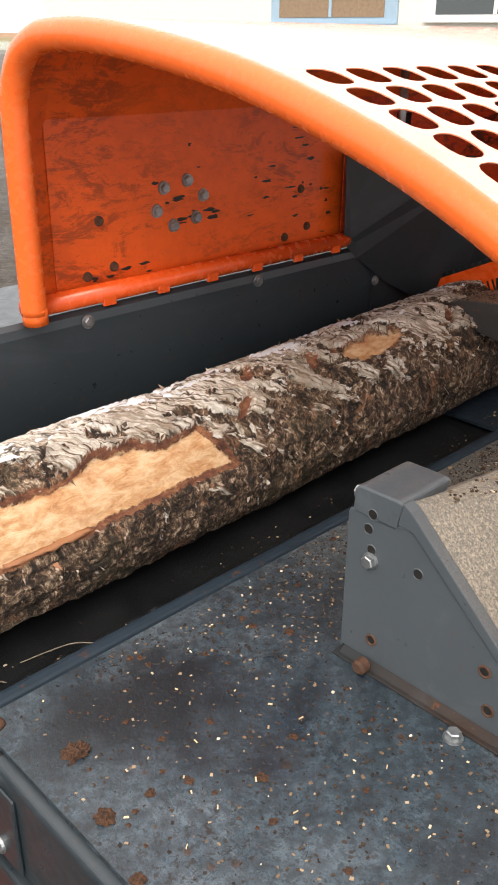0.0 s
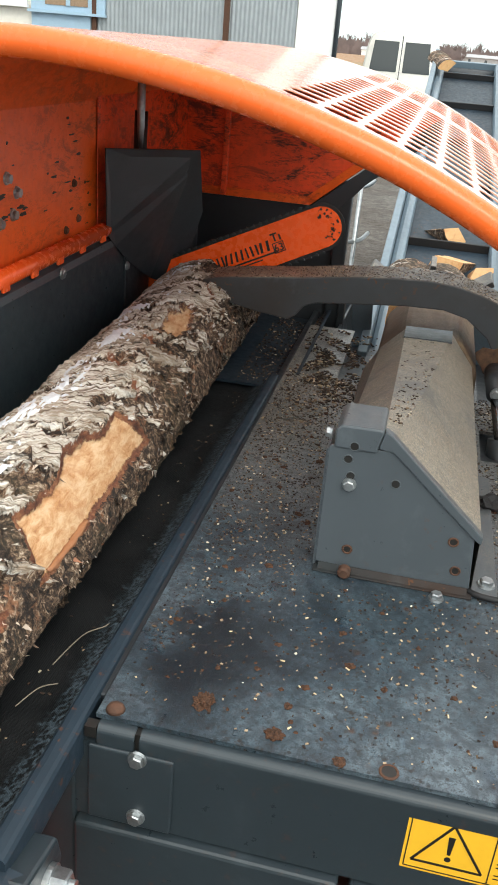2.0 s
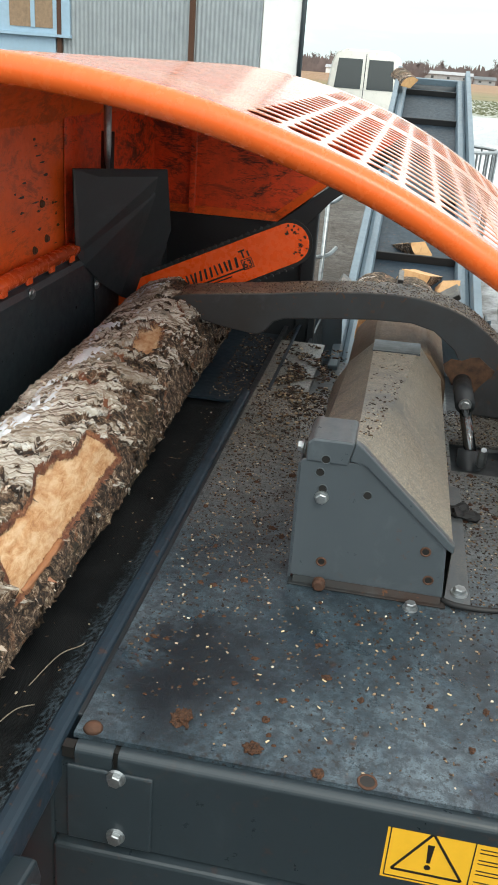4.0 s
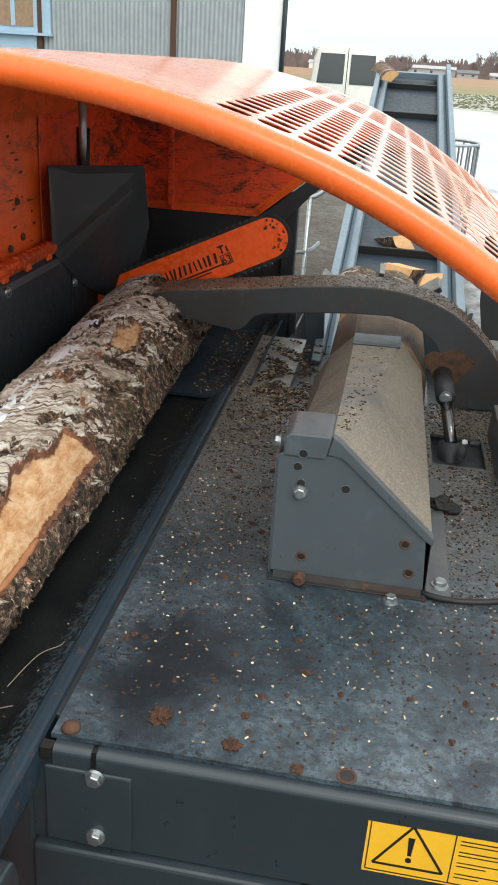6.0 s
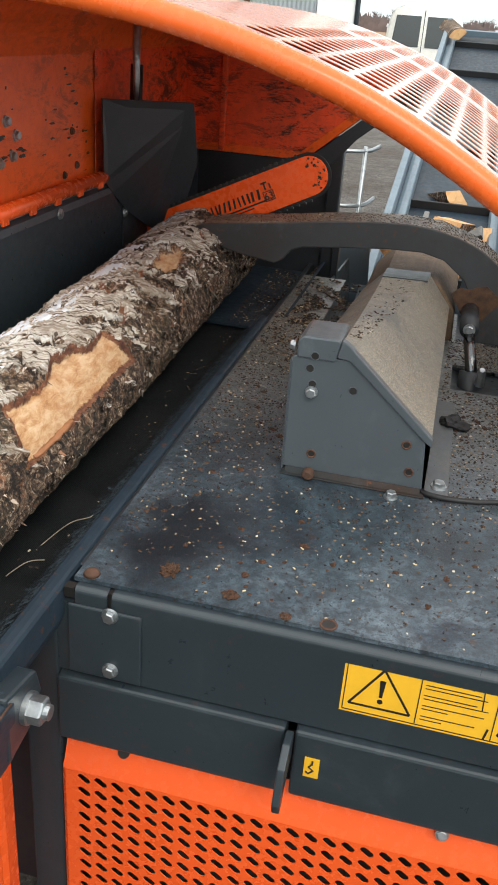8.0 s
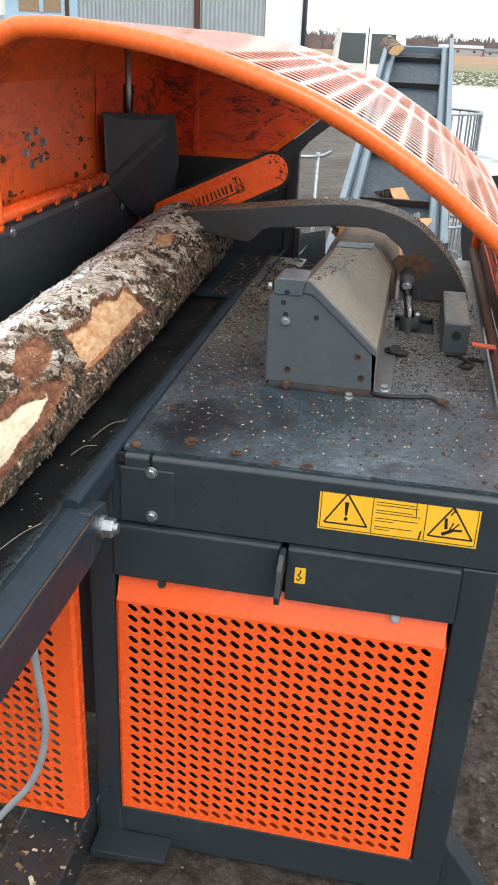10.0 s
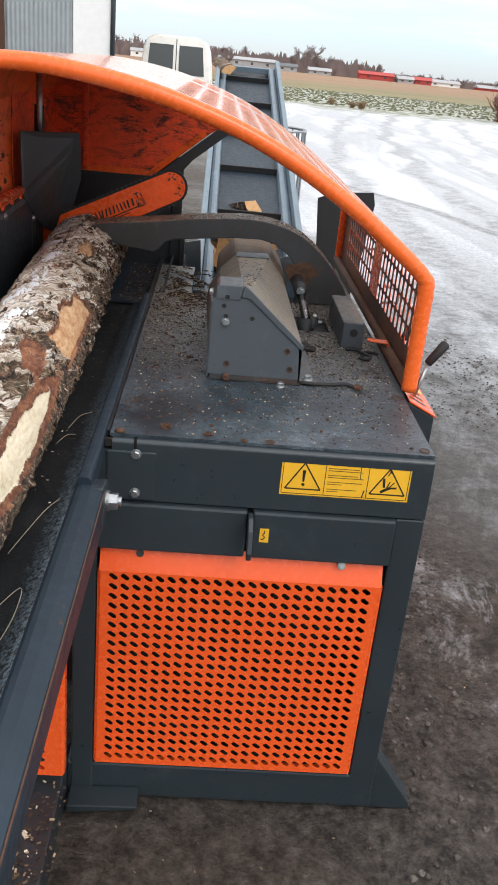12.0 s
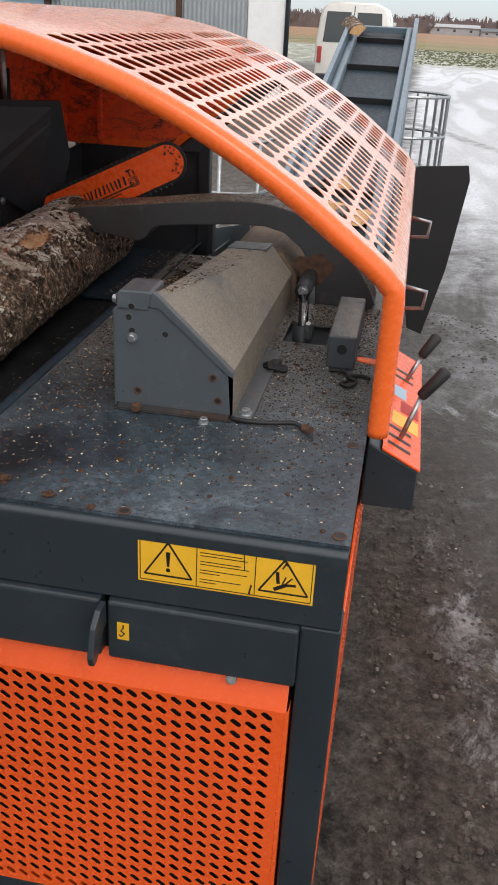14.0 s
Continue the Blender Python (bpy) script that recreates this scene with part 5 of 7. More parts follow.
def patches(y, a):
    """Degrees inside the bare wood, inside the inner bark, and how creamy the wood is (the patches of the trunk)."""
    g = ragged(y, a)
    best = -60.0
    under = -60.0
    # the long tan patch
    near, far = 0.372 + 0.0006 * (a - 40), 0.728 - 0.0010 * (a - 30)
    d = min(a - (18 + 16 * max(0.0, y - 0.55) - g * 0.6), 55 - 4.5 * math.sin((y - 0.40) * 30) + g * 0.9 - a, (y - near) * 420 + g * 0.5, (far - y) * 420 + g * 0.4)
    best, under = max(best, d), max(under, d + 4.2)
    # the weathered patch near the saw
    d = (0.92 - math.hypot((y - 1.15) / 0.075, (a - 65) / 13)) * 13 + g * 1.3
    best, under = max(best, d - 1.5), max(under, d - 0.5)
    # the cream patch with a broad red-brown border at the near end
    w = 1.0 - abs((y + 0.02) / 0.235) ** 2.4
    d = 16.5 * w - abs(a - 22.5) + g * 0.55
    best = max(best, d)
    w2 = 1.0 - abs((y + 0.01) / 0.30) ** 2.6
    under = max(under, 26.0 * w2 - abs(a - 23.0) + g * 0.5)
    # small places where only the outer skin is torn away
    d = (1.0 - math.hypot((y - 0.245) / 0.085, (a - 60 - (y - 0.245) * 90) / 15)) * 15 + g * 0.7
    under = max(under, d)
    for yy, aa, ly, la in ((0.856, 84, 0.022, 7), (0.80, 55, 0.02, 5), (0.985, 74, 0.016, 8), (1.36, 62, 0.02, 6), (0.41, 92, 0.018, 9)):
        under = max(under, (1.0 - math.hypot((y - yy) / ly, (a - aa - (y - yy) * 300) / la)) * la + g * 0.5)
    return best, under, 1.0 if y < 0.30 else 0.0


def papery(y, a):
    """How far thin pale bark covers the trunk here, 0 to 1; it lies in torn bands round the upper side."""
    ca, sa = math.cos(radians(a)), math.sin(radians(a))
    w = noise.noise((ca * 2.2, y * 5.0, sa * 2.2 + 7))
    yy = y + 0.0020 * a + 0.03 * w
    band = 0.8 * noise.noise((ca * 1.3, yy * 20, sa * 1.3)) + 0.6 * noise.noise((ca * 3.5, yy * 44, sa * 3.5 + 3)) + 0.3 * noise.noise((ca * 14, yy * 95, sa * 14))
    crown = 1.05 * math.cos(radians(a - 112)) - 0.50
    return 0.43 + 0.95 * band + 0.62 * crown


def half(v):
    return min(1.0, max(0.0, v))


def log_point(y, a, lift=0.0):
    x, z, r = log_axis(y)
    a = ((a + 180) % 360) - 180
    ca, sa = math.cos(radians(a)), math.sin(radians(a))
    p = (ca * 3.0, y * 5.0, sa * 3.0)
    rough = 0.006 * noise.noise(p) + 0.0034 * noise.noise((ca * 12, y * 26, sa * 12)) + 0.0036 * noise.noise((ca * 24, y * 50, sa * 24)) + 0.0026 * noise.noise((ca * 52, y * 95, sa * 52))
    bare, under, _ = patches(y, a)
    pap = papery(y, a)
    rough += 0.0095 * half((pap - 0.44) / 0.14) - 0.003
    rough += (0.45 * rough - 0.0060 - rough) * half(under / 1.6 + 0.5)
    deep = 0.0025 * noise.noise(p) + 0.0012 * noise.noise((ca * 20, y * 30, sa * 20)) - 0.0095
    rough += (deep - rough) * half(bare / 1.6 + 0.5)
    r = r + rough + lift
    return Vector((x + r * ca, y, z + r * sa)), (1 if bare > 0 else 2 if under > 0 else 0)


def build_log():
    t = thing("birch_log", (-0.9, 0.65, 0.905), "birch log with flaking bark and peeled patches on the belt", "log")
    ys = steps(LOG_Y0, LOG_Y1, 780)
    n = 216
    bm = bmesh.new()
    rows, kinds = [], []
    for y in ys:
        ring, kk = [], []
        for k in range(n):
            p, kind = log_point(y, k * 360 / n)
            ring.append(bm.verts.new(p))
            kk.append(kind)
        rows.append(ring)
        kinds.append(kk)
    for i in range(len(rows) - 1):
        for k in range(n):
            j = (k + 1) % n
            f = bm.faces.new((rows[i][k], rows[i][j], rows[i + 1][j], rows[i + 1][k]))
            f.smooth = True
    bmesh.ops.recalc_face_normals(bm, faces=bm.faces)
    trunk = part("trunk", bm, BARK, t, "birch trunk with two peeled patches")
    att = trunk.data.attributes.new("papery", "FLOAT", "POINT")
    angles = [(k * 360 / n + 180) % 360 - 180 for k in range(n)]
    att.data.foreach_set("value", [papery(y, a) for y in ys for a in angles])
    states = [patches(y, a) for y in ys for a in angles]
    for what, values in (("peel", [half(0.5 + s[0] / 24) for s in states]), ("under", [half(0.5 + s[1] / 24) for s in states]), ("creamy", [s[2] for s in states])):
        trunk.data.attributes.new(what, "FLOAT", "POINT").data.foreach_set("value", values)
    # round the trunk and along it, slanted as the strands of the bark run
    flat = []
    for y in ys:
        for a in angles:
            flat += [a * 0.002, y + 0.0020 * a, 0.0]
    trunk.data.attributes.new("wrap", "FLOAT_VECTOR", "POINT").data.foreach_set("vector", flat)
    for i, y in ((0, LOG_Y0), (-1, LOG_Y1)):
        b = bmesh.new()
        x, z, r = log_axis(y)
        c = b.verts.new((x, y, z))
        ring = [b.verts.new(log_point(y, k * 360 / n)[0]) for k in range(n)]
        for k in range(n):
            b.faces.new((c, ring[k], ring[(k + 1) % n]) if i == 0 else (c, ring[(k + 1) % n], ring[k]))
        part("sawn_end", b, SPLITWOOD, t, "freshly sawn end")
    # curled flakes of bark
    rnd = random.Random(11)
    fb = bmesh.new()
    for _ in range(900):
        y = rnd.uniform(LOG_Y0 + 0.01, LOG_Y1 - 0.02)
        a = rnd.triangular(-50, 165, 55)
        if log_point(y, a)[1] == 1:
            continue
        la, ly = rnd.uniform(0.003, 0.009), rnd.uniform(0.0010, 0.0032)
        if rnd.random() < 0.12:
            la, ly = la * 1.7, ly * 1.7
        da = math.degrees(la / 0.116)
        lift, twist = rnd.uniform(0.001, 0.007), rnd.uniform(-0.6, 0.6)
        sgn = rnd.choice((-1, 1))
        q0 = fb.verts.new(log_point(y - ly, a, -0.001)[0])
        q1 = fb.verts.new(log_point(y + ly, a, -0.001)[0])
        q2 = fb.verts.new(log_point(y + ly * rnd.uniform(0.3, 0.9) + twist * ly, a + sgn * da * 0.55, 0.0008 + lift * 0.35)[0])
        q3 = fb.verts.new(log_point(y - ly * rnd.uniform(0.3, 0.9) + twist * ly, a + sgn * da * 0.5, 0.0008 + lift * 0.3)[0])
        q4 = fb.verts.new(log_point(y + twist * ly * 2, a + sgn * da, lift)[0])
        fb.faces.new((q0, q1, q2, q3))
        fb.faces.new((q3, q2, q4))
    ob = part("bark_litter", fb, FLAKE, t, "small curled flakes of bark")
    ob["kind"] = "stuff"
    # torn sheets of outer bark that curl away from the trunk
    def torn_sheets(count, lo, hi, materials, seed, label):
        r3 = random.Random(seed)
        sbm = bmesh.new()
        for _ in range(count):
            y = r3.uniform(LOG_Y0 + 0.02, LOG_Y1 - 0.05)
            a = r3.uniform(lo, hi)
            if patches(y, a)[1] > -3:
                continue
            arc = math.degrees(r3.uniform(0.008, 0.030) / 0.116)
            wid = r3.uniform(0.004, 0.013)
            lift = r3.uniform(0.002, 0.007)
            slant = r3.uniform(-0.25, 0.55)
            side = r3.choice((-1, 1))
            rows = []
            m = 6
            for i in range(m + 1):
                u = i / m
                ragged = wid * (0.55 + 0.45 * math.sin(math.pi * u)) * r3.uniform(0.7, 1.15)
                yc = y + slant * u * arc * 0.002 * side
                ring = []
                for k, (f, h) in enumerate(((0.0, -0.0015), (0.5, 0.0012), (1.0, 0.0015 + lift * math.sin(math.pi * u) ** 0.5))):
                    ring.append(sbm.verts.new(log_point(yc + side * f * ragged, a + (u - 0.5) * arc, h)[0]))
                rows.append(ring)
            for q0, q1 in zip(rows, rows[1:]):
                for k in range(2):
                    f = sbm.faces.new((q0[k], q0[k + 1], q1[k + 1], q1[k]))
                    f.smooth = True
        o = part("bark_curl", sbm, materials, t, label)
        o["kind"] = "stuff"

    torn_sheets(260, -25, 80, BARK_PLAIN, 52, "brown curls of rough bark")
    # a strip of inner bark torn loose along the patch's lower edge
    strip = bmesh.new()
    rows_s = []
    for i in range(15):
        u = i / 14
        y = 0.375 + 0.12 * u
        hgt = 0.003 * math.sin(math.pi * u) ** 0.7
        rows_s.append([strip.verts.new(log_point(y, 18 + 3 * noise.noise((u * 5, 0, 1)), 0.001)[0]), strip.verts.new(log_point(y, 16, 0.003 + hgt * 0.6)[0]),
                       strip.verts.new(log_point(y + 0.004, 14.5 + 3 * noise.noise((u * 9, 3, 1)), 0.003 + hgt)[0])])
    for q0, q1 in zip(rows_s, rows_s[1:]):
        for k in range(2):
            strip.faces.new((q0[k], q0[k + 1], q1[k + 1], q1[k])).smooth = True
    o = part("loose_strip", strip, CAMBIUM, t, "torn orange strip of inner bark")
    thick(o, 0.0012)
    # snow lying on the crown of the log, a thin uneven crust
    sb = bmesh.new()
    made = {}

    def crust(y, a):
        n1 = noise.noise((y * 7.5, a * 0.035, 2)) + 0.5 * noise.noise((y * 22, a * 0.11, 6)) + 0.65 * noise.noise((y * 70, a * 0.35, 9))
        return n1 - 0.05 - ((a - 108) / 32) ** 2

    def snow_vert(i, k):
        if (i, k) not in made:
            y, a = LOG_Y0 + 0.02 + i * 0.004, 75 + k * 1.9
            x, z, rr = log_axis(y)
            ca, sa = math.cos(radians(a)), math.sin(radians(a))
            rr += 0.006 * noise.noise((ca * 3.0, y * 5.0, sa * 3.0)) + 0.0045 + 0.010 * min(0.55, max(-0.3, crust(y, a))) + 0.0012 * noise.noise((y * 120, a, 1))
            made[i, k] = sb.verts.new((x + rr * ca, y, z + rr * sa))
        return made[i, k]

    for i in range(int((LOG_Y1 - LOG_Y0 - 0.06) / 0.004)):
        for k in range(28):
            if crust(LOG_Y0 + 0.022 + i * 0.004, 76 + k * 1.9) > 0:
                sb.faces.new((snow_vert(i, k), snow_vert(i, k + 1), snow_vert(i + 1, k + 1), snow_vert(i + 1, k)))
    bmesh.ops.recalc_face_normals(sb, faces=sb.faces)
    ob = part("snow_crust", sb, SNOWY, t, "thin crust of frozen snow", True)
    ob["kind"] = "stuff"
    return t


build_log()


# ---- saw bar ----
def build_saw():
    base = Vector((-1.075, 1.545, 1.047))
    t = thing("saw_bar", base, "orange chainsaw guide bar with black chain, half swung down", "saw")
    tip = Vector((-0.612, 1.545, 1.275))
    d = (tip - base).normalized()
    up = Vector((-d.z, 0, d.x))
    L = (tip - base).length

    def outline(h, extra):
        pts = []
        for k in range(13):
            a = -math.pi / 2 + math.pi * k / 12
            pts.append((L + extra - h + h * math.cos(a) + 0.0, h * math.sin(a)))
        pts += [(0.12, h * 1.06), (-0.05, h * 0.95), (-0.05, -h * 0.95), (0.12, -h * 1.06)]
        return pts

    def lay(pts, y0, y1):
        return prism([((base + d * u + up * v).x, (base + d * u + up * v).z) for u, v in pts], "y", y0, y1, 0.001)

    part("bar", lay(outline(0.046, 0.0), 1.542, 1.548), BAR_RED, t, "orange painted bar")
    part("chain", lay(outline(0.054, 0.008), 1.5435, 1.5465), BLACK, t, "black saw chain")
    for side in (1, -1):
        for k in range(30):
            u = 0.01 + k * 0.0165
            if u > L - 0.05:
                continue
            v = side * 0.054
            c = base + d * u + up * v
            q = prism([(c.x - 0.004, c.z - 0.0025), (c.x + 0.004, c.z - 0.0025), (c.x + 0.003, c.z + 0.0025), (c.x - 0.002, c.z + 0.003)], "y", 1.541, 1.549, 0)
            part("cutter_link", q, STEEL_DARK, t)
    # dark marks in place of the print: a ring, a row of strokes, a line and a square
    def stroke(u0, u1, v0, v1):
        part("print_bar", lay([(u0, v0), (u1, v0), (u1, v1), (u0, v1)], 1.5408, 1.5416), INK, t)

    u = 0.175
    for w, lean in ((0.020, 0.0), (0.007, 0.0), (0.018, 0.0), (0.021, 0.006), (0.021, 0.004), (0.007, 0.0), (0.020, 0.0), (0.025, 0.003)):
        for f0, f1 in ((0.05, 0.30), (0.70, 0.95)) if w > 0.01 else ((0.1, 0.7),):
            part("print_bar", lay([(u + w * f0 - lean, -0.010), (u + w * f1 - lean, -0.010), (u + w * f1, 0.014), (u + w * f0, 0.014)], 1.5408, 1.5416), INK, t)
        u += w + 0.0045
    stroke(0.200, u + 0.004, -0.019, -0.015)
    stroke(0.262, 0.318, -0.026, -0.023)
    stroke(u + 0.002, u + 0.018, 0.021, 0.025)
    stroke(u + 0.008, u + 0.012, 0.006, 0.024)
    stroke(u + 0.021, u + 0.025, 0.006, 0.019)
    for a, b, c, e in ((0.0, 0.027, 0.001, 0.003), (0.0, 0.027, -0.021, -0.019), (0.0, 0.002, -0.021, 0.003), (0.025, 0.027, -0.021, 0.003)):
        stroke(u + a, u + b, c, e)
    # the bar's length, printed in the square
    figures = bpy.data.curves.new("figures", "FONT")
    figures.body = "63"
    figures.size = 0.024
    figures.align_x = "CENTER"
    figures.offset = 0.0004
    holder = new("figures", figures)
    flat = bmesh.new()
    flat.from_mesh(bpy.data.meshes.new_from_object(holder))
    bpy.data.objects.remove(holder)
    spot = base + d * (u + 0.0135) + up * -0.0175
    for v in flat.verts:
        q = spot + d * v.co.x + up * v.co.y
        v.co = Vector((q.x, 1.5406, q.z))
    part("figures", flat, INK, t, "printed black figures")
    ring = [(0.155 + 0.014 * math.cos(a), 0.002 + 0.016 * math.sin(a)) for a in steps(0, 2 * math.pi, 18)[:-1]]
    part("print_ring", lay(ring, 1.5408, 1.5416), INK, t)
    # paint rubbed off round the nose
    rub = random.Random(17)
    for _ in range(34):
        a, q = rub.uniform(-1.5, 1.5), rub.uniform(0.022, 0.043)
        uu, vv, w = L - 0.046 + q * math.cos(a), q * math.sin(a), rub.uniform(0.0012, 0.004)
        part("bare_spot", lay([(uu + w * rub.uniform(0.4, 1.2) * math.cos(k), vv + w * rub.uniform(0.4, 1.2) * math.sin(k)) for k in steps(0, 2 * math.pi, 7)[:-1]], 1.5409, 1.5417), INK, t)
    part("pivot_hub", cylinder(base + Vector((-0.02, -0.03, -0.02)), base + Vector((-0.02, 0.05, -0.02)), 0.045, 24), STEEL_DARK, t)


build_saw()


# ---- clamp arm ----
def build_clamp():
    t = thing("log_clamp", (-0.1, 1.3, TABLE_Z), "dark steel hydraulic clamp arm holding down the log", "clamp")
    top = [(-0.925, 1.118), (-0.87, 1.143), (-0.778, 1.157), (-0.66, 1.172), (-0.569, 1.185), (-0.478, 1.194), (-0.39, 1.198), (-0.314, 1.189), (-0.24, 1.164), (-0.177, 1.120), (-0.125, 1.068), (-0.085, 1.012), (-0.062, 0.965)]
    low = [(-0.075, 0.952), (-0.215, 0.952), (-0.225, 1.03), (-0.262, 1.092), (-0.310, 1.128), (-0.36, 1.140), (-0.44, 1.138), (-0.55, 1.127), (-0.630, 1.118), (-0.655, 1.108), (-0.672, 1.085), (-0.690, 1.074), (-0.76, 1.082), (-0.835, 1.096)]
    smooth_top = [(p.x, p.z) for p in curve_path([(x, 0, z) for x, z in top], 4)]
    part("arm", prism(smooth_top + low, "y", 1.405, 1.520, 0.003), CAST, t, "dark curved clamp arm with rusty worn edge")
    crumb = bmesh.new()
    r5 = random.Random(64)
    for _ in range(3200):
        i = r5.randrange(len(smooth_top) - 5)
        (xa, za), (xb, zb) = smooth_top[i], smooth_top[i + 1]
        f = r5.random()
        x, z, y, l = xa + (xb - xa) * f, za + (zb - za) * f, 1.407 + 0.110 * r5.random(), r5.uniform(0.0008, 0.0024)
        v = [crumb.verts.new((x + dx * l, y + dy * l, z + dz * l)) for dx, dy, dz in ((-1, -0.6, -0.2), (1, -0.5, -0.2), (0.2, 1, -0.2), (0, 0, 0.8))]
        for q in ((0, 1, 3), (1, 2, 3), (2, 0, 3)):
            crumb.faces.new([v[k] for k in q])
    tagged(part("crumb_layer", crumb, CRUMBS, t, "crumbs and sawdust on the arm"), kind="stuff")
    part("worn_patch", prism([(-0.225 + 0.050 * math.cos(a) * (1 + 0.2 * math.sin(3 * a)), 1.045 + 0.036 * math.sin(a) * (1 + 0.2 * math.cos(5 * a))) for a in steps(0, 2 * math.pi, 16)[:-1]], "y", 1.4035, 1.405, 0), RUST_TAN, t, "patch rubbed to rust")
    cyl = part("cylinder", cylinder((-0.215, 1.155, 0.88), (-0.217, 1.175, 0.965), 0.025, 20), STEEL_DARK, t, "hydraulic cylinder", True)
    part("rod", cylinder((-0.217, 1.175, 0.96), (-0.234, 1.285, 1.020), 0.012, 16), CHROME, cyl, "bright piston rod", True)
    part("rod_eye", cylinder((-0.234, 1.265, 1.024), (-0.234, 1.406, 1.024), 0.020, 20), STEEL_DARK, t, "", True)
    part("pin", hexbolt((-0.234, 1.265, 1.024), (0, -1, 0), 0.017, 0.008, 0.013), ZINC, t)
    part("fitting", tube([(-0.200, 1.130, 0.955), (-0.200, 1.125, 0.985), (-0.200, 1.120, 0.992)], [0.009, 0.009, 0.006], 6), ZINC, t)
    part("well", box(-0.262, -0.150, 1.098, 1.25, 0.80, 0.935, 0), STEEL_DARK, t)
    blk = part("stop_block", box(-0.141, -0.081, 0.962, 1.26, TABLE_Z, TABLE_Z + 0.073, 0.004), STEEL_DUSTY, t, "square grey steel stop block")
    part("bore", cylinder((-0.110, 0.963, TABLE_Z + 0.044), (-0.110, 0.9612, TABLE_Z + 0.044), 0.011, 20), INK, blk)
    return t


build_clamp()


def build_rubber_loop():
    pts = curve_path([(-0.13, 0.94, 0.954), (-0.10, 0.935, 0.956), (-0.088, 0.90, 0.954), (-0.10, 0.872, 0.954), (-0.082, 0.862, 0.954), (-0.070, 0.885, 0.956), (-0.088, 0.90, 0.960), (-0.060, 0.925, 0.954), (-0.045, 0.915, 0.954)], 6)
    solo("rubber_strap", tube(pts, 0.004, 8), BLACK, (-0.09, 0.9, TABLE_Z), "small black knotted rubber strap on the table", "strap", smooth=True)


build_rubber_loop()


def build_cable():
    t = thing("sensor_cable", (-0.2, 0.64, TABLE_Z), "black sensor cable with a brown plug lying on the table", "cable")
    pts = curve_path([(-0.285, 0.650, 0.953), (-0.268, 0.636, 0.956), (-0.235, 0.632, 0.957), (-0.20, 0.638, 0.957), (-0.17, 0.648, 0.957), (-0.152, 0.642, 0.955), (-0.143, 0.634, 0.953)], 6)
    part("sheath", tube(pts, 0.0045, 8), BLACK, t, "", True)
    part("plug", cylinder((-0.146, 0.637, 0.955), (-0.132, 0.628, 0.955), 0.008, 12), RUST, t, "rust-brown plug")
    t2 = thing("grey_hose", (-0.82, 0.1, 0.0), "thin grey hose hanging in front of the orange guard", "hose")
    pts = curve_path([(-0.79, 0.15, 0.88), (-0.815, 0.15, 0.62), (-0.800, 0.14, 0.42), (-0.825, 0.13, 0.30), (-0.88, 0.11, 0.22), (-0.97, 0.05, 0.12), (-1.05, -0.05, 0.05)], 8)
    part("sheath", tube(pts, 0.007, 10), CABLE, t2, "", True)


build_cable()


# ---- controls beside the hood ----
def build_console():
    t = thing("control_console", (0.02, 0.9, 0.85), "orange-topped control console with black lever grips beside the hood", "controls")
    part("housing", prism([(-0.030, 0.928), (0.066, 0.880), (0.066, 0.797), (-0.030, 0.797)], "y", 0.668, 1.22, 0.003), STEEL, t, "dark grey housing")

    def slope(x, lift=0.0):
        return 0.932 - 0.51 * (x + 0.022) + lift

    def patch(x0, x1, y0, y1, lift, material, label=""):
        part("sticker" if label else "lever_slot", prism([(x0, slope(x0, lift)), (x1, slope(x1, lift)), (x1, slope(x1, lift - 0.0006)), (x0, slope(x0, lift - 0.0006))], "y", y0, y1, 0), material, top, label)

    top = part("top_plate", prism([(-0.003, slope(-0.003)), (0.070, slope(0.070)), (0.070, slope(0.070) - 0.005), (-0.003, slope(-0.003) - 0.005)], "y", 0.664, 1.22, 0.001), ORANGE, t, "orange control plate")
    for y in (0.700, 0.735, 0.775, 1.05, 1.09):
        patch(0.006, 0.050, y, y + 0.011, 0.0008, INK)
    patch(0.010, 0.064, 0.80, 0.86, 0.0007, YELLOW, "worn yellow label")
    patch(0.026, 0.064, 0.875, 0.93, 0.0007, REDPAINT, "red label")
    patch(0.010, 0.036, 0.94, 1.0, 0.0007, BLUEFRAME, "pale blue label")
    for (a, b, c) in (((0.030, 0.755, 0.905), (0.059, 0.785, 0.983), (0.100, 0.797, 1.035)), ((0.035, 1.07, 0.90), (0.062, 1.10, 0.952), (0.092, 1.12, 0.995))):
        lev = part("lever", cylinder(a, b, 0.0050, 12), ZINC, t, "bright lever rod", True)
        a, b, c = Vector(a), Vector(b), Vector(c)
        e = (c - b).normalized()
        part("grip", tube([b - e * 0.004, b, c - e * 0.006, c], [0.008, 0.011, 0.0130, 0.009], 14), BLACK, lev, "black rubber grip", True)
    for y, z in ((1.22, 1.02), (1.62, 1.10)):
        pts = [(0.006, y, z), (0.052, y, z + 0.004), (0.056, y, z + 0.044), (0.006, y, z + 0.052)]
        part("handle", tube(pts, 0.005, 8), ZINC, t, "bent steel handle", True)


build_console()


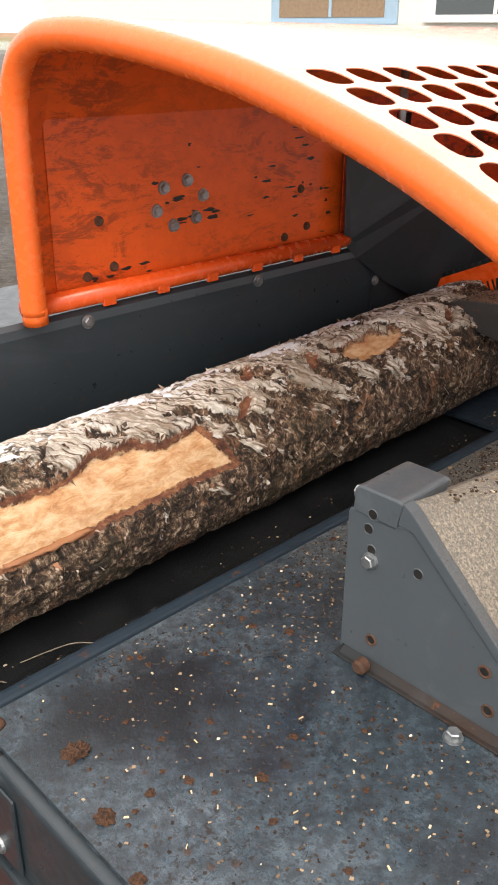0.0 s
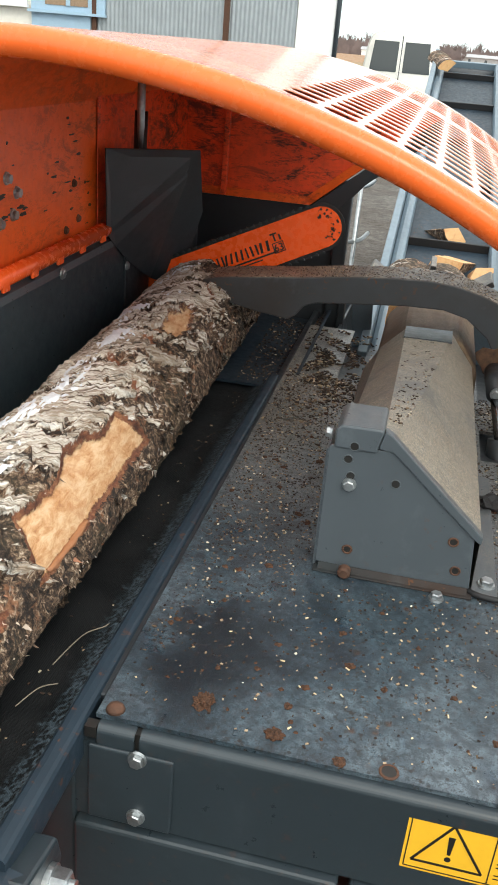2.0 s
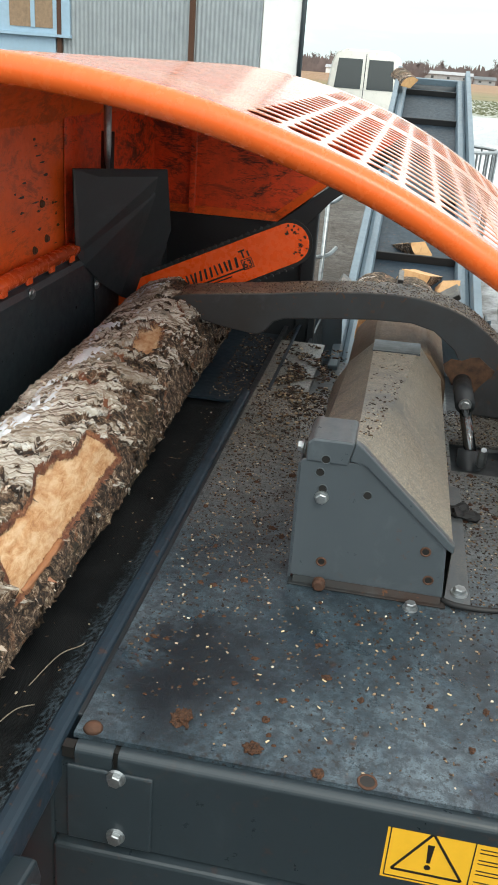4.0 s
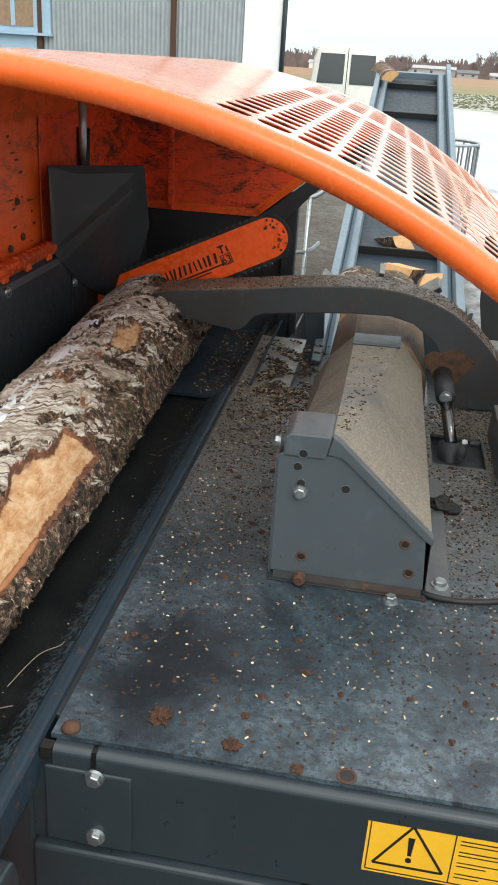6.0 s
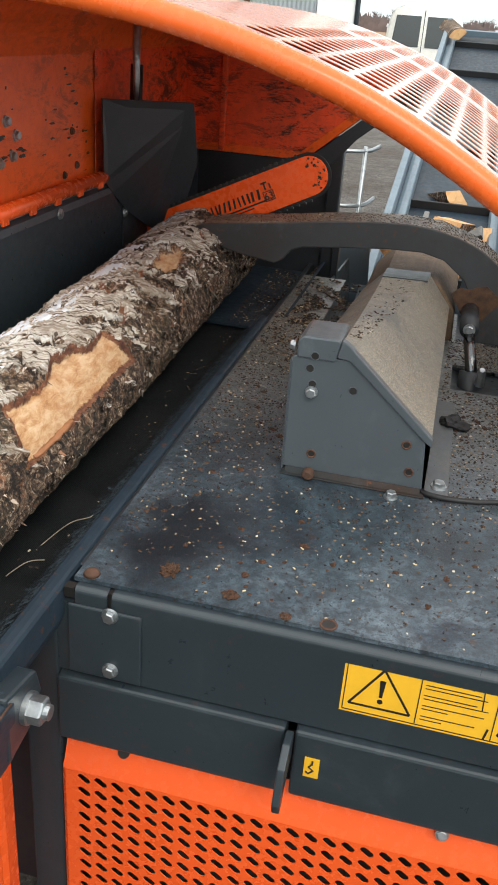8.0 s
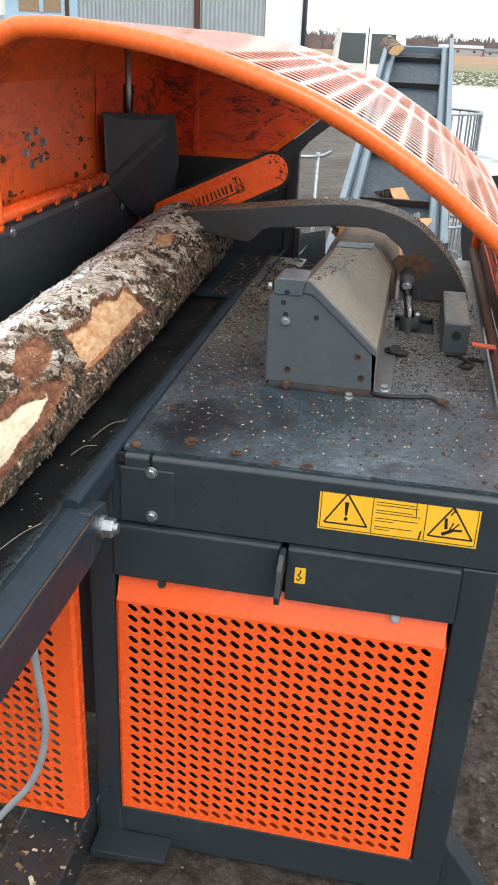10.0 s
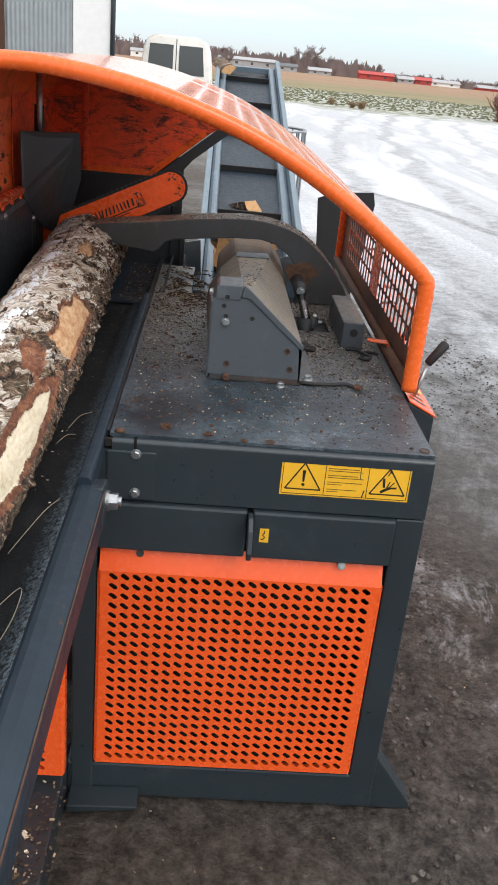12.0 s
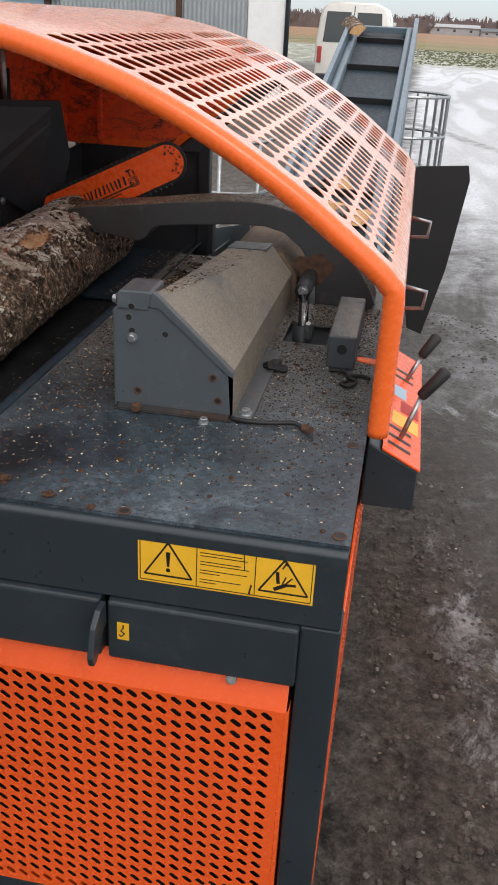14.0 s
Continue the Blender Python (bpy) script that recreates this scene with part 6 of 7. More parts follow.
# ---- splitting wedge and the split wood ----
def build_wedge():
    t = thing("splitting_wedge", (-0.40, 2.15, 0.72), "dark steel splitting wedge with radial blades", "wedge")
    c = Vector((-0.40, 2.15, 0.93))
    for (x, z) in ((-0.565, 1.050), (-0.388, 1.085), (-0.215, 1.055)):
        p = Vector((x, 2.15, z))
        d = (p - c).normalized()
        s = Vector((-d.z, 0, d.x)) * 0.008
        pts = [(c + s).to_tuple(), (p + s).to_tuple(), (p - s).to_tuple(), (c - s).to_tuple()]
        part("blade", prism([(q[0], q[2]) for q in pts], "y", 2.08, 2.22, 0.003), CAST, t, "worn steel blade")
    part("hub", cylinder((-0.40, 2.06, 0.93), (-0.40, 2.26, 0.93), 0.03, 16, None, 0.045), CAST, t)
    part("stand", box(-0.43, -0.37, 2.12, 2.24, 0.70, 0.93, 0.004), CAST, t)
    part("trough", sheet([(-0.62, 1.80, 0.80), (-0.14, 1.80, 0.80), (-0.14, 2.5, 0.72), (-0.62, 2.5, 0.72)], 0.006), STEEL_DARK, t, "splitting trough floor")
    part("trough_wall", sheet([(-0.62, 1.47, 0.95), (-0.62, 2.25, 0.90), (-0.60, 2.25, 0.72), (-0.60, 1.47, 0.78)], 0.006), STEEL, t)
    part("trough_wall", sheet([(-0.155, 1.41, 0.95), (-0.12, 2.25, 0.97), (-0.16, 2.25, 0.72), (-0.16, 1.41, 0.78)], 0.006), STEEL, t)
    part("wing", sheet([(-0.69, 2.27, 0.93), (-0.56, 2.32, 0.95), (-0.54, 2.32, 0.66), (-0.70, 2.27, 0.66)], 0.005), CONVEYOR_BLUE, t, "pale blue-grey side wing")
    part("wing", sheet([(-0.24, 2.32, 0.90), (-0.095, 2.27, 0.95), (-0.09, 2.27, 0.66), (-0.26, 2.32, 0.66)], 0.005), CONVEYOR_BLUE, t, "pale blue-grey side wing")


build_wedge()


def split_piece(length, r, seed, arc=110):
    """A quarter of a log: two split faces, a bark side and sawn ends; axis along y from 0."""
    rnd = random.Random(seed)
    t = thing("split_firewood", (0, 0, 0), "split birch firewood piece with orange-tan faces and dark bark", "firewood", "split firewood")
    n, m = 14, 8
    bark, wood = bmesh.new(), bmesh.new()
    rows = []
    for i in range(n + 1):
        y = length * i / n
        row = []
        for k in range(m + 1):
            a = radians(90 - arc / 2 + arc * k / m)
            rr = r * (1 + 0.06 * noise.noise((k * 0.7, i * 0.5, seed)))
            row.append(Vector((rr * math.cos(a), y, rr * math.sin(a))))
        rows.append(row)
    rb = [[bark.verts.new(p) for p in row] for row in rows]
    for i in range(n):
        for k in range(m):
            bark.faces.new((rb[i][k], rb[i][k + 1], rb[i + 1][k + 1], rb[i + 1][k]))
    cs = [Vector((0.006 * noise.noise((i * 0.6, seed, 1)), length * i / n, 0.008 * noise.noise((i * 0.6, seed, 4)))) for i in range(n + 1)]
    vc = [wood.verts.new(c) for c in cs]
    for side in (0, m):
        vs = [wood.verts.new(rows[i][side]) for i in range(n + 1)]
        for i in range(n):
            wood.faces.new((vc[i], vs[i], vs[i + 1], vc[i + 1]))
    for i in (0, n):
        vs = [wood.verts.new(p) for p in rows[i]]
        cc = wood.verts.new(cs[i])
        wood.faces.new([cc] + vs)
    bmesh.ops.recalc_face_normals(wood, faces=wood.faces)
    bmesh.ops.recalc_face_normals(bark, faces=bark.faces)
    part("wood", wood, SPLITWOOD, t, "tan split wood")
    part("bark", bark, BARK_PLAIN, t, "dark flaky bark", True)
    return t


def build_split_wood():
    proto = split_piece(0.30, 0.115, 3)
    other = split_piece(0.30, 0.095, 8, 140)
    proto.matrix_basis = pose(-0.50, 2.06, 0.905, 0, 62, 0)
    other.matrix_basis = pose(-0.335, 2.08, 0.94, 0, -8, 4)
    copy_thing(proto, pose(-0.26, 2.06, 0.90, 0, -75, 0))
    copy_thing(other, pose(-0.45, 2.10, 0.92, 4, 25, 3))
    # on the discharge belt
    small = split_piece(0.27, 0.070, 12, 120)
    small.matrix_basis = pose(-0.345, 2.66, 0.90, 78, 160, 8)
    copy_thing(small, pose(-0.47, 5.72, 1.545, 12, -20, 14))
    copy_thing(small, pose(-0.30, 3.34, 0.985, 16, 205, 24))
    copy_thing(proto, pose(-0.38, 3.02, 0.925, 12, 150, -12))
    copy_thing(small, pose(-0.43, 2.86, 0.895, 50, 195, -16))
    copy_thing(small, pose(-0.22, 2.98, 0.905, 32, 150, 30))


build_split_wood()


# ---- discharge conveyor ----
def build_discharge():
    t = thing("discharge_conveyor", (-0.33, 2.3, 0.0), "blue-grey steel discharge conveyor rising away, dark belt with cleats", "conveyor")
    a, b = Vector((0, 2.20, 0.66)), Vector((0, 6.20, 1.565))
    d = (b - a).normalized()
    up = Vector((0, -d.z, d.y))

    def strip(x0, x1, lo, hi, u0, u1, bevel=0.004):
        pts = [a + d * u0 + up * lo, a + d * u1 + up * lo, a + d * u1 + up * hi, a + d * u0 + up * hi]
        return prism([(p.y, p.z) for p in pts], "x", x0, x1, bevel)

    L = (b - a).length
    part("belt", strip(-0.50, -0.16, -0.02, 0.0, 0.0, L - 0.02, 0.001), RAIL, t, "dark blue-grey trough floor")
    for k in range(6):
        u = 0.42 + k * 0.68
        part("cleat", strip(-0.495, -0.165, 0.0, 0.035, u, u + 0.012, 0.002), BLACK, t)
    for x0, x1 in ((-0.575, -0.545), (-0.115, -0.085)):
        part("side_rail", strip(x0, x1, -0.06, 0.115, 0.0, L, 0.004), CONVEYOR_BLUE, t, "blue-grey side rail")
    for x0, x1 in ((-0.547, -0.495), (-0.165, -0.113)):
        part("inner_slope", strip(x0, x1, -0.02, 0.055, 0.0, L, 0.02), CONVEYOR_BLUE, t)
    part("head_plate", strip(-0.545, -0.115, -0.03, 0.05, L - 0.03, L, 0.003), CONVEYOR_BLUE, t)
    part("head_drum", cylinder((-0.54, b.y - 0.06, b.z - 0.05), (-0.12, b.y - 0.06, b.z - 0.05), 0.055, 20), STEEL_DARK, t, "", True)
    for x in (-0.56, -0.10):
        part("leg", cylinder((x, 4.9, 1.24), (x, 5.05, 0.0), 0.02, 12), CONVEYOR_BLUE, t, "", True)
    part("foot_box", box(-0.60, -0.06, 2.18, 2.45, 0.0, 0.62, 0.006), STEEL_DARK, t)


build_discharge()


def build_cage(name, at, r, h, label, squash=1.0):
    t = thing(name, at, label, "basket")
    x, y, z = at

    def ring(zz, rr):
        return tube([(x + rr * math.cos(a), y + rr * squash * math.sin(a), zz) for a in steps(0, 2 * math.pi, 28)[:-1]], 0.012, 6, closed=True)

    for k in range(5):
        part("hoop", ring(z + 0.03 + (h - 0.03) * k / 4, r), ZINC, t)
    for k in range(26):
        a = k * 2 * math.pi / 26
        px, py = x + r * math.cos(a), y + r * squash * math.sin(a)
        part("wire", cylinder((px, py, z), (px, py, z + h), 0.008, 6), ZINC, t)
    part("base", cylinder((x, y, z), (x, y, z + 0.03), r, 28), STEEL_DARK, t)


build_cage("wire_basket", (-0.16, 6.4, 0.0), 0.37, 1.16, "round galvanised wire basket for firewood on the yard")


def build_rack():
    t = thing("wire_rack", (-0.95, 3.6, 0.0), "galvanised bent-wire rack standing beside the conveyor", "rack")
    for z in (0.12, 0.36, 0.60, 0.84, 1.08):
        pts = curve_path([(-1.15, 3.75, z), (-1.10, 3.52, z), (-0.92, 3.45, z), (-0.74, 3.52, z), (-0.70, 3.75, z)], 5)
        part("hoop", tube(pts, 0.010, 6), ZINC, t, "", True)
    for x, y in ((-1.10, 3.52), (-0.92, 3.45), (-0.74, 3.52)):
        part("upright", cylinder((x, y, 0), (x, y, 1.1), 0.010, 8), ZINC, t, "", True)


build_rack()


# ---- loose chips, crumbs and mud ----
def build_crumbs():
    rnd = random.Random(21)

    def chip(bm, x, y, z, l, w, h, yaw):
        c, s = math.cos(yaw), math.sin(yaw)
        vs = []
        for dz in (0, h):
            for u, v in ((-l, -w), (l, -w * 0.7), (l * 0.9, w), (-l * 0.8, w * 0.8)):
                vs.append(bm.verts.new((x + u * c - v * s, y + u * s + v * c, z + dz)))
        for f in ((3, 2, 1, 0), (4, 5, 6, 7), (0, 1, 5, 4), (1, 2, 6, 5), (2, 3, 7, 6), (3, 0, 4, 7)):
            bm.faces.new([vs[i] for i in f])

    # fine sawdust on the table, thickest round the cover and towards the saw
    bm = bmesh.new()
    for _ in range(15000):
        y = 0.28 + 1.14 * rnd.random() ** 0.62
        x = rnd.uniform(-0.675, -0.045)
        if -0.51 < x < -0.27 and y > 0.62:
            continue
        if -0.26 < x < -0.15 and 1.09 < y < 1.25:
            continue
        if y < 0.62 and rnd.random() < 0.45:
            continue
        l = rnd.uniform(0.0007, 0.0021)
        chip(bm, x, y, TABLE_Z, l, l * rnd.uniform(0.4, 0.9), l * 0.6, rnd.uniform(0, 6.3))
    for _ in range(2000):
        x, y = rnd.gauss(-0.585, 0.05), min(1.76, rnd.gauss(1.50, 0.15))
        if noise.noise((x * 22, y * 16, 3)) < -0.12 or not -0.68 < x < -0.50:
            continue
        l = rnd.uniform(0.0015, 0.0045)
        chip(bm, x, y, TABLE_Z + rnd.uniform(0, 0.008) * max(0, 1 - abs(x + 0.60) / 0.05), l, l * 0.5, l * 0.6, rnd.uniform(0, 6.3))
    for _ in range(800):
        x, y = rnd.uniform(-0.80, -0.66), rnd.uniform(1.42, 1.95)
        l = rnd.uniform(0.001, 0.0035)
        z = 0.912 if x < -0.69 else 0.912 + (x + 0.69) * 1.17
        chip(bm, x, y, z, l, l * 0.5, l * 0.6, rnd.uniform(0, 6.3))
    for _ in range(170):
        x, y = rnd.uniform(-0.80, -0.73), rnd.uniform(0.0, 1.38)
        l = rnd.uniform(0.0008, 0.0025)
        chip(bm, x, y, 0.906, l, l * 0.6, l * 0.5, rnd.uniform(0, 6.3))
    for _ in range(240):
        y = rnd.uniform(0.70, 1.38)
        g = ((y - 0.65) / 0.745) ** 0.8
        xl, xr = -0.430, -0.419 + (0.084) * g
        x = rnd.uniform(xl + 0.002, xr)
        z = 1.1710 - 0.0765 * g + (x - xl) * (-0.05 + 0.07 * g)
        l = rnd.uniform(0.0007, 0.0024)
        chip(bm, x, y, z - 0.0005, l, l * 0.6, l * 0.7, rnd.uniform(0, 6.3))
    solo("sawdust", bm, CRUMBS, (-0.4, 1.0, TABLE_Z), "scattered sawdust and fine wood crumbs", "sawdust", kind="stuff")
    # larger pale chips that can be told apart
    bm = bmesh.new()
    for _ in range(90):
        x, y = rnd.uniform(-0.665, -0.05), 0.29 + 1.05 * rnd.random() ** 1.1
        if -0.51 < x < -0.24 and y > 0.61:
            continue
        l = rnd.uniform(0.0012, 0.0031)
        chip(bm, x, y, TABLE_Z + 0.0006, l, rnd.uniform(0.0005, 0.0012), 0.001, rnd.uniform(0, 6.3))
    solo("wood_chips", bm, CHIP, (-0.36, 0.8, TABLE_Z), "pale wood chips scattered on the table", "wood chips", kind="stuff")
    bm = bmesh.new()
    for _ in range(160):
        x, y = rnd.gauss(-0.95, 0.10), rnd.gauss(-0.05, 0.22)
        l = rnd.uniform(0.003, 0.010)
        on = 0.10 if -0.90 < x < -0.76 and y < 0.34 else 0.0
        chip(bm, x, y, on, l, l * 0.5, l * 0.3, rnd.uniform(0, 6.3))
    for _ in range(2200):
        x, y = rnd.uniform(-0.9, 1.6), rnd.uniform(-0.5, 3.6)
        if -0.78 < x < 0.0 and y > 0.26:
            continue
        l = rnd.uniform(0.0012, 0.0042)
        chip(bm, x, y, 0.004, l, l * 0.5, l * 0.3, rnd.uniform(0, 6.3))
    for _ in range(420):
        x, y = rnd.uniform(-0.92, -0.74), rnd.uniform(-0.4, 0.2)
        l = rnd.uniform(0.0015, 0.006)
        chip(bm, x, y, 0.101 + rnd.random() * 0.012, l, l * 0.5, l * 0.4, rnd.uniform(0, 6.3))
    solo("ground_chips", bm, CRUMBS, (-0.5, 0.3, 0.0), "wood chips and shavings strewn on the ground", "wood chips", kind="stuff")


build_crumbs()


def build_clods():
    rnd = random.Random(83)
    bm = bmesh.new()
    for _ in range(6500):
        x, y = rnd.uniform(0.04, 1.9), rnd.uniform(-0.6, 4.6)
        if noise.noise((x * 2.1, y * 1.7, 5)) < rnd.uniform(-0.6, 0.35):
            continue
        r = rnd.uniform(0.0025, 0.0100) * (1.9 if rnd.random() < 0.05 else 1.0)
        ring = [bm.verts.new((x + r * rnd.uniform(0.7, 1.3) * math.cos(k * math.pi / 3), y + r * rnd.uniform(0.7, 1.3) * math.sin(k * math.pi / 3), 0.0)) for k in range(6)]
        mid = [bm.verts.new((x + r * rnd.uniform(0.4, 0.8) * math.cos(k * math.pi / 3), y + r * rnd.uniform(0.4, 0.8) * math.sin(k * math.pi / 3), r * rnd.uniform(0.3, 0.6))) for k in range(6)]
        for k in range(6):
            j = (k + 1) % 6
            bm.faces.new((ring[k], ring[j], mid[j], mid[k]))
        bm.faces.new(mid)
    solo("mud_clods", bm, CLOD, (0.9, 1.5, 0.0), "frozen clods of mud and grit on the yard", "mud", kind="stuff")


build_clods()


def build_mud():
    rnd = random.Random(5)

    def lump(x, y, z, size, squash, seed, level=3):
        bm = bmesh.new()
        bmesh.ops.create_icosphere(bm, subdivisions=level, radius=1.0)
        ax, ay = rnd.uniform(0.75, 1.3), rnd.uniform(0.75, 1.3)
        for v in bm.verts:
            c = v.co.copy()
            k = 1 + 0.55 * noise.noise(c * 1.7 + Vector((seed, 0, 0))) + 0.35 * noise.noise(c * 4.5 + Vector((0, seed, 0))) + 0.28 * noise.noise(c * 11.0 + Vector((0, 0, seed)))
            v.co = Vector((x + c.x * k * size * ax, y + c.y * k * size * ay, z + max(-0.05, c.z * k) * size * squash))
        return bm

    def clump(x, y, size, seed):
        bm = lump(x, y, TABLE_Z, size * 0.66, 0.6, seed * 3.7, 4 if size > 0.009 else 3 if size > 0.005 else 2)
        return solo("mud_clump", bm, MUD, (x, y, TABLE_Z), "crumbly brown bark crumb on the grey table", "bark crumb", "crumbs on the table")

    for i, (x, y, s) in enumerate(((-0.574, 0.327, 0.016), (-0.490, 0.301, 0.011), (-0.418, 0.283, 0.008), (-0.600, 0.52, 0.006), (-0.470, 0.385, 0.006), (-0.515, 0.452, 0.006), (-0.44, 0.50, 0.007), (-0.395, 0.56, 0.005),
                                   (-0.345, 0.50, 0.006), (-0.38, 0.41, 0.006), (-0.30, 0.42, 0.006), (-0.56, 0.62, 0.008), (-0.545, 0.78, 0.009), (-0.62, 0.70, 0.006), (-0.59, 0.86, 0.008), (-0.54, 0.98, 0.008), (-0.255, 0.36, 0.006), (-0.20, 0.47, 0.005), (-0.14, 0.40, 0.006), (-0.53, 0.40, 0.005), (-0.615, 0.96, 0.006), (-0.57, 1.08, 0.007), (-0.19, 0.58, 0.006), (-0.10, 0.52, 0.005))):
        clump(x, y, s, i)
    # many more small crumbs, and a lump of bark by the cover's side
    for k in range(150):
        x, y = rnd.uniform(-0.67, -0.06), 0.30 + 0.95 * rnd.random()
        if -0.51 < x < -0.25 and y > 0.61:
            continue
        clump(x, y, rnd.uniform(0.0025, 0.0075) if rnd.random() < 0.5 else rnd.uniform(0.0018, 0.004), 100 + k)
    bm = lump(-0.245, 0.92, TABLE_Z, 0.022, 0.8, 77.0)
    solo("bark_lump", bm, BLACK, (-0.245, 0.92, TABLE_Z), "black ragged lump of bark beside the cover", "bark")
    # frayed fibres on the belt
    for pts in ([(-0.78, 0.38, 0.908), (-0.765, 0.44, 0.912), (-0.745, 0.47, 0.910), (-0.735, 0.50, 0.912)], [(-0.79, 0.30, 0.908), (-0.775, 0.33, 0.914), (-0.76, 0.35, 0.908)], [(-0.79, -0.12, 0.908), (-0.76, 0.0, 0.916), (-0.745, 0.06, 0.910), (-0.73, 0.09, 0.912)],
                [(-0.785, -0.30, 0.908), (-0.75, -0.22, 0.914), (-0.745, -0.28, 0.91), (-0.755, -0.36, 0.908)]):
        solo("bark_fibre", tube(curve_path(pts, 6), 0.0009, 6), FIBRE, pts[0], "thin pale strip of bark fibre on the belt", "bark fibre", "fibres on the belt", smooth=True)


build_mud()


# ---- the yard's far side ----
def build_building():
    t = thing("farm_building", (-10, 20, 0), "long farm building with cream wall and grey corrugated cladding", "building")
    part("wall", box(-32, -8.6, 20.0, 20.3, 0, 5.0, 0.0), PLASTER, t, "cream plastered wall")
    part("roof", prism([(19.6, 4.95), (19.6, 5.1), (24.0, 7.5), (28.4, 5.1), (28.4, 4.95)], "x", -32.4, -2.9, 0.0), CORR, t, "grey sheet roof")
    bm = bmesh.new()
    n = 46
    xs = steps(-8.55, -3.95, n * 4)
    plate_grid(bm, xs, [0.0, 5.0], lambda x, z: (x, 19.97 + 0.022 * math.sin((x + 8.55) * 2 * math.pi / 0.1), z))
    bmesh.ops.recalc_face_normals(bm, faces=bm.faces)
    part("cladding", bm, CORR, t, "grey corrugated sheet cladding", True)
    part("back_wall", box(-8.6, -3.1, 20.05, 20.3, 0, 5.0, 0.0), PLASTER, t)
    part("seam", box(-5.56, -5.44, 19.90, 19.99, 0, 5.0, 0.0), RUST, t, "brown cover strip")
    part("seam", box(-8.62, -8.52, 19.90, 20.0, 0, 5.0, 0.0), RUST, t, "brown cover strip")
    part("corner_board", box(-3.93, -3.10, 19.93, 20.05, 0, 5.0, 0.0), WHITE, t, "white corner panel")
    part("downpipe", cylinder((-3.05, 19.9, 0), (-3.05, 19.9, 5.0), 0.055, 12), STEEL, t, "dark downpipe", True)
    for x0, x1, z0, mat in ((-19.3, -15.4, 2.05, BLUEFRAME), (-13.9, -10.5, 2.10, WHITE), (-9.75, -8.62, 2.02, BLUEFRAME)):
        w = part("window", box(x0 - 0.35, x1 + 0.3, 19.92, 20.0, z0 - 0.12, 4.2, 0.01), mat, t, "painted window surround")
        part("pane", box(x0, x1 - 0.1, 19.905, 19.915, z0, 4.1, 0.0), CURTAIN if mat is BLUEFRAME else GLASS, w, "dim window pane")
        part("mullion", box((x0 + x1) / 2 - 0.05, (x0 + x1) / 2 + 0.05, 19.88, 19.90, z0, 4.1, 0.0), mat, w)
        part("sill", box(x0 - 0.4, x1 + 0.35, 19.82, 19.93, z0 - 0.18, z0 - 0.12, 0.005), mat, w)
    part("door_panel", box(-10.1, -8.66, 19.93, 20.0, 0.0, 1.84, 0.01), BLUEFRAME, t, "pale blue boarded panel")


build_building()


def build_van():
    t = thing("delivery_van", (-1.5, 21.5, 0), "old white delivery van parked with its two rear door windows facing", "van")
    x0, x1 = -2.52, -0.84
    cx = (x0 + x1) / 2
    shell = bmesh.new()
    sect = [(-0.84, 0.35), (-0.86, 0.9), (-0.85, 1.25), (-0.78, 1.80), (-0.70, 1.99), (-0.5, 2.08), (0.5, 2.08), (0.70, 1.99), (0.78, 1.80), (0.85, 1.25), (0.86, 0.9), (0.84, 0.35)]
    rows = []
    for y, k, zz in ((21.0, 0.97, 0.985), (21.12, 1.0, 1.0), (23.6, 1.0, 1.0), (24.3, 0.97, 0.99), (25.2, 0.93, 0.60), (25.8, 0.88, 0.52)):
        rows.append([shell.verts.new((cx + px * k, y, 0.35 + (pz - 0.35) * zz)) for px, pz in sect])
    for r0, r1 in zip(rows, rows[1:]):
        for i in range(len(sect) - 1):
            shell.faces.new((r0[i], r0[i + 1], r1[i + 1], r1[i]))
    shell.faces.new(rows[0])
    shell.faces.new(rows[-1][::-1])
    bmesh.ops.recalc_face_normals(shell, faces=shell.faces)
    part("shell", bevelled(shell, 0.02, 2, 40), VANWHITE, t, "dull white body", True)
    for s in (-1, 1):
        a, b = sorted((cx + s * 0.07, cx + s * 0.68))
        pts = [(a, 1.25), (b, 1.25), (b - (0.06 if s > 0 else 0), 1.88), (a + (0.06 if s < 0 else 0), 1.88)]
        part("rear_window", prism(pts, "y", 20.985, 20.998, 0.004), GLASS, t, "dark rear door window")
        part("tail_lamp", box(cx + s * 0.74 - 0.05, cx + s * 0.74 + 0.05, 20.97, 21.03, 0.80, 1.15, 0.01), REDPAINT, t)
        part("side_window", box(cx + s * 0.765 - 0.01, cx + s * 0.765 + 0.01, 23.3, 24.2, 1.3, 1.75, 0.004), GLASS, t)
        for y in (21.9, 24.7):
            w = part("wheel", cylinder((cx + s * 0.62, y, 0.32), (cx + s * 0.82, y, 0.32), 0.32, 24), BLACK, t)
            part("rim", cylinder((cx + s * 0.815, y, 0.32), (cx + s * 0.825, y, 0.32), 0.19, 20), ZINC, w)
    part("door_gap", box(cx - 0.008, cx + 0.008, 20.990, 21.01, 0.45, 2.0, 0.0), STEEL_DARK, t)
    part("bumper", box(x0 + 0.05, x1 - 0.05, 20.9, 21.1, 0.38, 0.58, 0.03), STEEL_DARK, t)


build_van()


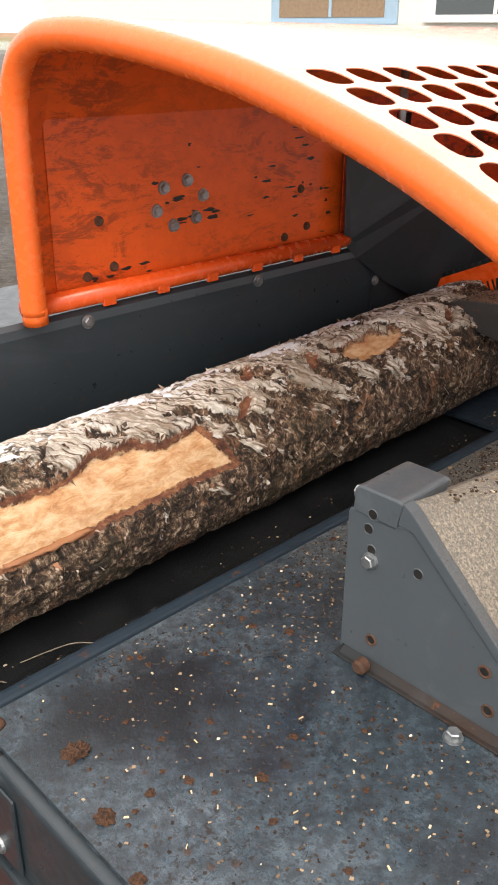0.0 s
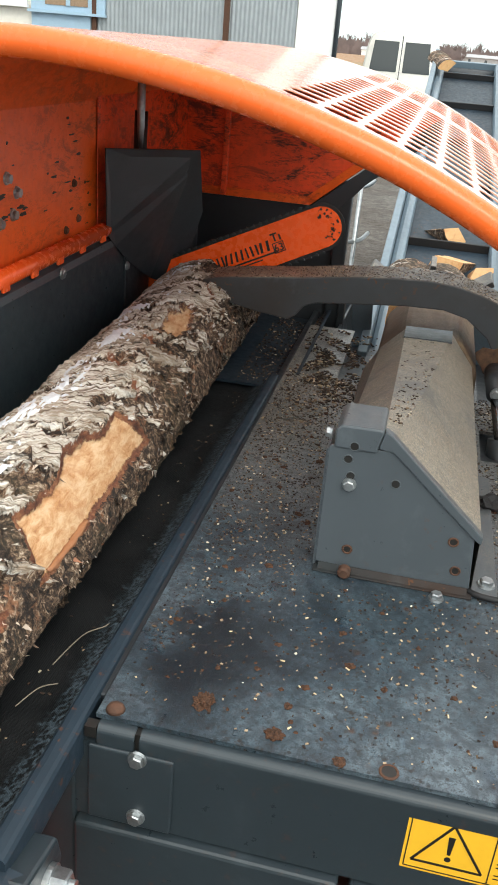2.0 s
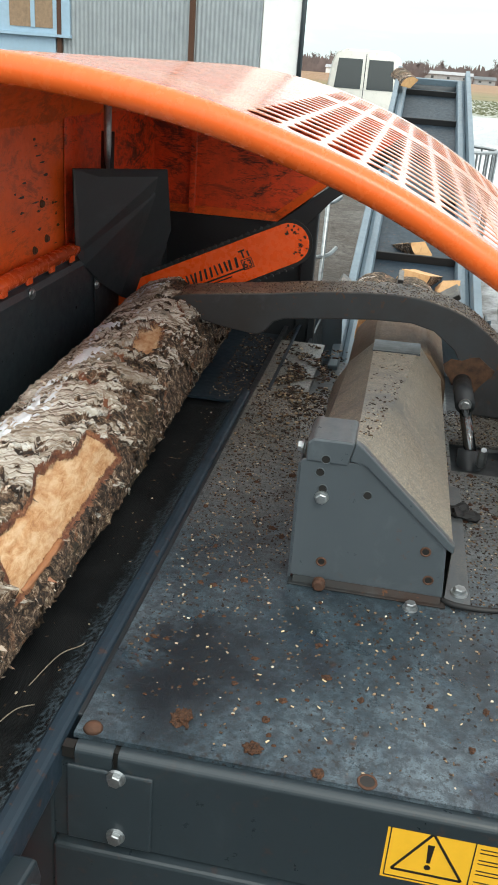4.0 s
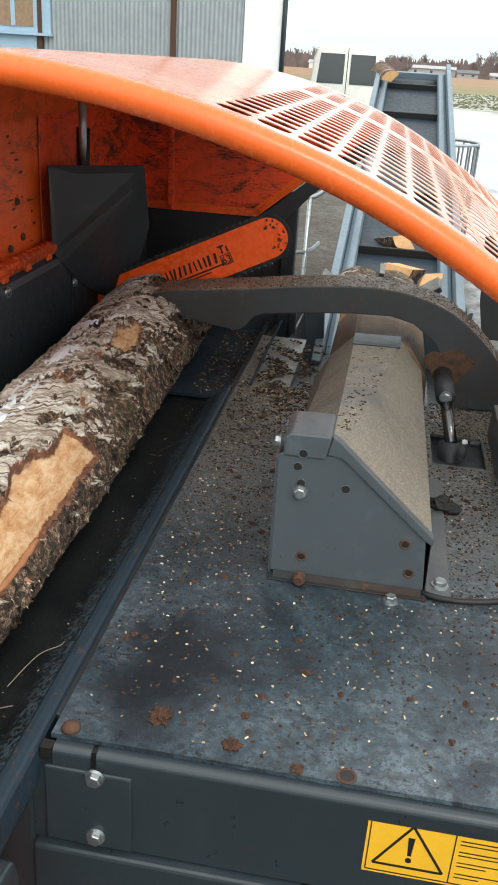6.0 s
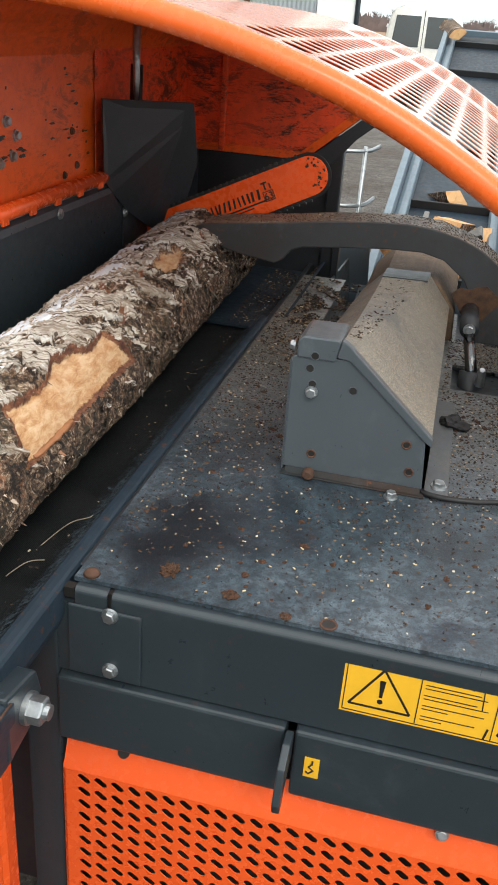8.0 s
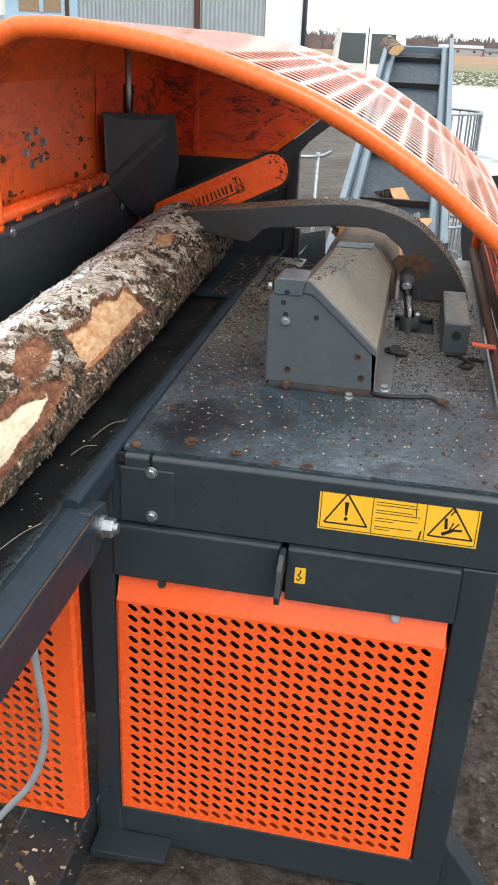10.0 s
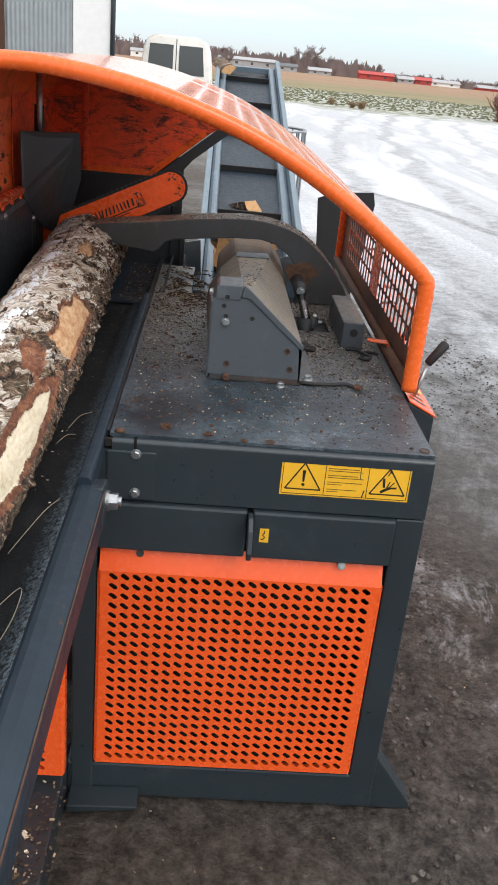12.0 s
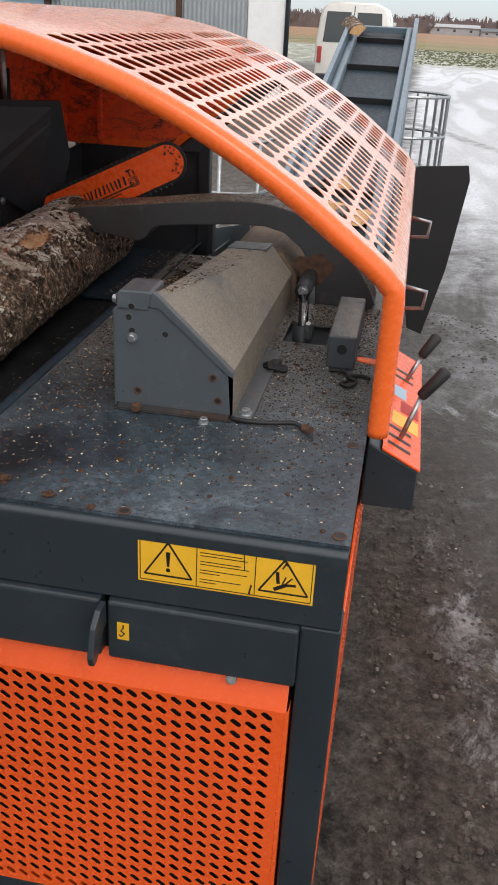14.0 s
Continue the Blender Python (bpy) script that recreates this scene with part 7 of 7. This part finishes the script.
def build_distance():
    rnd = random.Random(31)

    def house(name, x, y, w, d, h, wall, roof, label):
        d, h = 9, h * 0.62
        t = thing(name, (x, y, 0), label, "building")
        part("wall", box(x - w / 2, x + w / 2, y, y + d, 0, h, 0.0), wall, t)
        part("roof", prism([(y - 0.6, h), (y + d / 2, h + d * 0.15), (y + d + 0.6, h)], "x", x - w / 2 - 0.5, x + w / 2 + 0.5, 0.0), roof, t)
        k = max(2, int(w / 6))
        for i in range(k):
            wx = x - w / 2 + w * (i + 0.5) / k
            part("window", box(wx - 0.6, wx + 0.6, y - 0.06, y - 0.01, h * 0.4, h * 0.75, 0.0), GLASS, t)

    for x, y, w, h, wall, roof, lab in ((70, 430, 16, 3.6, REDPAINT, REDPAINT, "far red barn across the fields"), (83, 425, 7, 2.6, GREYHOUSE, GREYHOUSE, "far small pale shed across the fields"), (92, 430, 8, 3.0, REDPAINT, REDPAINT, "far small red barn across the fields"),
                                        (43, 425, 10, 2.6, GREYHOUSE, GREYHOUSE, "far pale farmhouse across the fields"), (104, 440, 16, 2.6, WHITE, GREYHOUSE, "far long white building across the fields"), (131, 435, 22, 1.8, REDPAINT, GREYHOUSE, "far long red outbuilding across the fields"),
                                        (12, 440, 22, 5, GREYHOUSE, GREYHOUSE, "far grey hall across the fields"), (-30, 440, 30, 4, WHITE, GREYHOUSE, "far white hall across the fields"), (28, 428, 9, 3.4, GREYHOUSE, STEEL, "far grey house across the fields"), (165, 440, 34, 2.8, WHITE, GREYHOUSE, "far white greenhouse across the fields")):
        house("far_barn", x, y, w, 12, h, wall, roof, lab)
    # bare trees on the horizon: trunks with fans of twigs, joined as one wood
    bm = bmesh.new()

    def twig(p, d, length, r, depth):
        q = p + d * length
        side = d.cross(Vector((0, 1, 0))).normalized() * r
        v = [bm.verts.new(p - side), bm.verts.new(p + side), bm.verts.new(q + side * 0.6), bm.verts.new(q - side * 0.6)]
        bm.faces.new(v)
        if depth:
            for _ in range(7):
                e = (d * 0.55 + Vector((rnd.uniform(-0.9, 0.9), rnd.uniform(-0.4, 0.4), rnd.uniform(-0.05, 0.7)))).normalized()
                twig(p + d * length * rnd.uniform(0.12, 1.0), e, length * rnd.uniform(0.40, 0.62), r * 0.66, depth - 1)

    for i in range(420):
        x = rnd.uniform(-160, 330)
        y = rnd.uniform(435, 540)
        s = rnd.uniform(0.45, 0.95) * (1.45 if 36 < x < 48 else 1.0) * (0.55 if x > 75 else 1.0)
        twig(Vector((x, y, 0)), Vector((rnd.uniform(-0.1, 0.1), 0, 1)).normalized(), 6.2 * s, 0.16 * s, 3)
    solo("far_wood", bm, TWIG_FAR, (0, 480, 0), "far line of bare brown trees on the horizon", "trees", kind="stuff")
    # low hedge and scrub masses between them
    hb = bmesh.new()
    for i in range(1700):
        x, y = rnd.uniform(-200, 360), rnd.uniform(450, 520)
        h = rnd.uniform(3.0, 8.0) * (0.5 if x > 75 else 1.0)
        w = rnd.uniform(2, 6)
        n = 16
        prev = None
        for k in range(n + 1):
            px = x + w * (k / n - 0.5) * 2
            pz = h * (1 - (2 * k / n - 1) ** 2) ** 0.5 * rnd.uniform(0.55, 1.15)
            cur = (hb.verts.new((px, y, 0)), hb.verts.new((px, y, max(0.05, pz))))
            if prev:
                hb.faces.new((prev[0], cur[0], cur[1], prev[1]))
            prev = cur
    solo("far_scrub", hb, TWIG_FAR, (0, 480, 0), "far leafless scrub and hedges on the horizon", "scrub", kind="stuff")

    # a leafless bush by the track
    def bush(x, y, size, count, seed, material, name, label):
        r2 = random.Random(seed)
        t = thing(name, (x, y, 0), label, "bush")
        b = bmesh.new()
        for _ in range(count):
            az = r2.uniform(0, 6.28)
            tilt = r2.uniform(0.05, 0.9)
            d = Vector((math.cos(az) * tilt, math.sin(az) * tilt, 1)).normalized()
            p = Vector((x + r2.gauss(0, size * 0.15), y + r2.gauss(0, size * 0.15), 0))
            l = size * r2.uniform(0.5, 1.0)
            mid = p + d * l * 0.5 + Vector((r2.gauss(0, 0.05), r2.gauss(0, 0.05), 0)) * size
            tube([p, mid, p + d * l], [0.014 * size, 0.010 * size, 0.004 * size], 3, b, caps=False)
            for _ in range(5):
                s = p.lerp(p + d * l, r2.uniform(0.4, 0.95))
                e = (d + Vector((r2.uniform(-1, 1), r2.uniform(-1, 1), r2.uniform(0, 0.6)))).normalized()
                tube([s, s + e * l * 0.25], [0.007 * size, 0.003 * size], 3, b, caps=False)
        tagged(part("twig_mass", b, material, t), kind="stuff")

    bush(14.6, 47, 1.5, 300, 2, BUSHRED, "bush", "leafless red-brown bush by the snowy track")
    bush(15.9, 47.5, 1.6, 300, 7, BUSHRED, "bush", "leafless red-brown bush by the snowy track")
    for k, (x, y) in enumerate(((6.3, 47), (7.0, 48), (5.4, 49), (6.7, 46.5))):
        bush(x, y, 0.42, 110, 40 + k, WEED, "weed_tuft", "dry brown weeds at the field's edge")
    # rows of frosted crop rows and clods at the field edge
    gb = bmesh.new()
    for _ in range(5200):
        x, y = rnd.uniform(-4, 44), rnd.uniform(48, 84)
        h = rnd.uniform(0.02, 0.09)
        w = rnd.uniform(0.04, 0.16)
        v = [gb.verts.new((x - w, y, 0)), gb.verts.new((x + w, y, 0)), gb.verts.new((x + w * 0.3, y + 0.02, h)), gb.verts.new((x - w * 0.4, y + 0.02, h * 0.8))]
        gb.faces.new(v)
    solo("field_stubble", gb, simple("green_brown_stubble", (0.120, 0.125, 0.070), 0.9, 0.0, 0.4, 2), (10, 60, 0), "green and brown stubble poking through thin snow", "stubble", kind="stuff")


build_distance()
